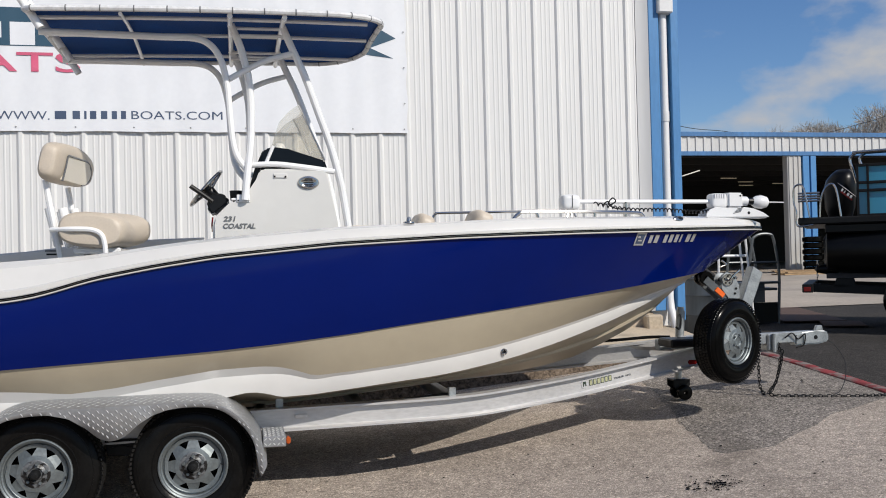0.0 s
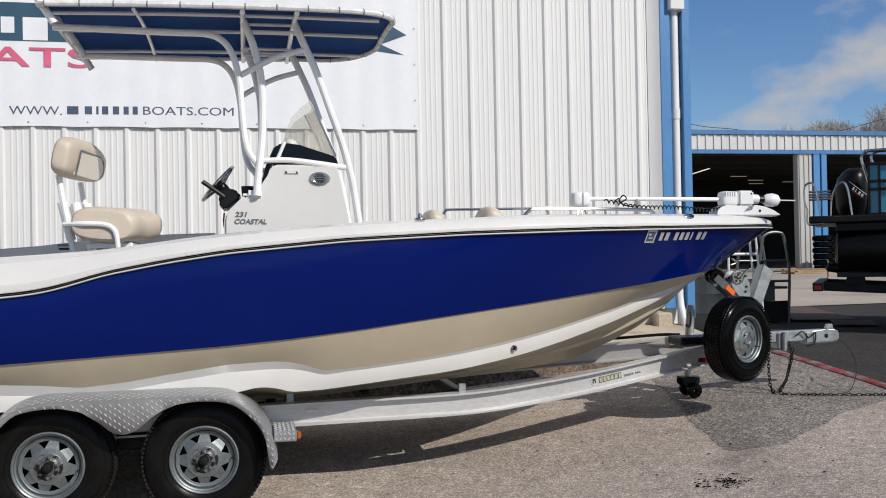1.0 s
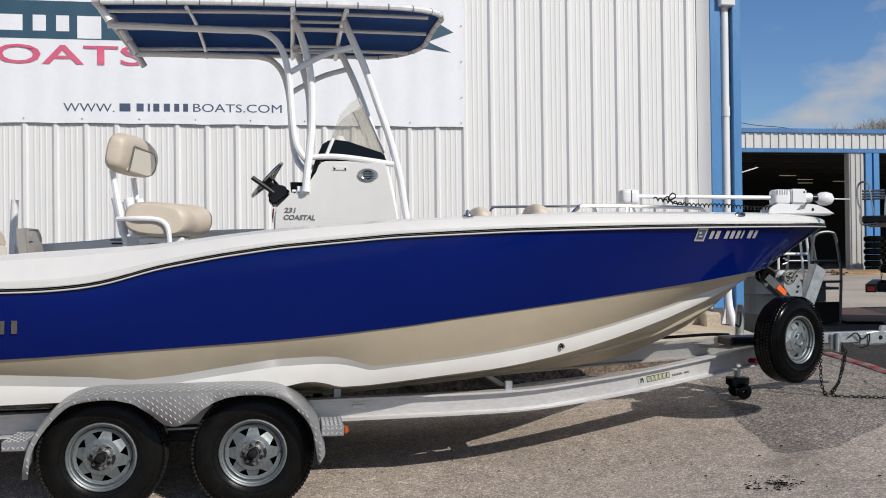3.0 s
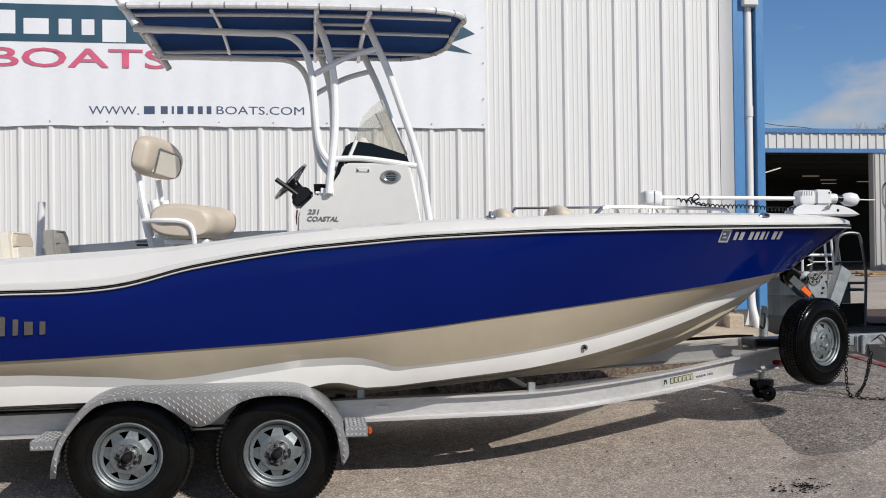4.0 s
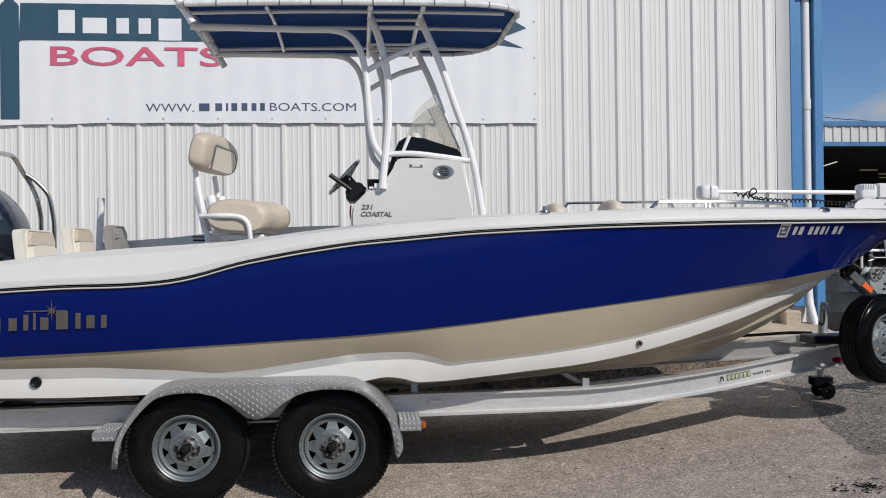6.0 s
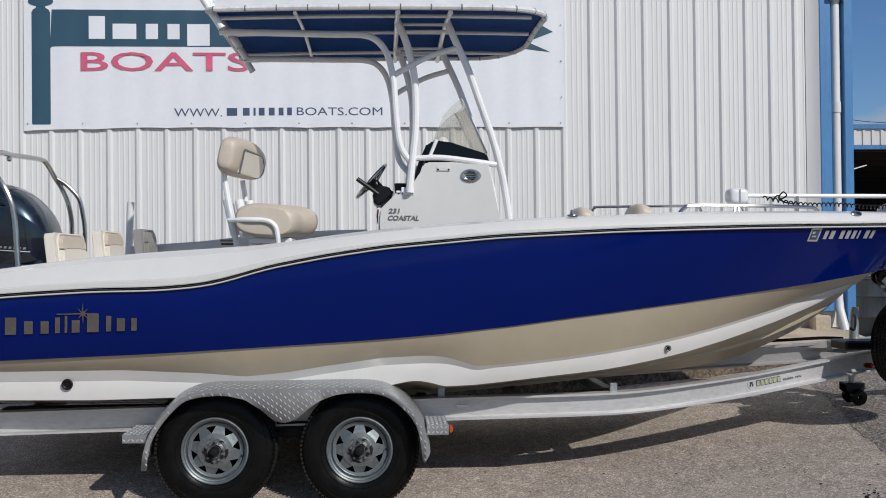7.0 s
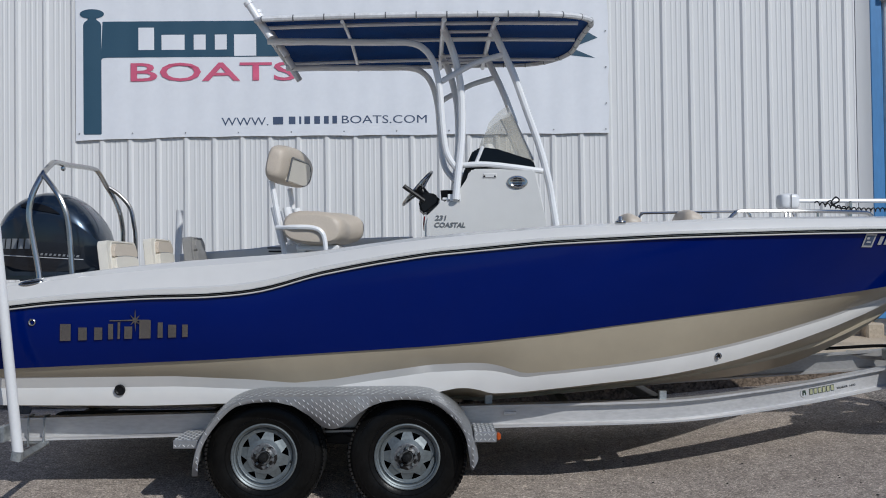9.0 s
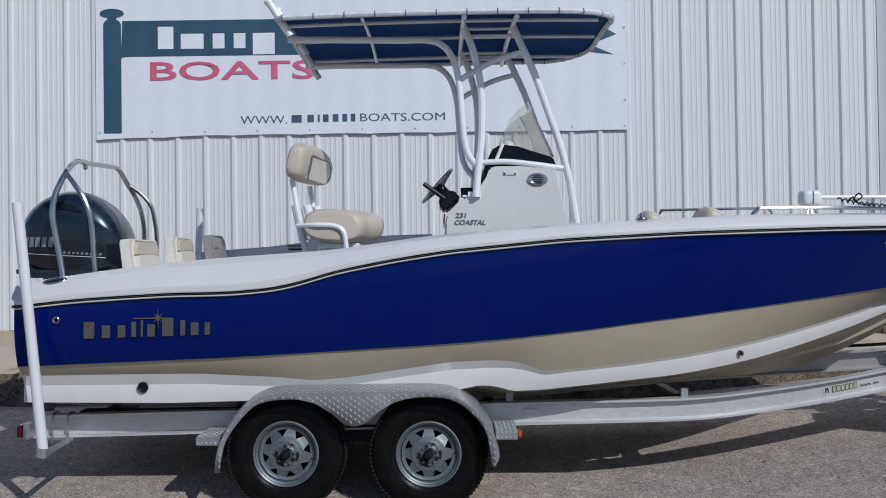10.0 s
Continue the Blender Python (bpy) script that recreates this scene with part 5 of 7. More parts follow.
# ---- outboard motor ----
motor = root("outboard_motor", RIG, "large dark blue-grey outboard motor on the transom", "outboard motor")
cowl = bmesh.new()
ax = [(-3.02, 1.60, 0.05, 0.05), (-3.00, 1.61, 0.14, 0.18), (-2.94, 1.635, 0.21, 0.25), (-2.82, 1.67, 0.262, 0.305), (-2.66, 1.69, 0.28, 0.335), (-2.50, 1.68, 0.28, 0.318), (-2.38, 1.64, 0.265, 0.275), (-2.29, 1.60, 0.235, 0.21), (-2.235, 1.56, 0.17, 0.15), (-2.215, 1.53, 0.05, 0.05)]
secs = []
for x, zc, wy, wz in ax:
    ring = []
    for k in range(28):
        a = 2 * math.pi * k / 28
        c, s = math.cos(a), math.sin(a)
        e = 0.62
        ring.append((x, MID + wy * math.copysign(abs(c) ** e, c) * (1.0 if s < 0 else 1 - 0.12 * s), zc + wz * math.copysign(abs(s) ** e, s)))
    secs.append(ring)
loft(secs, cowl, cap=True, wrap=True)
cowl_ob = part("cowl", cowl, COWL, motor, "glossy dark blue-grey cowl")
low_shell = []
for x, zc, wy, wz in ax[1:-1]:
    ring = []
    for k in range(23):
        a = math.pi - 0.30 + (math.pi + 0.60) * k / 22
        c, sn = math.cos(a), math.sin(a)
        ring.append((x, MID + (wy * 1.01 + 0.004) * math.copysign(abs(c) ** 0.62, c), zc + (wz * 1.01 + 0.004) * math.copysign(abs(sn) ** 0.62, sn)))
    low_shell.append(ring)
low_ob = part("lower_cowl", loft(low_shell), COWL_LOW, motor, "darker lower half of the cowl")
low_sub = low_ob.modifiers.new("round", "SUBSURF")
low_sub.levels = low_sub.render_levels = 1
sub = cowl_ob.modifiers.new("round", "SUBSURF")
sub.levels = sub.render_levels = 1
cowl_zc, cowl_wy, cowl_wz = (table([a[0] for a in ax], [a[k] for a in ax]) for k in (1, 2, 3))


def on_cowl(x, z, out=0.0):
    """The point of the cowl's near side at x and z, moved outwards."""
    s = max(-0.99, min(0.99, (z - cowl_zc(x)) / cowl_wz(x)))
    sn = math.copysign(abs(s) ** (1 / 0.62), s)
    y = cowl_wy(x) * (1 - sn * sn) ** 0.31 * (1 - 0.12 * max(0.0, sn))
    return Vector((x, MID - (y + out), z + out * max(0.0, sn) * 0.8))


slot = []
for k in range(17):
    f = k / 16
    x = -2.79 + 0.29 * f
    mid_z = 1.900 - 0.058 * f * f
    tall = 0.026 * math.sin(math.pi * min(1.0, f * 0.93 + 0.07)) ** 0.7
    slot.append([on_cowl(x, mid_z - tall * 0.8, -0.012), on_cowl(x, mid_z - tall * 0.8, 0.005), on_cowl(x, mid_z, 0.006), on_cowl(x, mid_z + tall, 0.005), on_cowl(x, mid_z + tall, -0.012)])
part("air_intake", loft(slot), BLACK_PLASTIC, cowl_ob, "black air intake slot")
part("cowl_stripe", tube([on_cowl(x, 1.548 - 0.05 * (x + 2.95), 0.008) for x in span(-2.92, -2.33, 0.05)], 0.0035, 6), SILVER_MARK, cowl_ob, "thin silver stripe")
part("cowl_skirt", prism([(-2.98, 1.37), (-2.25, 1.37), (-2.23, 1.46), (-3.0, 1.46)], MID - 0.24, MID + 0.24, 0.03, 2), COWL, motor)
def cowl_bar(x, w, z0, z1, lean):
    """A thin upright bar that lies on the cowl."""
    rows = [[on_cowl(a + lean * (z - z0), z, o) for z, o in ((z0, 0.001), (z0, 0.008), ((z0 + z1) / 2, 0.008), (z1, 0.008), (z1, 0.001))] for a in (x, x + w)]
    part("letter_bar", loft(rows, cap=True), DIM_MARK, motor)


for i in range(6):
    cowl_bar(-2.985 + i * 0.050, 0.036, 1.592, 1.664, 0.12)
for i in range(10):
    cowl_bar(-2.655 + i * 0.031, 0.016, 1.548 - 0.0016 * i, 1.563 - 0.0016 * i, 0.4)
part("midsection", prism([(-2.90, 1.38), (-2.55, 1.38), (-2.62, 0.75), (-2.86, 0.75)], MID - 0.10, MID + 0.10, 0.04, 2), COWL, motor)
part("gearcase", lathe([(0, -0.16), (0.05, -0.13), (0.07, -0.05), (0.07, 0.12), (0.05, 0.16), (0, 0.17)], pose(-2.74, MID, 0.60, 0, 90), 18), COWL, motor)
part("skeg", prism([(-2.86, 0.76), (-2.66, 0.76), (-2.70, 0.62), (-2.80, 0.38), (-2.88, 0.38)], MID - 0.012, MID + 0.012, 0.004), COWL, motor)
for k in range(3):
    m = pose(-2.88, MID, 0.60) @ pose(0, 0, 0, 120 * k) @ pose(0, 0, 0, 0, 0, 28)
    part("propeller_blade", boxed(-0.012, 0.012, -0.06, 0.06, 0.03, 0.16, 0.01, 1, m), STEEL, motor)
part("transom_bracket", boxed(-2.64, -2.53, MID - 0.2, MID + 0.2, 0.85, 1.33, 0.02), BLACK_PLASTIC, motor)

# ---- trolling motor on the foredeck ----
TY = 1.0
troll = root("trolling_motor", RIG, "white electric trolling motor stowed along the foredeck", "trolling motor")
part("shaft", tube([(2.80, TY, 1.966), (3.95, TY, 1.972)], 0.0165, 10), WHITE_PLASTIC, troll)
part("control_head", blob(2.68, 2.83, TY - 0.065, TY + 0.065, 1.902, 2.018, 0.5), WHITE_PLASTIC, troll, "white control head")
part("collar", blob(3.925, 4.065, TY - 0.055, TY + 0.055, 1.914, 2.036, 0.4), WHITE_PLASTIC, troll)
part("steering_housing", boxed(4.06, 4.19, TY - 0.065, TY + 0.065, 1.922, 2.04, 0.012, 2), WHITE_PLASTIC, troll, "white steering housing")
part("coupling", tube([(4.185, TY, 1.978), (4.255, TY, 1.976)], 0.038, 12), WHITE_PLASTIC, troll)
part("seal", tube([(4.25, TY, 1.976), (4.31, TY, 1.975)], 0.028, 12), BLACK_PLASTIC, troll)
part("motor_pod", lathe([(0, -0.075), (0.03, -0.066), (0.05, -0.035), (0.055, 0.01), (0.045, 0.05), (0.02, 0.072), (0, 0.075)], pose(4.375, TY, 1.970, 0, 90), 18), WHITE_PLASTIC, troll, "white motor pod")
part("prop_shaft", tube([(4.44, TY, 1.97), (4.59, TY, 1.969)], 0.005, 6), WHITE_PLASTIC, troll)
bracket = [(3.865, 1.845), (3.872, 1.88), (3.90, 1.905), (3.95, 1.925), (4.05, 1.92), (4.12, 1.915), (4.20, 1.925), (4.28, 1.915), (4.36, 1.885), (4.42, 1.848)]
for y in (TY - 0.07, TY + 0.06):
    part("bracket_plate", prism(bracket, y, y + 0.012, 0.003), WHITE_PLASTIC, troll, "pale grey mounting bracket")
part("bracket_floor", boxed(3.84, 4.40, TY - 0.06, TY + 0.06, 1.838, 1.85, 0.003), WHITE_PLASTIC, troll)
for k in range(4):
    part("bracket_mark", prism([(4.10 + k * 0.012, 1.873 + k * 0.012), (4.165 + k * 0.006, 1.888 + k * 0.010), (4.165 + k * 0.006, 1.894 + k * 0.010), (4.10 + k * 0.012, 1.878 + k * 0.012)], TY - 0.0735, TY - 0.0695), GREY_MARK, troll)
part("bolt", lathe([(0, 0.006), (0.010, 0.004), (0.012, 0)], pose(4.235, TY - 0.07, 1.88, 90), 10), BLACK_PLASTIC, troll)
for dx in (-0.045, 0.0, 0.045):
    part("shaft_rest", tube([(2.765 + dx, TY - 0.03, 1.82), (2.765 + dx * 0.3, TY, 1.91)], 0.008, 6), STEEL, troll)
part("shaft_rest", boxed(3.205, 3.225, TY - 0.02, TY + 0.02, 1.81, 1.965, 0.004), STEEL, troll)
coil = []
for i in range(420):
    u = i / 419
    x = 2.94 + 1.0 * u
    z = 1.948 - 0.052 * math.sin(0.5 * math.pi * min(1.0, u * 2.2)) - 0.012 * math.sin(math.pi * u * 3) * u
    a = u * 2 * math.pi * (24 + 6 * u)
    coil.append((x, TY - 0.05 + 0.013 * math.cos(a), z + 0.013 * math.sin(a)))
part("coiled_cord", tube(coil, 0.0048, 6), BLACK_PLASTIC, troll, "black coiled cord")
part("cord_knot", tube(spline([(3.00, TY - 0.06, 1.93), (3.04, TY - 0.07, 1.965), (3.07, TY - 0.05, 1.94), (3.11, TY - 0.06, 1.965), (3.08, TY - 0.07, 1.99), (3.05, TY - 0.06, 1.945), (3.10, TY - 0.06, 1.915), (3.16, TY - 0.06, 1.905)]), 0.0055, 6), BLACK_PLASTIC, troll)
part("head_seam", tube([(2.757, TY - 0.067, 1.91), (2.757, TY - 0.068, 1.96), (2.757, TY - 0.067, 2.01)], 0.003, 6), GREY_MARK, troll)
for k in range(5):
    part("collar_rib", boxed(3.945 + 0.02 * k, 3.953 + 0.02 * k, TY - 0.062, TY - 0.05, 1.995, 2.03, 0.002), WHITE_PLASTIC, troll)
part("housing_screw", lathe([(0, 0.004), (0.007, 0.003), (0.008, 0)], pose(4.165, TY - 0.065, 2.015, 90), 8), DARK_STEEL, troll)

# ---- trailer ----
trailer = root("boat_trailer", RIG, "tandem-axle aluminium boat trailer with diamond-plate fenders", "boat trailer")
rail_y = table([-2.6, 1.5, 1.9, 2.3, 2.7, 3.67, 4.1], [0.33, 0.33, 0.37, 0.48, 0.62, 0.97, 1.09])
rail_top = table([-2.6, 0.4, 1.78, 2.7, 3.67, 4.1], [0.49, 0.575, 0.610, 0.685, 0.800, 0.86])


def soft(fn, x, d=0.18):
    return sum(fn(x + k * d / 2) for k in (-2, -1, 0, 1, 2)) / 5


def i_beam(side):
    secs = []
    for x in span(-2.56, 4.05, 0.11):
        y, t = soft(rail_y, x), soft(rail_top, x) + (0.05 * min(1.0, max(0.0, (x - 1.2) / 1.5)) if side > 0 else 0.0)
        b = t - 0.146
        f = 0.05
        pro = [(-f, b), (-f, b + 0.012), (-0.010, b + 0.017), (-0.006, b + 0.022), (-0.006, t - 0.022), (-0.010, t - 0.018), (-f, t - 0.014), (-f, t), (f, t), (f, t - 0.014), (0.006, t - 0.020), (0.006, b + 0.020), (f, b + 0.012), (f, b)]
        secs.append([(x, MID + side * (MID - y - a) * 1.0, z) for a, z in pro])
    return loft(secs, cap=True, wrap=True)


for side in (-1, 1):
    part("frame_rail", i_beam(side), ALU, trailer, "aluminium I-beam frame rail", sharp=25)
for x in (-2.3, -1.35, -0.44, 0.42, 1.10, 1.78):
    y, z = soft(rail_y, x) - 0.03, soft(rail_top, x) - 0.16
    part("crossmember", boxed(x - 0.035, x + 0.035, y + 0.045, 2 * MID - y - 0.045, z + 0.02, z + 0.10, 0.006), GREY_STEEL, trailer)
for side in (-1, 1):
    y = MID + side * 0.62
    bm = prism([(-2.35, 0.49), (0.9, 0.53), (1.75, 0.60), (1.75, 0.56), (0.9, 0.47), (-2.35, 0.43)], y - 0.06, y + 0.06, 0.01)
    part("bunk", bm, BUNK, trailer, "dark carpeted bunk")
    for x in (0.50, 1.65):
        part("bunk_bracket", boxed(x, x + 0.05, MID + side * 0.80 - 0.02, MID + side * 0.80 + 0.02, soft(rail_top, x) - 0.14, soft(rail_top, x) + (0.085 if x < 1 else 0.055), 0.004), GALV, trailer)
part("tongue", boxed(3.55, 4.95, MID - 0.04, MID + 0.04, 0.785, 0.875, 0.008, 1, pose(3.55, 0, 0.83, 0, -1.6, 0) @ pose(-3.55, 0, -0.83)), GALV, trailer, "aluminium box tongue")
coup = part("coupler", prism([(4.76, 0.795), (4.76, 0.895), (4.96, 0.912), (5.05, 0.912), (5.075, 0.89), (5.075, 0.825), (5.0, 0.805)], MID - 0.05, MID + 0.052, 0.012, 2), GALV, trailer, "galvanised ball coupler")
part("latch", prism([(4.97, 0.912), (4.985, 0.955), (5.035, 0.955), (5.045, 0.912)], MID - 0.015, MID + 0.015, 0.004), GALV, coup)
part("pin_hole", lathe([(0, 0.004), (0.016, 0.004), (0.018, 0)], pose(4.95, MID - 0.05, 0.86, 90), 12), BLACK_PLASTIC, coup)
part("hinge_block", boxed(4.50, 4.60, MID - 0.06, MID + 0.06, 0.755, 0.895, 0.012), GALV, trailer)
part("hinge_pin", tube([(4.55, MID - 0.075, 0.75), (4.55, MID - 0.075, 0.90)], 0.018, 10), GALV, trailer)
part("breakaway_cable", tube(spline([(4.66, MID - 0.055, 0.86), (4.72, MID - 0.065, 0.90), (4.78, MID - 0.06, 0.85), (4.84, MID - 0.065, 0.89), (4.83, MID - 0.06, 0.80), (4.76, MID - 0.06, 0.78)]), 0.0055, 6), BLACK_PLASTIC, trailer, "black brake cable looped on the tongue")


def chain(pts, size=0.021):
    """Links along a hanging line."""
    line = spline(pts, 24)
    dist, out, last = 0.0, [], line[0]
    bm = bmesh.new()
    k = 0
    for p in line[1:]:
        dist += (p - last).length
        if dist > size * 1.25:
            d = (p - last).normalized()
            m = Matrix.Translation(p) @ d.to_track_quat("X", "Z").to_matrix().to_4x4() @ pose(0, 0, 0, 90 * (k % 2))
            ring = [m @ Vector((size * math.cos(a), size * 0.55 * math.sin(a), 0)) for a in (2 * math.pi * j / 8 for j in range(8))]
            tube(ring, size * 0.19, 5, bm, closed=True)
            k += 1
            dist = 0.0
        last = p
    return bm


def rig_ground(x, y):
    """The lot's height in the trailer's own frame."""
    p = RIG @ Vector((x, y, 0))
    return (RIG.inverted() @ Vector((p.x, p.y, ground_z(p.x, p.y)))).z


gx = rig_ground
part("trailing_wire", tube(spline([(5.05, MID - 0.03, 0.85), (5.13, MID - 0.06, 0.78), (5.17, MID - 0.12, 0.66), (5.13, MID - 0.18, 0.54), (5.04, MID - 0.24, 0.44), (4.93, MID - 0.30, gx(4.93, MID - 0.30) + 0.008)]), 0.0035, 6), BUNK, trailer, "thin black wire hanging to the ground")
c1 = [(4.60, MID - 0.06, 0.83), (4.60, MID - 0.08, 0.70), (4.55, MID - 0.10, 0.52), (4.46, MID - 0.16, gx(4.46, MID - 0.16) + 0.02), (4.70, MID - 0.30, gx(4.7, MID - 0.3) + 0.014), (5.1, MID - 0.42, gx(5.1, MID - 0.42) + 0.014), (5.45, MID - 0.45, gx(5.45, MID - 0.45) + 0.014)]
part("safety_chain", chain(c1), DARK_STEEL, trailer, "dark steel safety chain trailing on the ground")
c2 = [(4.42, MID - 0.05, 0.76), (4.41, MID - 0.07, 0.60), (4.42, MID - 0.08, 0.46), (4.48, MID - 0.08, 0.40), (4.56, MID - 0.07, 0.50), (4.62, MID - 0.06, 0.66), (4.64, MID - 0.05, 0.77)]
part("safety_chain", chain(c2), DARK_STEEL, trailer, "dark steel safety chain hanging from the tongue")

# jack and caster
JX, JY = 3.88, 1.38
gj = gx(JX, JY)
part("jack_tube", tube([(JX - 0.05, JY, gj + 0.12), (JX - 0.02, JY, 1.12)], 0.028, 14), GALV, trailer, "galvanised jack tube")
part("jack_sleeve", tube([(JX - 0.045, JY, 0.60), (JX - 0.02, JY, 1.09)], 0.036, 14), GALV, trailer)
part("jack_clamp", boxed(JX - 0.10, JX + 0.05, JY - 0.08, JY + 0.06, 0.82, 0.86, 0.006), DARK_STEEL, trailer)
part("jack_crank", tube(spline([(JX - 0.03, JY, 1.06), (JX - 0.08, JY - 0.12, 1.03), (JX - 0.14, JY - 0.22, 0.96), (JX - 0.18, JY - 0.24, 0.97)]), 0.010, 6), DARK_STEEL, trailer, "black crank handle")
fork = bmesh.new()
for y in (JY - 0.06, JY + 0.05):
    prism([(JX - 0.12, gj + 0.16), (JX + 0.03, gj + 0.16), (JX + 0.03, gj + 0.12), (JX - 0.01, gj + 0.06), (JX - 0.05, gj + 0.06), (JX - 0.12, gj + 0.11)], y, y + 0.01, 0.003, bm=fork)
box(fork, JX - 0.12, JX + 0.03, JY - 0.06, JY + 0.06, gj + 0.155, gj + 0.17, 0.003)
caster = part("caster_fork", fork, DARK_STEEL, trailer)
for y in (JY - 0.10, JY + 0.04):
    part("caster_wheel", lathe([(0.015, -0.022), (0.045, -0.022), (0.060, -0.016), (0.063, 0), (0.060, 0.016), (0.045, 0.022), (0.015, 0.022)], pose(JX - 0.03, y + 0.02, gj + 0.063, 90), 20), BLACK_RUBBER, caster, "black caster wheel")
part("front_step", boxed(3.50, 3.86, MID - 0.36, MID - 0.12, 0.835, 0.90, 0.012), BLACK_PLASTIC, trailer, "black plastic step on the tongue")
part("side_marker", boxed(3.69, 3.76, 0.905, 0.935, 0.695, 0.73, 0.008, 2), RED, trailer, "red side marker lamp")
part("side_marker", boxed(0.546, 0.575, -0.03, 0.02, 0.41, 0.455, 0.008, 2), AMBER, trailer, "amber marker lamp by the step")
part("rail_marker", boxed(0.62, 0.70, 0.285, 0.30, 0.518, 0.538, 0.003), SILVER_MARK, trailer)

part("wiring_loom", tube(spline([(2.4, 1.90, 0.80), (2.9, 1.76, 0.815), (3.3, 1.62, 0.835), (3.6, 1.45, 0.87), (3.72, 1.3, 0.88)]), 0.014, 6), BLACK_PLASTIC, trailer, "black wiring loom along the far rail")
part("tongue_brace", tube([(3.42, 1.52, 0.80), (3.72, MID + 0.05, 0.80)], 0.03, 4), ALU, trailer)

# winch stand
part("winch_post", prism([(4.17, 0.87), (4.27, 0.87), (4.475, 1.40), (4.385, 1.455)], MID - 0.05, MID + 0.05, 0.005), GALV, trailer, "galvanised winch post")
for y in (MID - 0.062, MID + 0.05):
    part("winch_arm", prism([(3.93, 1.33), (3.975, 1.375), (4.275, 1.13), (4.225, 1.07)], y, y + 0.012, 0.003), GREY_STEEL, trailer, "dark steel bow stop arm")
win = part("winch", lathe([(0, -0.05), (0.058, -0.05), (0.058, -0.044), (0.026, -0.04), (0.026, 0.04), (0.058, 0.044), (0.058, 0.05), (0, 0.05)], pose(4.145, MID, 1.345, 90), 26), GALV, trailer, "hand winch with a strap drum")
for y in (MID - 0.072, MID + 0.066):
    part("winch_plate", prism([(4.09, 1.27), (4.17, 1.17), (4.25, 1.20), (4.245, 1.30), (4.20, 1.39), (4.13, 1.41), (4.085, 1.37)], y, y + 0.005, 0.002), GALV, win)
part("winch_gear", lathe([(0, 0.010), (0.014, 0.010), (0.016, 0.004), (0.042, 0.004), (0.046, 0.008), (0.050, 0.008), (0.050, 0)], pose(4.14, MID - 0.073, 1.345, 90), 28), STEEL, win)
for k in range(5):
    a = 2 * math.pi * k / 5 + 0.3
    part("gear_hole", lathe([(0, 0.0015), (0.008, 0.0015), (0.009, 0)], pose(4.14 + 0.029 * math.cos(a), MID - 0.077, 1.345 + 0.029 * math.sin(a), 90), 10), BLACK_PLASTIC, win)
for x, z in ((4.205, 1.235), (4.215, 1.275), (4.20, 1.36)):
    part("bolt", lathe([(0, 0.008), (0.009, 0.006), (0.010, 0)], pose(x, MID - 0.073, z, 90), 8), DARK_STEEL, win)
part("winch_handle", tube(spline([(4.14, MID - 0.085, 1.345), (4.14, MID - 0.11, 1.345), (4.18, MID - 0.115, 1.39), (4.225, MID - 0.115, 1.425)]), 0.007, 6), STEEL, win)
part("winch_strap", boxed(4.095, 4.165, MID - 0.035, MID + 0.035, 1.305, 1.385, 0.03, 3), BUNK, win, "wound dark webbing strap")
part("reflector", boxed(-0.046, 0.046, MID - 0.072, MID - 0.064, -0.022, 0.022, 0.004, 1, pose(4.075, 0, 1.245, 0, 40, 0)), ORANGE, trailer, "orange reflector on the bow stop arm")
part("bow_roller", lathe([(0.02, -0.06), (0.055, -0.06), (0.062, -0.03), (0.05, 0), (0.062, 0.03), (0.055, 0.06), (0.02, 0.06)], pose(3.965, MID, 1.36, 90), 20), BLACK_RUBBER, trailer, "black rubber bow roller")
part("bow_strap", tube([(4.06, MID, 1.38), (3.98, MID, 1.43)], 0.016, 8), BUNK, trailer)

# ---- wheels ----
TR = 0.366
HUB_Z = 0.303


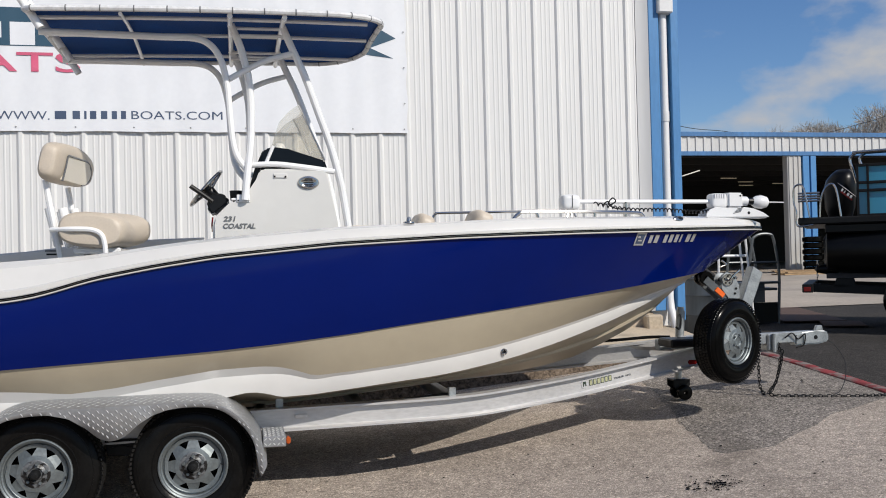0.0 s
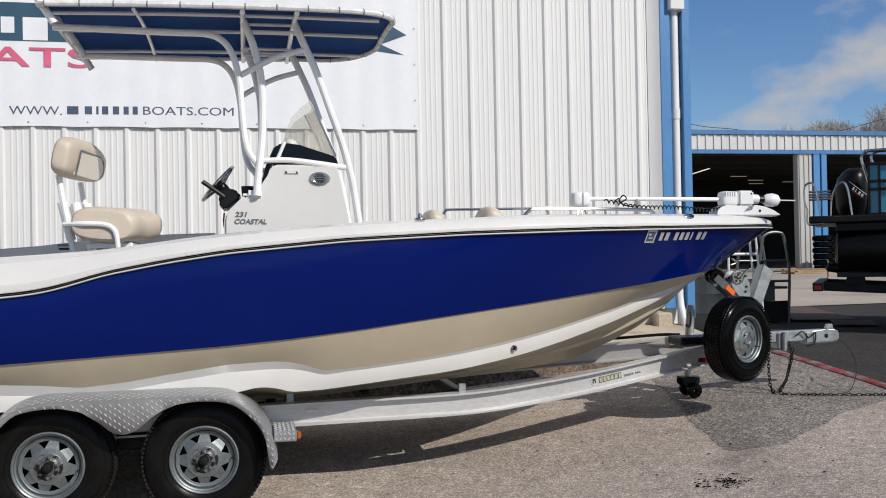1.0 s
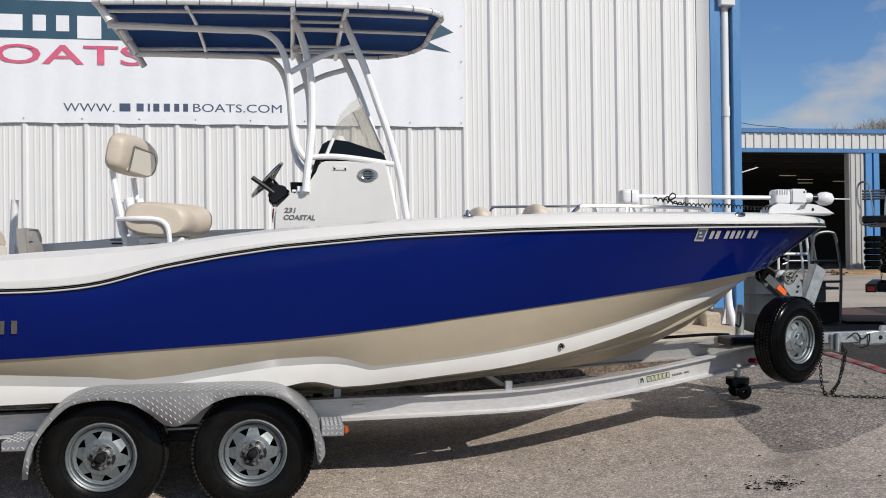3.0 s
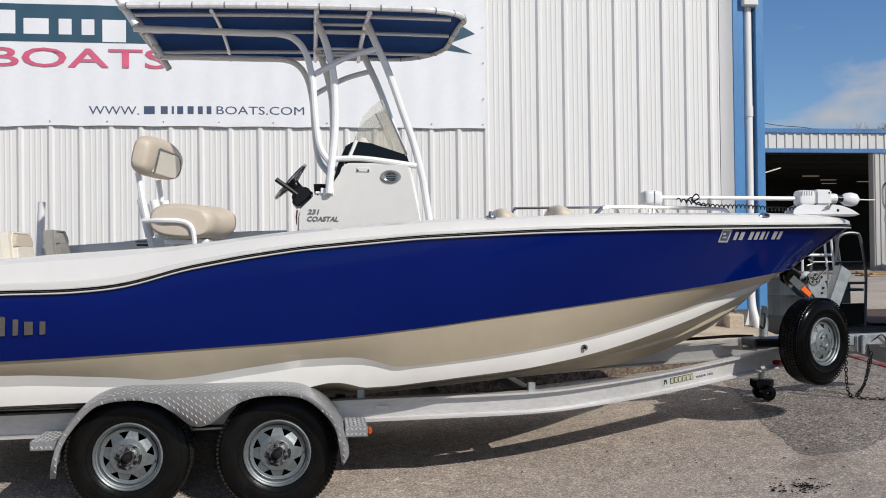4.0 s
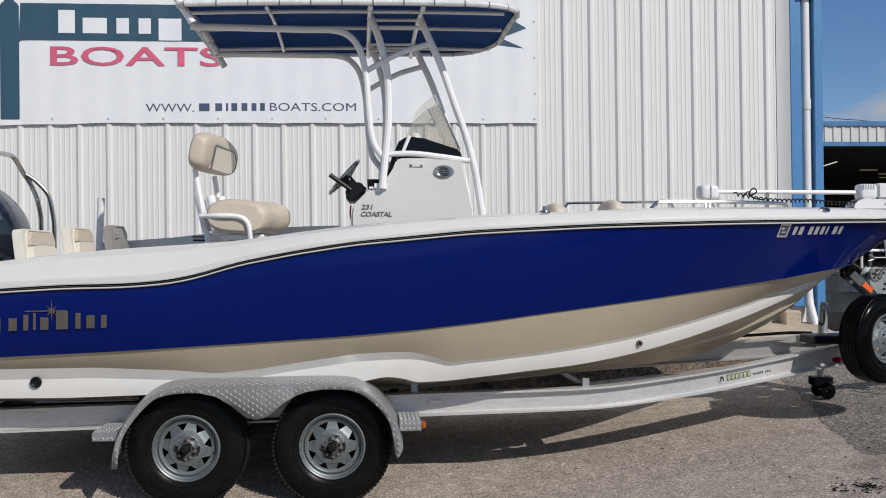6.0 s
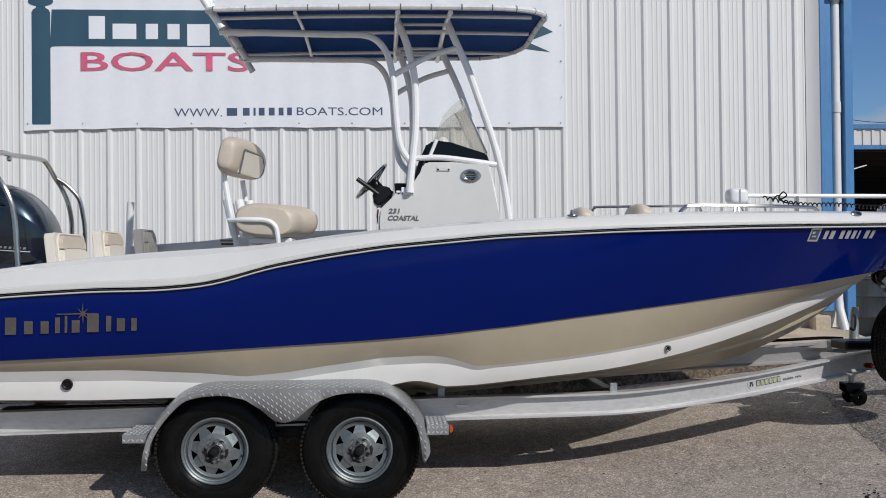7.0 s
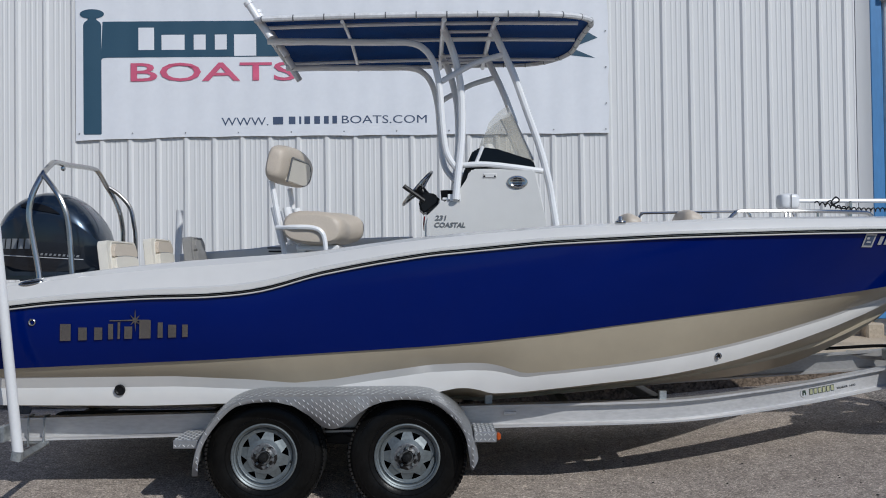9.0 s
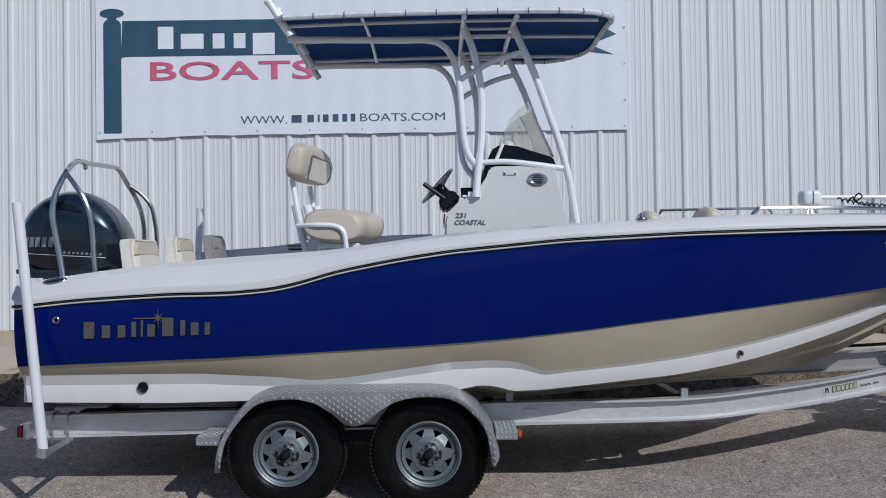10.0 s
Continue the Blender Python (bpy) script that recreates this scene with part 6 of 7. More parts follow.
def build_wheel(owner, m):
    """Tyre, spoked steel rim, hub; m puts the wheel's outer face towards local -y."""
    t = m @ pose(0, 0, 0, 90)  # local z points out
    prof = [(0.194, -0.02), (0.212, 0.0), (0.262, 0.012), (0.300, 0.008), (0.336, -0.008), (0.352, -0.024), (TR, -0.045), (TR, -0.175), (0.356, -0.198), (0.31, -0.225), (0.225, -0.215), (0.19, -0.19)]
    tyre = part("tyre", lathe(prof, t, 56, closed=True), TYRE, owner, "black rubber tyre")
    tread = bmesh.new()
    for k in range(84):
        a = 2 * math.pi * (k + 0.5) / 84
        for h0, h1 in ((-0.068, -0.047), (-0.098, -0.074), (-0.130, -0.104), (-0.163, -0.136)):
            mm = t @ pose(0, 0, 0, 0, 0, math.degrees(a) + 6 * (h0 * 20 % 1)) @ pose(TR - 0.005, 0, 0)
            box(tread, 0, 0.0075, -0.0112, 0.0112, h0, h1, m=mm)
    for k in range(84):
        mm = t @ pose(0, 0, 0, 0, 0, 360 * k / 84) @ pose(0.3555, 0, -0.030, 0, 40, 0)
        box(tread, -0.005, 0.0008, -0.0085, 0.0085, -0.016, 0.018, m=mm)
    part("tread", tread, TREAD_DUST, tyre, smooth=False)
    bead = bmesh.new()
    for r, h in ((0.236, 0.006), (0.318, 0.0005)):
        tube([t @ Vector((r * math.cos(a), r * math.sin(a), h)) for a in (2 * math.pi * k / 48 for k in range(48))], 0.0028, 5, bead, closed=True)
    part("sidewall_rib", bead, TYRE, tyre)
    rim_prof = [(0.186, -0.17), (0.186, -0.058), (0.158, -0.050), (0.157, -0.038), (0.164, -0.034), (0.168, -0.046), (0.175, -0.044), (0.179, -0.020), (0.187, -0.016), (0.189, -0.002), (0.197, 0.004), (0.203, 0.002), (0.205, -0.006), (0.192, -0.012), (0.192, -0.175)]
    rim = part("rim", lathe(rim_prof, t, 48, closed=True), RIM, owner, "galvanised spoked steel rim")
    plate = bmesh.new()

    def ring_pt(r, deg, h):
        a = radians(deg)
        return t @ Vector((r * math.cos(a), r * math.sin(a), h))

    for k in range(8):
        c = 45 * k
        for (r0, w0, h0), (r1, w1, h1) in (((0.106, 22.3, -0.018), (0.126, 15.6, -0.030)), ((0.126, 15.6, -0.030), (0.148, 10.0, -0.040))):
            q = [ring_pt(r0, c - w0, h0), ring_pt(r0, c + w0, h0), ring_pt(r1, c + w1, h1), ring_pt(r1, c - w1, h1)]
            plate.faces.new([plate.verts.new(p) for p in q])
        for r0, r1, h0, h1 in ((0.148, 0.170, -0.040, -0.037), (0.080, 0.106, -0.012, -0.018)):
            for d0, d1 in ((-22.5, -11.5), (-11.5, 11.5), (11.5, 22.5)):
                q = [ring_pt(r0, c + d0, h0), ring_pt(r0, c + d1, h0), ring_pt(r1, c + d1, h1), ring_pt(r1, c + d0, h1)]
                plate.faces.new([plate.verts.new(p) for p in q])
    bmesh.ops.remove_doubles(plate, verts=plate.verts[:], dist=0.0008)
    pl = part("spoke_plate", plate, RIM, rim, smooth=False)
    thick = pl.modifiers.new("thickness", "SOLIDIFY")
    thick.thickness, thick.offset = 0.005, 0
    hub = part("hub", lathe([(0.0, -0.004), (0.034, -0.004), (0.042, 0.004), (0.050, -0.002), (0.058, -0.008), (0.074, -0.006), (0.086, -0.012), (0.092, -0.020)], t, 28), HUB_GRIME, rim)
    part("grease_cap", lathe([(0, 0.055), (0.012, 0.054), (0.013, 0.048), (0.022, 0.046), (0.026, 0.036), (0.030, 0.0), (0.032, -0.012)], t, 20), DARK_STEEL, hub.parent, "dark dusty hub cap")
    for k in range(5):
        part("wheel_nut", lathe([(0, 0.010), (0.008, 0.010), (0.010, 0.004), (0.010, -0.016)], t @ pose(0.057 * math.cos(radians(72 * k + 20)), 0.057 * math.sin(radians(72 * k + 20)), 0), 6), RIM, rim)
    dark_back = lathe([(0.0, -0.11), (0.135, -0.11), (0.150, -0.125), (0.184, -0.13)], t, 28)
    part("brake_drum", dark_back, TREAD_RUBBER, rim)
    part("valve", tube([t @ Vector((0.160, 0, -0.035)), t @ Vector((0.167, 0, 0.004))], 0.004, 6), BLACK_PLASTIC, rim)


first = root("wheel", pose(0, 0.0, HUB_Z), "", "")
first.parent = trailer
tagged(first, "trailer wheel with galvanised spoked rim and black tyre")
build_wheel(first, pose(0, 0, 0))
for x, y, flip, spin in ((-0.88, 0.0, 0, 11), (0, 2 * MID, 180, 0), (-0.88, 2 * MID, 180, 31)):
    w = copy_thing(first, pose(x, y, HUB_Z, 0, spin, flip))
    w.parent = trailer
spare = copy_thing(first, pose(3.905, 0.55, 0.90, 0, 25, 25) @ Matrix.Scale(0.865, 4))
for o in [c for c in spare.children_recursive if c.name.startswith(("grease_cap", "brake_drum"))]:
    bpy.data.objects.remove(o)
for o in spare.children_recursive:
    for kind, fresh in (("hub", RIM), ("tyre", BLACK_RUBBER), ("tread", TREAD_RUBBER), ("sidewall_rib", BLACK_RUBBER)):
        if o.name.startswith(kind):
            o.data = o.data.copy()
            o.data.materials.clear()
            o.data.materials.append(fresh)
spare.parent = trailer
tagged(spare, "spare wheel mounted on the trailer tongue, shiny black tyre")
part("spare_bracket", tube([(3.82, 0.74, 0.90), (3.80, 1.0, 0.86)], 0.03, 10), GALV, trailer)
for x in (0, -0.88):
    part("axle", tube([(x, 0.2, 0.30), (x, 2 * MID - 0.2, 0.30)], 0.035, 10), GALV, trailer)

# leaf springs and their hangers, added dark to fill the shaded gap between wheels
def leaf_spring(x, y):
    bm = bmesh.new()
    for k, (reach, drop) in enumerate(((0.36, 0.0), (0.27, 0.012), (0.18, 0.024))):
        secs = []
        for u in span(-1, 1, 0.125):
            z = 0.375 - 0.055 * (1 - (u * reach / 0.36) ** 2) - drop
            secs.append([(x + u * reach, y - 0.025, z), (x + u * reach, y + 0.025, z), (x + u * reach, y + 0.025, z - 0.010), (x + u * reach, y - 0.025, z - 0.010)])
        loft(secs, bm, cap=True, wrap=True)
    return bm


for y in (0.32, 2 * MID - 0.32):
    for x in (0.0, -0.88):
        part("leaf_spring", leaf_spring(x, y), DARK_STEEL, trailer, "dark steel leaf spring, added to darken the gap")
        part("spring_plate", boxed(x - 0.06, x + 0.06, y - 0.05, y + 0.05, 0.235, 0.255, 0.004), GALV, trailer)
        for dx in (-0.045, 0.045):
            part("u_bolt", tube(spline([(x + dx, y - 0.038, 0.23), (x + dx, y - 0.038, 0.34), (x + dx, y, 0.365), (x + dx, y + 0.038, 0.34), (x + dx, y + 0.038, 0.23)]), 0.007, 6), GALV, trailer)
    for x0, x1 in ((-1.27, -1.21), (0.33, 0.39), (-0.52, -0.36)):
        part("spring_hanger", prism([(x0 - 0.02, 0.43), (x1 + 0.02, 0.43), (x1, 0.33), (x0, 0.33)], y - 0.035, y + 0.035, 0.004), DARK_STEEL, trailer)
    part("equaliser", prism([(-0.53, 0.375), (-0.44, 0.40), (-0.35, 0.375), (-0.36, 0.345), (-0.44, 0.335), (-0.52, 0.345)], y - 0.045, y - 0.036, 0.003), DARK_STEEL, trailer)

# ---- fenders ----
OUT = [(-1.30, 0.209), (-1.292, 0.30), (-1.265, 0.40), (-1.21, 0.50), (-1.115, 0.60), (-1.02, 0.655), (-0.92, 0.677), (-0.8, 0.684), (-0.46, 0.688), (-0.13, 0.694), (0.06, 0.692), (0.175, 0.667), (0.278, 0.598), (0.347, 0.52), (0.395, 0.44), (0.415, 0.37), (0.432, 0.306), (0.402, 0.242)]
Y_FACE = -0.122
OUT = [(p.x - (p.x - 0.2) * 0.0065, p.z + (1.49 - p.z) * 0.0065) for p in spline([(x, 0, z) for x, z in OUT], 3)]


LOW = [(-1.265, 0.205), (-1.257, 0.31), (-1.228, 0.40), (-1.165, 0.50), (-1.065, 0.605), (-0.98, 0.638), (-0.88, 0.650), (-0.79, 0.650), (-0.72, 0.636), (-0.66, 0.612), (-0.594, 0.568), (-0.527, 0.512), (-0.49, 0.495), (-0.454, 0.489), (-0.415, 0.496), (-0.38, 0.512), (-0.33, 0.552), (-0.28, 0.595), (-0.21, 0.632), (-0.13, 0.657), (-0.05, 0.665), (0.06, 0.663), (0.14, 0.648), (0.21, 0.613), (0.30, 0.53), (0.35, 0.45), (0.372, 0.36), (0.385, 0.262)]
LOW = [(p.x - (p.x - 0.2) * 0.0065, p.z + (1.49 - p.z) * 0.0065) for p in spline([(x, 0, z) for x, z in LOW], 3)]


def resample(pts, n):
    p = [Vector((x, 0, z)) for x, z in pts]
    d = [0.0]
    for a, b in zip(p, p[1:]):
        d.append(d[-1] + (b - a).length)
    out = []
    for i in range(n + 1):
        s = d[-1] * i / n
        k = max(j for j in range(len(d)) if d[j] <= s + 1e-9)
        k = min(k, len(p) - 2)
        q = p[k].lerp(p[k + 1], (s - d[k]) / max(1e-9, d[k + 1] - d[k]))
        out.append((q.x, q.z))
    return out


def fender(y_face, y_in, side):
    bm = bmesh.new()
    inner = [(x, z) for x, z in LOW]
    rim_line = [(x + (0.004 if x < -0.5 else -0.004), z - 0.005) for x, z in OUT]
    skirt = bm.faces.new([bm.verts.new((x, y_face, z)) for x, z in rim_line] + [bm.verts.new((x, y_face, z)) for x, z in inner[::-1]])
    bmesh.ops.triangulate(bm, faces=[skirt])
    secs = []
    for (x, z), (rx, rz) in zip(OUT, rim_line):
        w = 1.0 if z < 0.60 else 0.5
        secs.append([(rx, y_face, rz), (x, y_face + side * 0.012, z), (x, y_face + side * 0.17, z + 0.032), (x, y_face + side * (0.17 + 0.19 * w), z + 0.034)])
    loft(secs, bm)
    bmesh.ops.remove_doubles(bm, verts=bm.verts[:], dist=0.0005)
    ob = part("fender", bm, PLATE, trailer, "bright diamond-plate aluminium fender", sharp=50)
    s = ob.modifiers.new("thickness", "SOLIDIFY")
    s.thickness, s.offset = 0.004, 0
    return ob


fen = fender(Y_FACE, 0.245, 1)
fender(2 * MID - Y_FACE, 2 * MID - 0.245, -1)


def lug(bm, c, u, v, nrm, long=0.0135, wide=0.0042, high=0.0028):
    """One raised lozenge of the tread plate."""
    ring = [c + long * u, c + wide * v, c - long * u, c - wide * v]
    base = [bm.verts.new(p) for p in ring]
    top = [bm.verts.new(c + k * (p - c) + nrm * high) for p, k in zip(ring, (0.85, 0.4, 0.85, 0.4))]
    bm.faces.new(top)
    for i in range(4):
        bm.faces.new((base[i], base[(i + 1) % 4], top[(i + 1) % 4], top[i]))


# lozenges are real relief; their lighter colour paints the glint
lugs = bmesh.new()
out_line = resample(OUT, 400)
row = 0
# along the top sheet
steps = int(2.62 / 0.030)
for i in range(1, steps):
    k = int(i / steps * 400)
    q, q2 = out_line[min(397, k)], out_line[min(400, k + 3)]
    d = Vector((q2[0] - q[0], 0, q2[1] - q[1])).normalized()
    across = Vector((0, 0.99, 0.11)).normalized()
    nrm = d.cross(across).normalized() * -1
    for j in range(5):
        w = 0.028 + 0.054 * j + (0.027 if i % 2 else 0)
        if w > 0.27:
            continue
        c = Vector((q[0], Y_FACE + w, q[1] + (0.032 * w / 0.17 if w < 0.17 else 0.032) + 0.002))
        u = (d * 0.8 + across * 0.6).normalized()
        lug(lugs, c, u, nrm.cross(u), nrm)
# on the upright skirt between and round the wheels
border = [(x + (0.004 if x < -0.5 else -0.004), z - 0.005) for x, z in OUT] + LOW[::-1]


def in_skirt(x, z):
    hit = False
    for (x0, z0), (x1, z1) in zip(border, border[1:] + border[:1]):
        if (z0 > z) != (z1 > z) and x < x0 + (z - z0) / (z1 - z0) * (x1 - x0):
            hit = not hit
    return hit


for i in range(72):
    for j in range(17):
        x, z = -1.31 + 0.0255 * i, 0.215 + 0.036 * j + (0.018 if i % 2 else 0)
        if all(in_skirt(x + a, z + b) for a, b in ((0.004, 0), (-0.004, 0), (0.005, -0.008), (-0.005, 0.008))):
            u = Vector((0.62, 0, -0.78)).normalized()
            lug(lugs, Vector((x, Y_FACE - 0.003, z)), u, Vector((u.z, 0, -u.x)), Vector((0, -1, 0)))
tagged(part("tread_pattern", lugs, LUG_GLINT, fen, "raised lozenges of the tread plate, glint in their colour", smooth=False), kind="stuff")


def step_box(x0, x1, z0, z1):
    ob = part("step", boxed(x0, x1, -0.06, 0.28, z0, z1, 0.004), PLATE, trailer, "diamond-plate step beside the fender")
    bm = bmesh.new()
    for i in range(int((x1 - x0) / 0.026)):
        x = x0 + 0.014 + 0.026 * i
        for j in range(10):
            u = Vector((1, 1 if (i + j) % 2 else -1, 0)).normalized()
            lug(bm, Vector((x, -0.045 + 0.033 * j, z1)), u, Vector((-u.y, u.x, 0)), Vector((0, 0, 1)))
        for j in range(max(1, int((z1 - z0) / 0.03))):
            u = Vector((1, 0, 1 if (i + j) % 2 else -1)).normalized()
            lug(bm, Vector((x, -0.06, z0 + 0.018 + 0.03 * j)), u, Vector((u.z, 0, -u.x)), Vector((0, -1, 0)))
    tagged(part("tread_pattern", bm, LUG_GLINT, ob, smooth=False), kind="stuff")


step_box(0.41, 0.546, 0.403, 0.466)
step_box(-1.42, -1.27, 0.364, 0.418)

# decal on the near rail, writing shown as shapes
def on_rail(x, drop):
    """A pose on the near rail's web, turned and raised along it."""
    turn = math.degrees(math.atan2(soft(rail_y, x + 0.1) - soft(rail_y, x - 0.1), 0.2))
    rise = math.degrees(math.atan2(soft(rail_top, x + 0.1) - soft(rail_top, x - 0.1), 0.2))
    return pose(x, soft(rail_y, x) - 0.008, soft(rail_top, x) - drop, 0, -rise, turn)


badge_m = on_rail(2.715, 0.075)
decal = part("decal_badge", lathe([(0, 0.002), (0.030, 0.002), (0.032, 0)], badge_m @ pose(0, 0, 0, 90), 20), SILVER_MARK, trailer, "pale round decal with a dark mark")
for dx, dz, w in ((-0.016, -0.014, 0.010), (0.006, -0.014, 0.010), (-0.014, 0.002, 0.026)):
    part("decal_mark", boxed(dx, dx + w, -0.005, -0.0025, dz, dz + 0.018, 0.001, 1, badge_m), GREEN_MARK, decal)
for i in range(6):
    m = on_rail(2.762 + 0.035 * i, 0.094)
    back_bar = part("letter_bar", boxed(0, 0.030, -0.001, 0.002, 0, 0.042, 0.0005, 1, m), GREEN_MARK, trailer)
    part("letter_face", boxed(0.002, 0.025, -0.0025, -0.0012, 0.004, 0.038, 0.0005, 1, m), YELLOW_MARK, back_bar)
for x, word in ((2.985, "TRAILER"), (3.095, "MFG")):
    lettering("rail_word", word, 0.015, on_rail(x, 0.090), GREY_MARK, trailer, "small grey capitals on the rail", wide=1.3)

# stern guide posts, lamps
for side in (0, 1):
    def mir(pts):
        return [(x, 2 * MID - y, z) for x, y, z in pts] if side else pts
    lab = "white plastic guide post on a galvanised bracket"
    part("guide_post", tube(mir([(-2.475, -0.16, 1.84), (-2.31, -0.15, 0.345)]) if not side else [(-2.065, 2.52, 1.965), (-2.11, 2.51, 0.345)], 0.031, 16), PIPE_WHITE, trailer, lab)
    part("post_bracket", tube(mir([(-2.31, -0.15, 0.325), (-2.34, 0.30, 0.325)]), 0.026, 4), GALV, trailer)
    part("post_foot", tube(mir([(-2.32, -0.15, 0.315), (-2.31, -0.15, 0.37)]), 0.036, 10), GALV, trailer)
    part("clamp_plate", tube(mir([(-2.46, 0.285, 0.335), (-2.30, 0.285, 0.335)]), 0.012, 4), GALV, trailer)
    for x in (-2.43, -2.33):
        part("u_bolt", tube(spline(mir([(x, 0.272, 0.315), (x, 0.272, 0.42), (x, 0.276, 0.497), (x, 0.30, 0.505), (x, 0.36, 0.505)])), 0.007, 6), GALV, trailer)
    y = 0.33 if not side else 2 * MID - 0.33
    part("tail_lamp", boxed(-2.635, -2.59, y - 0.12, y + 0.05, 0.362, 0.44, 0.008, 2), RED, trailer, "red tail lamp")
    part("lamp_plate", boxed(-2.59, -2.55, y - 0.13, y + 0.06, 0.352, 0.45, 0.004), GALV, trailer)

# ---- across the lot ----
GY = 24.0
shop = root("workshop", pose(0, 0, 0), "low workshop with white fascia, blue trim and open bays", "building")
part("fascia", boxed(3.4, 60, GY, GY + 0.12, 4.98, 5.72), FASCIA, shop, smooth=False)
ribs = bmesh.new()
for i in range(190):
    x = 3.5 + i * PITCH
    prism([(x - 0.05, 5.06), (x + 0.05, 5.06), (x + 0.05, 5.6), (x - 0.05, 5.6)], GY - 0.035, GY, 0.012, bm=ribs)
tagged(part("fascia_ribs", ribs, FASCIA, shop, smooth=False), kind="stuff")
part("eave_trim", boxed(3.4, 60, GY - 0.08, GY + 0.1, 5.60, 5.76, 0.01), BLUE_DARKER, shop, "blue eave trim")
part("door_header", boxed(3.4, 60, GY - 0.06, GY + 0.1, 4.93, 5.08, 0.01), BLUE_DARKER, shop, "blue door header")
part("roof", boxed(3.4, 60, GY + 0.1, GY + 22, 5.60, 5.70), SIDING, shop, smooth=False)
part("pier", boxed(17.36, 17.93, GY, GY + 0.3, 0.5, 4.95, 0.02), GREY_SIDING, shop, "grey ribbed pier between the bays", smooth=False)
pier_rib = bmesh.new()
for i in range(3):
    box(pier_rib, 17.41 + 0.19 * i, 17.48 + 0.19 * i, GY - 0.03, GY, 0.6, 4.9, 0.01)
part("pier_ribs", pier_rib, GREY_SIDING, shop, smooth=False)
part("door_post", boxed(17.97, 18.22, GY - 0.04, GY + 0.3, 0.5, 4.95, 0.01), BLUE_TRIM, shop, "blue door post")
part("door_post", boxed(18.28, 18.50, GY - 0.04, GY + 0.3, 0.5, 4.95, 0.01), BLUE_TRIM, shop, "blue door post")
# interior surfaces, coloured as dark as the shade in there
part("back_wall", boxed(3.4, 60, GY + 16, GY + 16.2, 0.4, 5.7), SHOP_SHADE, shop, smooth=False)
part("side_wall", boxed(3.4, 3.6, GY, GY + 16, 0.4, 5.7), SHOP_SHADE, shop, smooth=False)
part("side_wall", boxed(60, 60.2, GY, GY + 22, 0.4, 5.85), SHOP_SHADE, shop, smooth=False)
part("ceiling", boxed(3.4, 60, GY + 0.2, GY + 16, 5.45, 5.5), SHOP_SHADE, shop, smooth=False)
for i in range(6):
    part("beam", boxed(3.6, 60, GY + 1.5 + 2.5 * i, GY + 1.7 + 2.5 * i, 5.05, 5.44, 0.01), SHOP_SHADE, shop)
for x, y, turn in ((16.55, 5.7, 79), (19.6, 8, 0), (21.6, 10, 0), (22.8, 12, 0), (24.0, 11, 4), (26.5, 9, 0)):
    bright = turn > 30
    reach = 1.3 if bright else 0.42
    lampo = part("tube_lamp", boxed(-reach, reach, -0.06, 0.06, 0.0, 0.06, 0.01, 1, pose(x, GY + y, 4.87, 0, 0, turn)), SHOP_SHADE, shop, "fluorescent lamp in the workshop")
    part("tube", boxed(-reach + 0.04, reach - 0.04, -0.03, 0.03, -0.03, -0.004, 0.0, 1, pose(x, GY + y, 4.87, 0, 0, turn)), TUBE_BRIGHT if bright else TUBE_LIGHT, lampo)
for i in range(9):
    x = 14.5 + i * 1.1
    h = 1.2 + 0.9 * random.random()
    shelf = root("storage_rack", pose(x, GY + 12 + 2 * random.random(), ground_z(16, 36)), "dark loaded storage rack in the workshop", "rack", "racks in the workshop")
    part("frame", boxed(-0.45, 0.45, -0.2, 0.2, 0, h, 0.02), DARK_STEEL, shelf)
    part("carton", boxed(-0.3, 0.1 + 0.2 * random.random(), -0.22, 0.0, h, h + 0.4, 0.02), TIMBER, shelf)


def tyre_stack(x, y, n):
    for k in range(n):
        z = ground_z(x, y) + 0.02 + 0.21 * k
        t = root("loose_tyre", pose(x + 0.05 * random.random(), y + 0.05 * random.random(), z), "old black tyre stacked by the workshop door", "tyre", "stacked tyres")
        part("tread", lathe([(0.2, 0), (0.3, 0), (0.35, 0.04), (0.35, 0.16), (0.3, 0.2), (0.2, 0.2)], pose(0, 0, 0), 24, closed=True), BLACK_RUBBER, t)


tyre_stack(17.62, 23.0, 6)
tyre_stack(18.35, 22.7, 6)
for k in range(10):
    n = 1.5 + 0.5 * random.random()
    plank = part("plank", boxed(-n, n, -0.09, 0.09, 0, 0.045, 0.004), TIMBER)
    plank.matrix_world = pose(17.15 + 0.4 * random.random(), 22.3 - 0.22 * (k % 4), ground_z(17.3, 22) + 0.01 + 0.052 * (k // 4), 0, 0.8 * random.random(), -8 + 12 * random.random())
    tagged(plank, "weathered timber plank lying by the workshop", "plank", "planks on the ground")

# rolling steps
steps = root("rolling_steps", pose(0, 0, 0), "grey steel rolling warehouse steps with hoop handrails", "steps")
SY = 6.0
g = ground_z(5.3, SY)
for y in (SY, SY + 0.6):
    part("handrail", tube(spline([(5.08, y, g), (5.10, y, 1.05), (5.17, y, 1.62), (5.22, y, 1.72), (5.32, y, 1.755), (5.44, y, 1.75), (5.50, y, 1.70), (5.555, y, 1.42), (5.58, y, 1.15), (5.56, y, 0.65), (5.55, y, g)], 5), 0.02, 8), GREY_STEEL, steps)
    part("mid_rail", tube([(5.12, y, 1.36), (5.56, y, 1.36)], 0.014, 8), GREY_STEEL, steps)
    part("lower_rail", tube([(5.10, y, 1.075), (5.575, y, 1.075)], 0.018, 8), GREY_STEEL, steps)
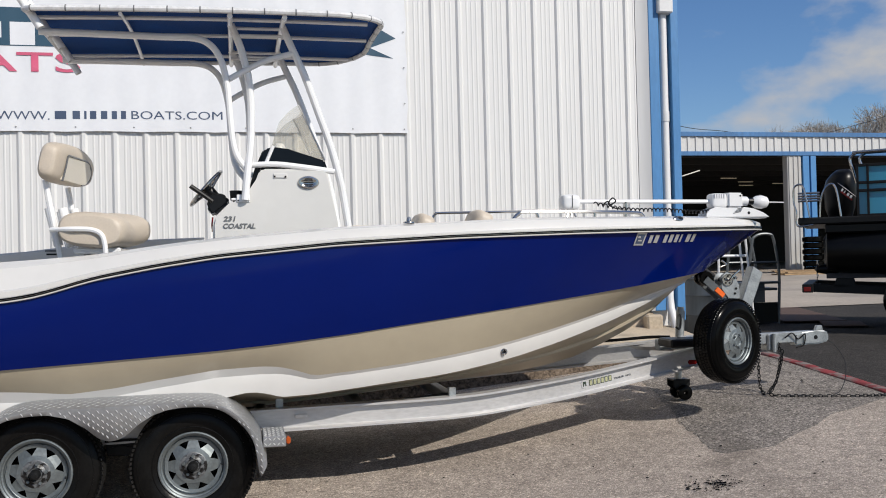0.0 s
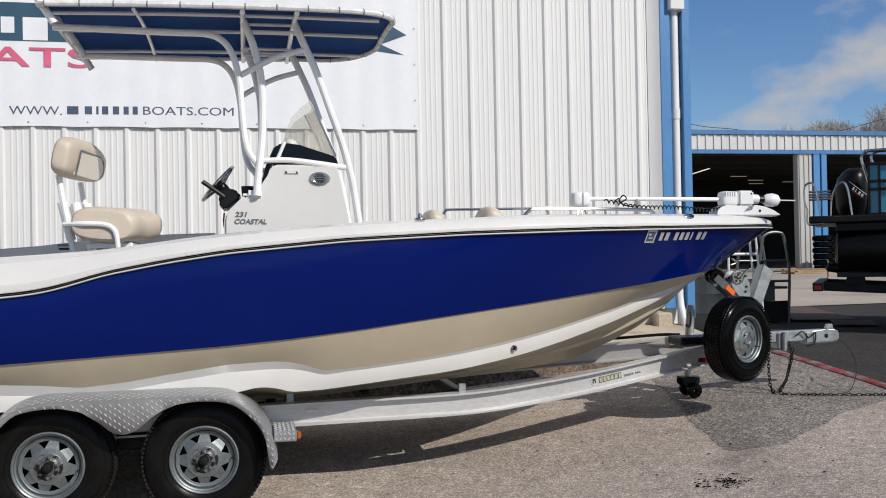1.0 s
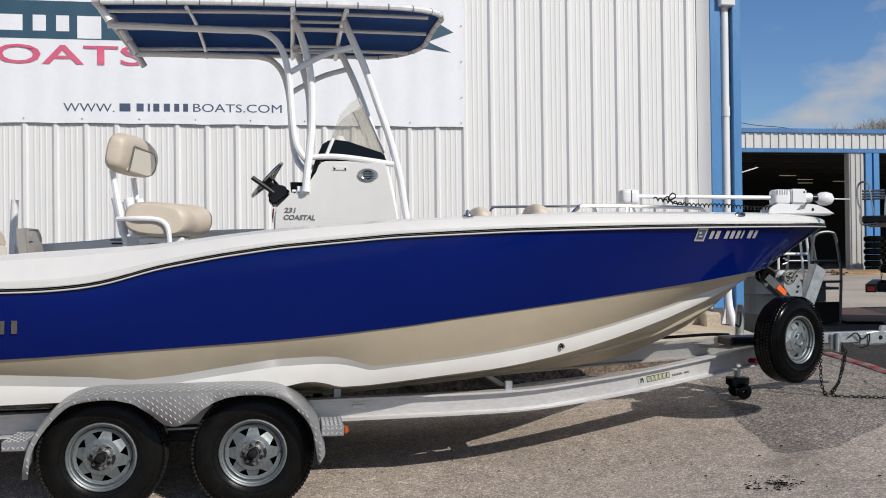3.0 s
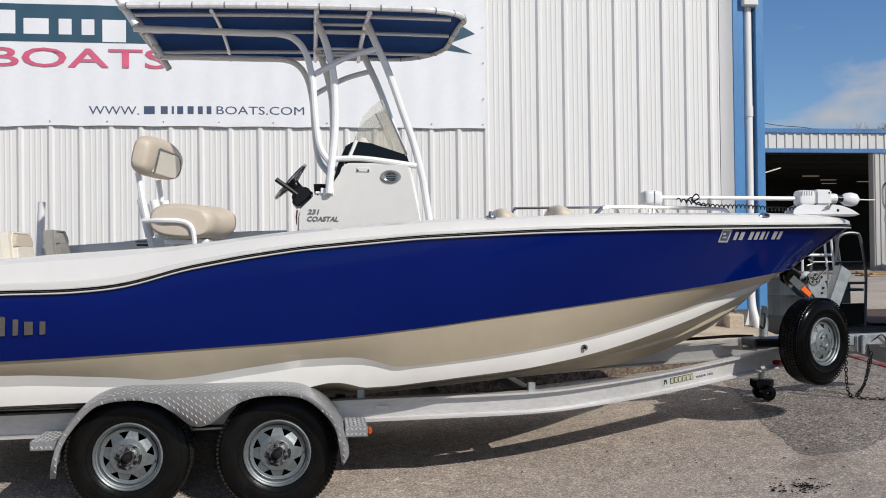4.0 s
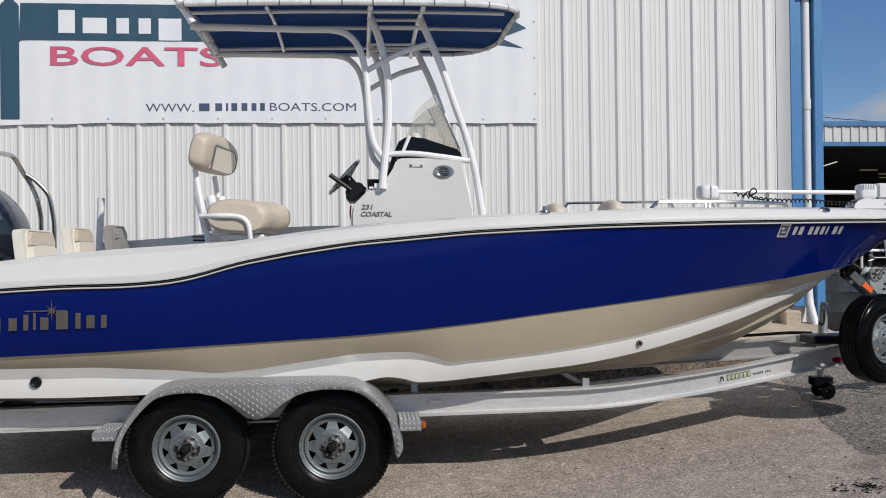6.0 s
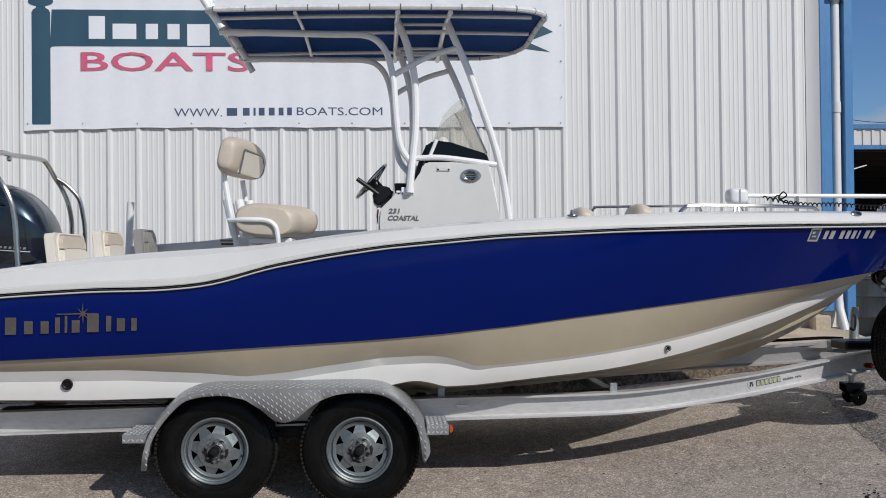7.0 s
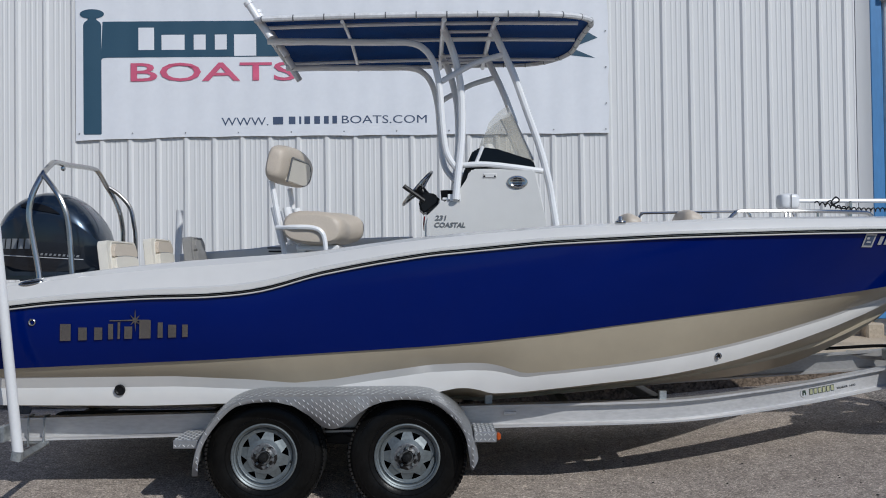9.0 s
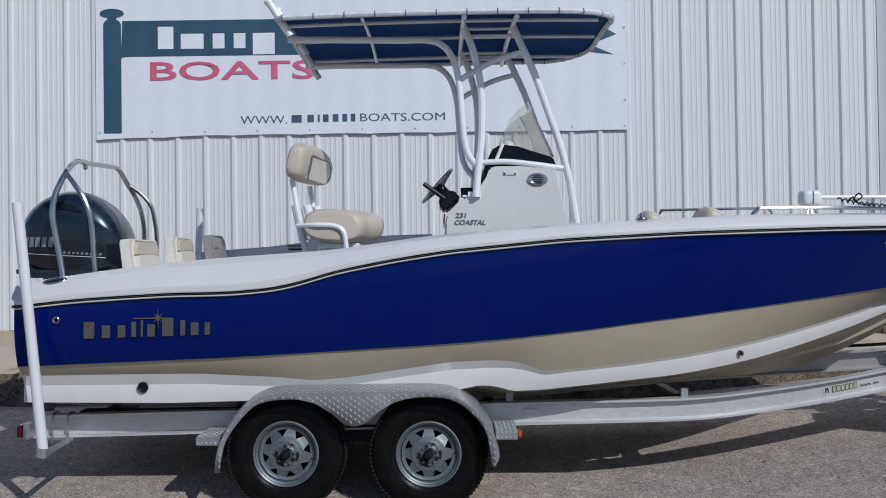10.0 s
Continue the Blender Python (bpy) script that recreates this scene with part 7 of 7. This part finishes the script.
for i, (x0, x1, z) in enumerate(((5.10, 5.55, 1.0), (4.95, 5.30, 0.78), (4.75, 5.10, 0.60))):
    part("tread", boxed(x0, x1, SY, SY + 0.6, z - 0.035, z, 0.006), GREY_STEEL, steps)
part("base_frame", boxed(4.7, 5.56, SY, SY + 0.6, g + 0.06, g + 0.12, 0.01), GREY_STEEL, steps)
part("riser_panel", boxed(5.11, 5.36, SY + 0.01, SY + 0.56, 0.80, 1.075, 0.006), GREY_STEEL, steps, "grey riser panel", smooth=False)
part("side_panel", boxed(5.05, 5.54, SY - 0.012, SY - 0.002, g + 0.03, 0.80, 0.004), DARK_STEEL, steps, "dark side panel", smooth=False)
for x in (4.75, 5.10):
    part("strut", tube([(x, SY, g), (x + 0.1, SY, 1.0)], 0.018, 8), DARK_STEEL, steps)
ladder = root("step_ladder", pose(0, 0, 0), "white metal ladder standing behind the bow", "ladder")
for x in (4.53, 4.62):
    part("stile", tube([(x + 0.09, 5.2, ground_z(4.6, 5.2)), (x - 0.02, 5.2, 1.70)], 0.015, 8), PIPE_WHITE, ladder)
part("rung", tube([(4.20, 5.2, 1.465), (4.60, 5.2, 1.46)], 0.018, 8), PIPE_WHITE, ladder)
part("stile", tube([(4.20, 5.2, ground_z(4.2, 5.2)), (4.215, 5.2, 1.48)], 0.016, 8), PIPE_WHITE, ladder)
drum = root("steel_drum", pose(4.12, 5.3, ground_z(4.12, 5.3)), "grey galvanised steel drum beside the blue corner", "drum")
part("body", lathe([(0.0, 0.0), (0.34, 0.0), (0.35, 0.02), (0.345, 0.23), (0.358, 0.25), (0.345, 0.27), (0.345, 0.48), (0.358, 0.50), (0.345, 0.52), (0.345, 0.70)], pose(0, 0, 0), 40), GREY_BIN, drum)
part("rim", lathe([(0.30, 0.70), (0.345, 0.69), (0.36, 0.71), (0.345, 0.73), (0.31, 0.72)], pose(0, 0, 0), 40), GREY_BIN, drum)
part("seam", boxed(-0.012, 0.012, -0.352, -0.342, 0.03, 0.69, 0.003), GREY_BIN, drum)

# pontoon boat on its trailer, its stern towards the building
NEAR, LEVEL = 0.77, 1.492
TURN = pose(-1.842, -5.78, LEVEL) @ Matrix.Scale(NEAR, 4) @ pose(1.842, 5.78, -LEVEL) @ pose(7.02, 7.7, 0, 0, 0, -36) @ Matrix.Diagonal((0.82, 1, 1, 1)) @ pose(-7.02, -7.7, 0)
pon = root("pontoon_boat", TURN, "black pontoon boat with blue side panels and stainless rails", "boat")
for y in (8.05, 10.2):
    part("pontoon", lathe([(0, 0.02), (0.2, 0.0), (0.31, 0.06), (0.36, 0.3), (0.40, 1.0), (0.42, 2.0), (0.42, 6.0), (0.3, 7.0), (0, 7.6)], pose(7.47, y, 1.50, 0, 90), 28), BLACK_GLOSS, pon, "glossy black pontoon")
part("deck", boxed(7.02, 15.2, 7.64, 10.6, 1.925, 2.04, 0.02), DARK_STEEL, pon, "black deck edge")
part("skirt", boxed(7.5, 15.2, 7.72, 10.5, 1.78, 1.925, 0.02), BLACK_GLOSS, pon)
part("side_panel", boxed(8.12, 15, 7.70, 7.73, 2.05, 2.83), PONTOON_BLUE, pon, "blue tinted side panel", smooth=False)
for z in (2.045, 2.435, 2.56, 2.835):
    part("panel_rail", boxed(8.09, 15, 7.66, 7.70, z - 0.022, z + 0.022, 0.006), DARK_STEEL, pon)
for x in (8.11, 8.29, 9.6, 11.0):
    part("panel_post", boxed(x - 0.022, x + 0.022, 7.66, 7.72, 2.04, 2.85, 0.005), DARK_STEEL, pon)
part("top_rail", tube(spline([(8.09, 7.75, 2.56), (8.02, 7.75, 2.80), (7.99, 7.75, 2.90), (8.00, 7.75, 2.97), (8.08, 7.75, 3.03), (8.25, 7.75, 3.05), (10.5, 7.75, 3.07)]), 0.026, 8), STEEL, pon)
part("top_rail", tube(spline([(8.22, 8.3, 2.86), (8.17, 8.3, 2.95), (8.18, 8.3, 3.02), (8.27, 8.3, 3.08), (8.5, 8.3, 3.09), (10.5, 8.3, 3.10)]), 0.026, 8), STEEL, pon)
part("stern_rail", tube(spline([(7.30, 7.62, 1.92), (7.05, 7.62, 1.90), (6.99, 7.62, 1.97), (7.0, 7.62, 2.13), (6.955, 7.62, 2.27), (6.955, 7.62, 2.5), (7.03, 7.62, 2.57), (7.12, 7.62, 2.55), (7.17, 7.62, 2.41), (7.24, 7.62, 2.04)]), 0.016, 8), STEEL, pon, "stainless ladder rail")
for z in (2.305, 2.345, 2.385, 2.43):
    part("ladder_rung", tube([(7.03, 7.64, z), (7.43, 7.64, z)], 0.017, 8), STEEL, pon)
part("hand_hoop", tube(spline([(7.42, 7.68, 2.04), (7.44, 7.68, 2.28), (7.50, 7.68, 2.45), (7.58, 7.68, 2.54), (7.68, 7.68, 2.55), (7.74, 7.68, 2.42), (7.80, 7.68, 2.04)]), 0.02, 8), STEEL, pon)
pon_motor = root("outboard_motor", TURN, "black outboard motor on the pontoon boat", "outboard motor")
cw = bmesh.new()
secs = []
for z, w, x0, x1 in ((2.02, 0.16, 7.58, 8.0), (2.2, 0.23, 7.50, 8.06), (2.48, 0.26, 7.47, 8.10), (2.66, 0.24, 7.54, 8.10), (2.76, 0.19, 7.64, 8.06), (2.82, 0.10, 7.74, 7.98)):
    secs.append([((x0 + x1) / 2 + (x1 - x0) / 2 * math.cos(a), 8.2 + w * math.sin(a), z) for a in (2 * math.pi * k / 20 for k in range(20))])
loft(secs, cw, cap=True, wrap=True)
part("cowl", cw, BLACK_GLOSS, pon_motor, "glossy black engine cowl")
MARK = pose(7.90, 7.925, 2.42, 0, 36, 0)
part("cowl_mark", boxed(-0.10, 0.16, 0, 0.012, -0.045, -0.012, 0.004, 1, MARK), RED, pon_motor, "red marking on the cowl")
part("cowl_line", boxed(-0.22, 0.18, 0, 0.012, 0.050, 0.058, 0.003, 1, MARK), SILVER_MARK, pon_motor)
for k, w in ((0, 0.03), (1, 0.014), (2, 0.04), (3, 0.04)):
    part("letter_bar", boxed(-0.10 + 0.062 * k, -0.10 + 0.062 * k + w, -0.004, 0.012, -0.022, 0.026, 0.003, 1, MARK), SILVER_MARK, pon_motor)
part("midsection", boxed(7.6, 7.85, 8.1, 8.3, 1.2, 2.1, 0.03), BLACK_GLOSS, pon_motor)
part("gear_case", lathe([(0, -0.35), (0.06, -0.3), (0.09, -0.1), (0.09, 0.15), (0.05, 0.3), (0, 0.33)], pose(7.62, 8.2, 1.2, 0, 90), 16), BLACK_GLOSS, pon_motor)
prop = bmesh.new()
for k in range(3):
    a0 = 2 * math.pi * k / 3
    prop.faces.new([prop.verts.new((7.34 + 0.03 * math.cos(2 * a), 8.2 + r * math.cos(a), 1.2 + r * math.sin(a))) for r, a in ((0.05, a0), (0.15, a0 - 0.35), (0.19, a0 + 0.2), (0.15, a0 + 0.75), (0.06, a0 + 0.6))])
bl = part("propeller", prop, STEEL, pon_motor, "steel propeller")
pm = bl.modifiers.new("thickness", "SOLIDIFY")
pm.thickness = 0.008
pt = root("pontoon_trailer", TURN, "black steel trailer under the pontoon boat", "trailer")
for y in (8.0, 10.0):
    part("frame_rail", prism([(7.25, 0.97), (9.0, 0.90), (15, 0.90), (15, 0.76), (9.0, 0.76), (7.25, 0.83)], y, y + 0.1, 0.01), DARK_STEEL, pt)
part("rear_beam", boxed(7.06, 7.26, 7.66, 10.4, 0.835, 0.97, 0.01), DARK_STEEL, pt)
part("tail_lamp", boxed(7.09, 7.22, 7.645, 7.66, 0.855, 0.925, 0.004), RED, pt, "dim red tail lamp")
for x in (7.62, 9.4):
    for y in (8.05, 10.05):
        part("bunk_bracket", prism([(x, 0.9), (x + 0.42, 0.9), (x + 0.34, 1.16), (x + 0.10, 1.16)], y - 0.05, y + 0.05, 0.01), DARK_STEEL, pt)
for y in (8.05, 10.05):
    part("bunk", boxed(7.5, 14.5, y - 0.08, y + 0.08, 1.05, 1.13, 0.01), BUNK, pt)
for x in (8.95, 9.85):
    for y in (7.62, 10.15):
        q = TURN @ Vector((x, y, 0))
        cz = LEVEL + (ground_z(q.x, q.y) + 0.012 - LEVEL) / NEAR + 0.37
        part("tyre", lathe([(0.17, 0), (0.31, 0.0), (0.37, 0.04), (0.37, 0.18), (0.31, 0.22), (0.17, 0.22)], pose(x, y + 0.2, cz, 90), 28, closed=True), BLACK_RUBBER, pt)
        part("rim", lathe([(0, 0.21), (0.17, 0.20), (0.18, 0.12)], pose(x, y + 0.2, cz, 90), 24), BLACK_GLOSS, pt)
    part("axle", tube([(x, 7.75, cz), (x, 10.3, cz)], 0.04, 8), DARK_STEEL, pt)
part("mudguard", prism([(8.50, 0.72), (8.54, 0.86), (8.62, 1.0), (8.72, 1.04), (10.1, 1.04), (10.2, 1.0), (10.3, 0.8), (10.27, 0.8), (10.17, 0.97), (10.1, 1.015), (8.72, 1.015), (8.64, 0.98), (8.57, 0.85), (8.53, 0.72)], 7.58, 7.86, 0.0), DARK_STEEL, pt)
for w, n, x, y, turn in ((0.42, 1.4, 6.50, 7.15, -20), (0.26, 0.40, 6.10, 5.35, -30)):
    flat = part("cardboard_sheet", boxed(-w, w, -n, n, 0, 0.012, 0.003), BROWN_SHEET)
    flat.matrix_world = pose(x, y, ground_z(x, y) + 0.03, 0.6, 0, turn)
    tagged(flat, "flattened brown cardboard sheet on the asphalt", "cardboard", "cardboard sheets")

# bare trees behind the workshop


def bare_tree(x, y, h, seed, wide=1.0):
    rnd = random.Random(seed)
    tr = root("tree", pose(x, y, ground_z(x, y)), "leafless pale grey tree behind the workshop", "tree", "bare trees")
    trunk = tube([(0, 0, 0), (0.05, 0, h * 0.25), (0.0, 0.1, h * 0.4)], 0.28, 8, taper=0.2)
    verts, faces = [], []

    def stick(p, q, r0, r1):
        d = (q - p).normalized()
        u = d.orthogonal().normalized()
        w = d.cross(u)
        i = len(verts)
        for c, r in ((p, r0), (q, r1)):
            for k in range(3):
                a = 2 * math.pi * k / 3
                verts.append(c + r * (math.cos(a) * u + math.sin(a) * w))
        faces.extend([(i, i + 1, i + 4, i + 3), (i + 1, i + 2, i + 5, i + 4), (i + 2, i, i + 3, i + 5)])

    def grow(p, d, length, r, depth):
        m = p + d * length * 0.5 + Vector((rnd.uniform(-1, 1), rnd.uniform(-1, 1), 0)) * length * 0.07
        q = p + d * length
        stick(p, m, r, r * 0.8), stick(m, q, r * 0.8, r * 0.6)
        if depth == 0:
            return
        for _ in range(4 if depth > 2 else 5):
            nd = (d + Vector((rnd.uniform(-1, 1) * wide, rnd.uniform(-1, 1), rnd.uniform(-0.45, 0.65))) * 0.8).normalized()
            grow(m.lerp(q, rnd.uniform(0.2, 1.0)), nd, length * rnd.uniform(0.54, 0.80), r * 0.62, depth - 1)

    for _ in range(7):
        grow(Vector((0, 0.05, h * rnd.uniform(0.28, 0.42))), Vector((rnd.uniform(-1, 1) * wide, rnd.uniform(-0.8, 0.8), 0.75)).normalized(), h * 0.23, 0.10, 5)
    part("trunk", trunk, BARK, tr)
    me = bpy.data.meshes.new("crown")
    me.from_pydata(verts, [], faces)
    me.materials.append(BARK)
    crown = new("crown", me)
    crown.parent = tr
    tagged(crown, "bare pale twigs")


bare_tree(46.4, 58, 12.9, 3, 1.2)
bare_tree(43.2, 61, 12.6, 8, 1.3)
bare_tree(54.5, 64, 12.6, 12, 1.25)
bare_tree(49.6, 66, 13.0, 21, 1.25)
cable = part("overhead_cable", tube(spline([(8.0, 30, 9.2), (12.5, 30, 7.75), (16.3, 30, 6.86), (18.3, 30, 6.66), (20.5, 30, 6.42), (23.0, 30, 6.6), (25.2, 30, 7.12), (26.1, 30, 7.36), (34, 30, 9.8)]), 0.014, 6), BLACK_PLASTIC)
tagged(cable, "overhead service cable above the workshop", "cable")
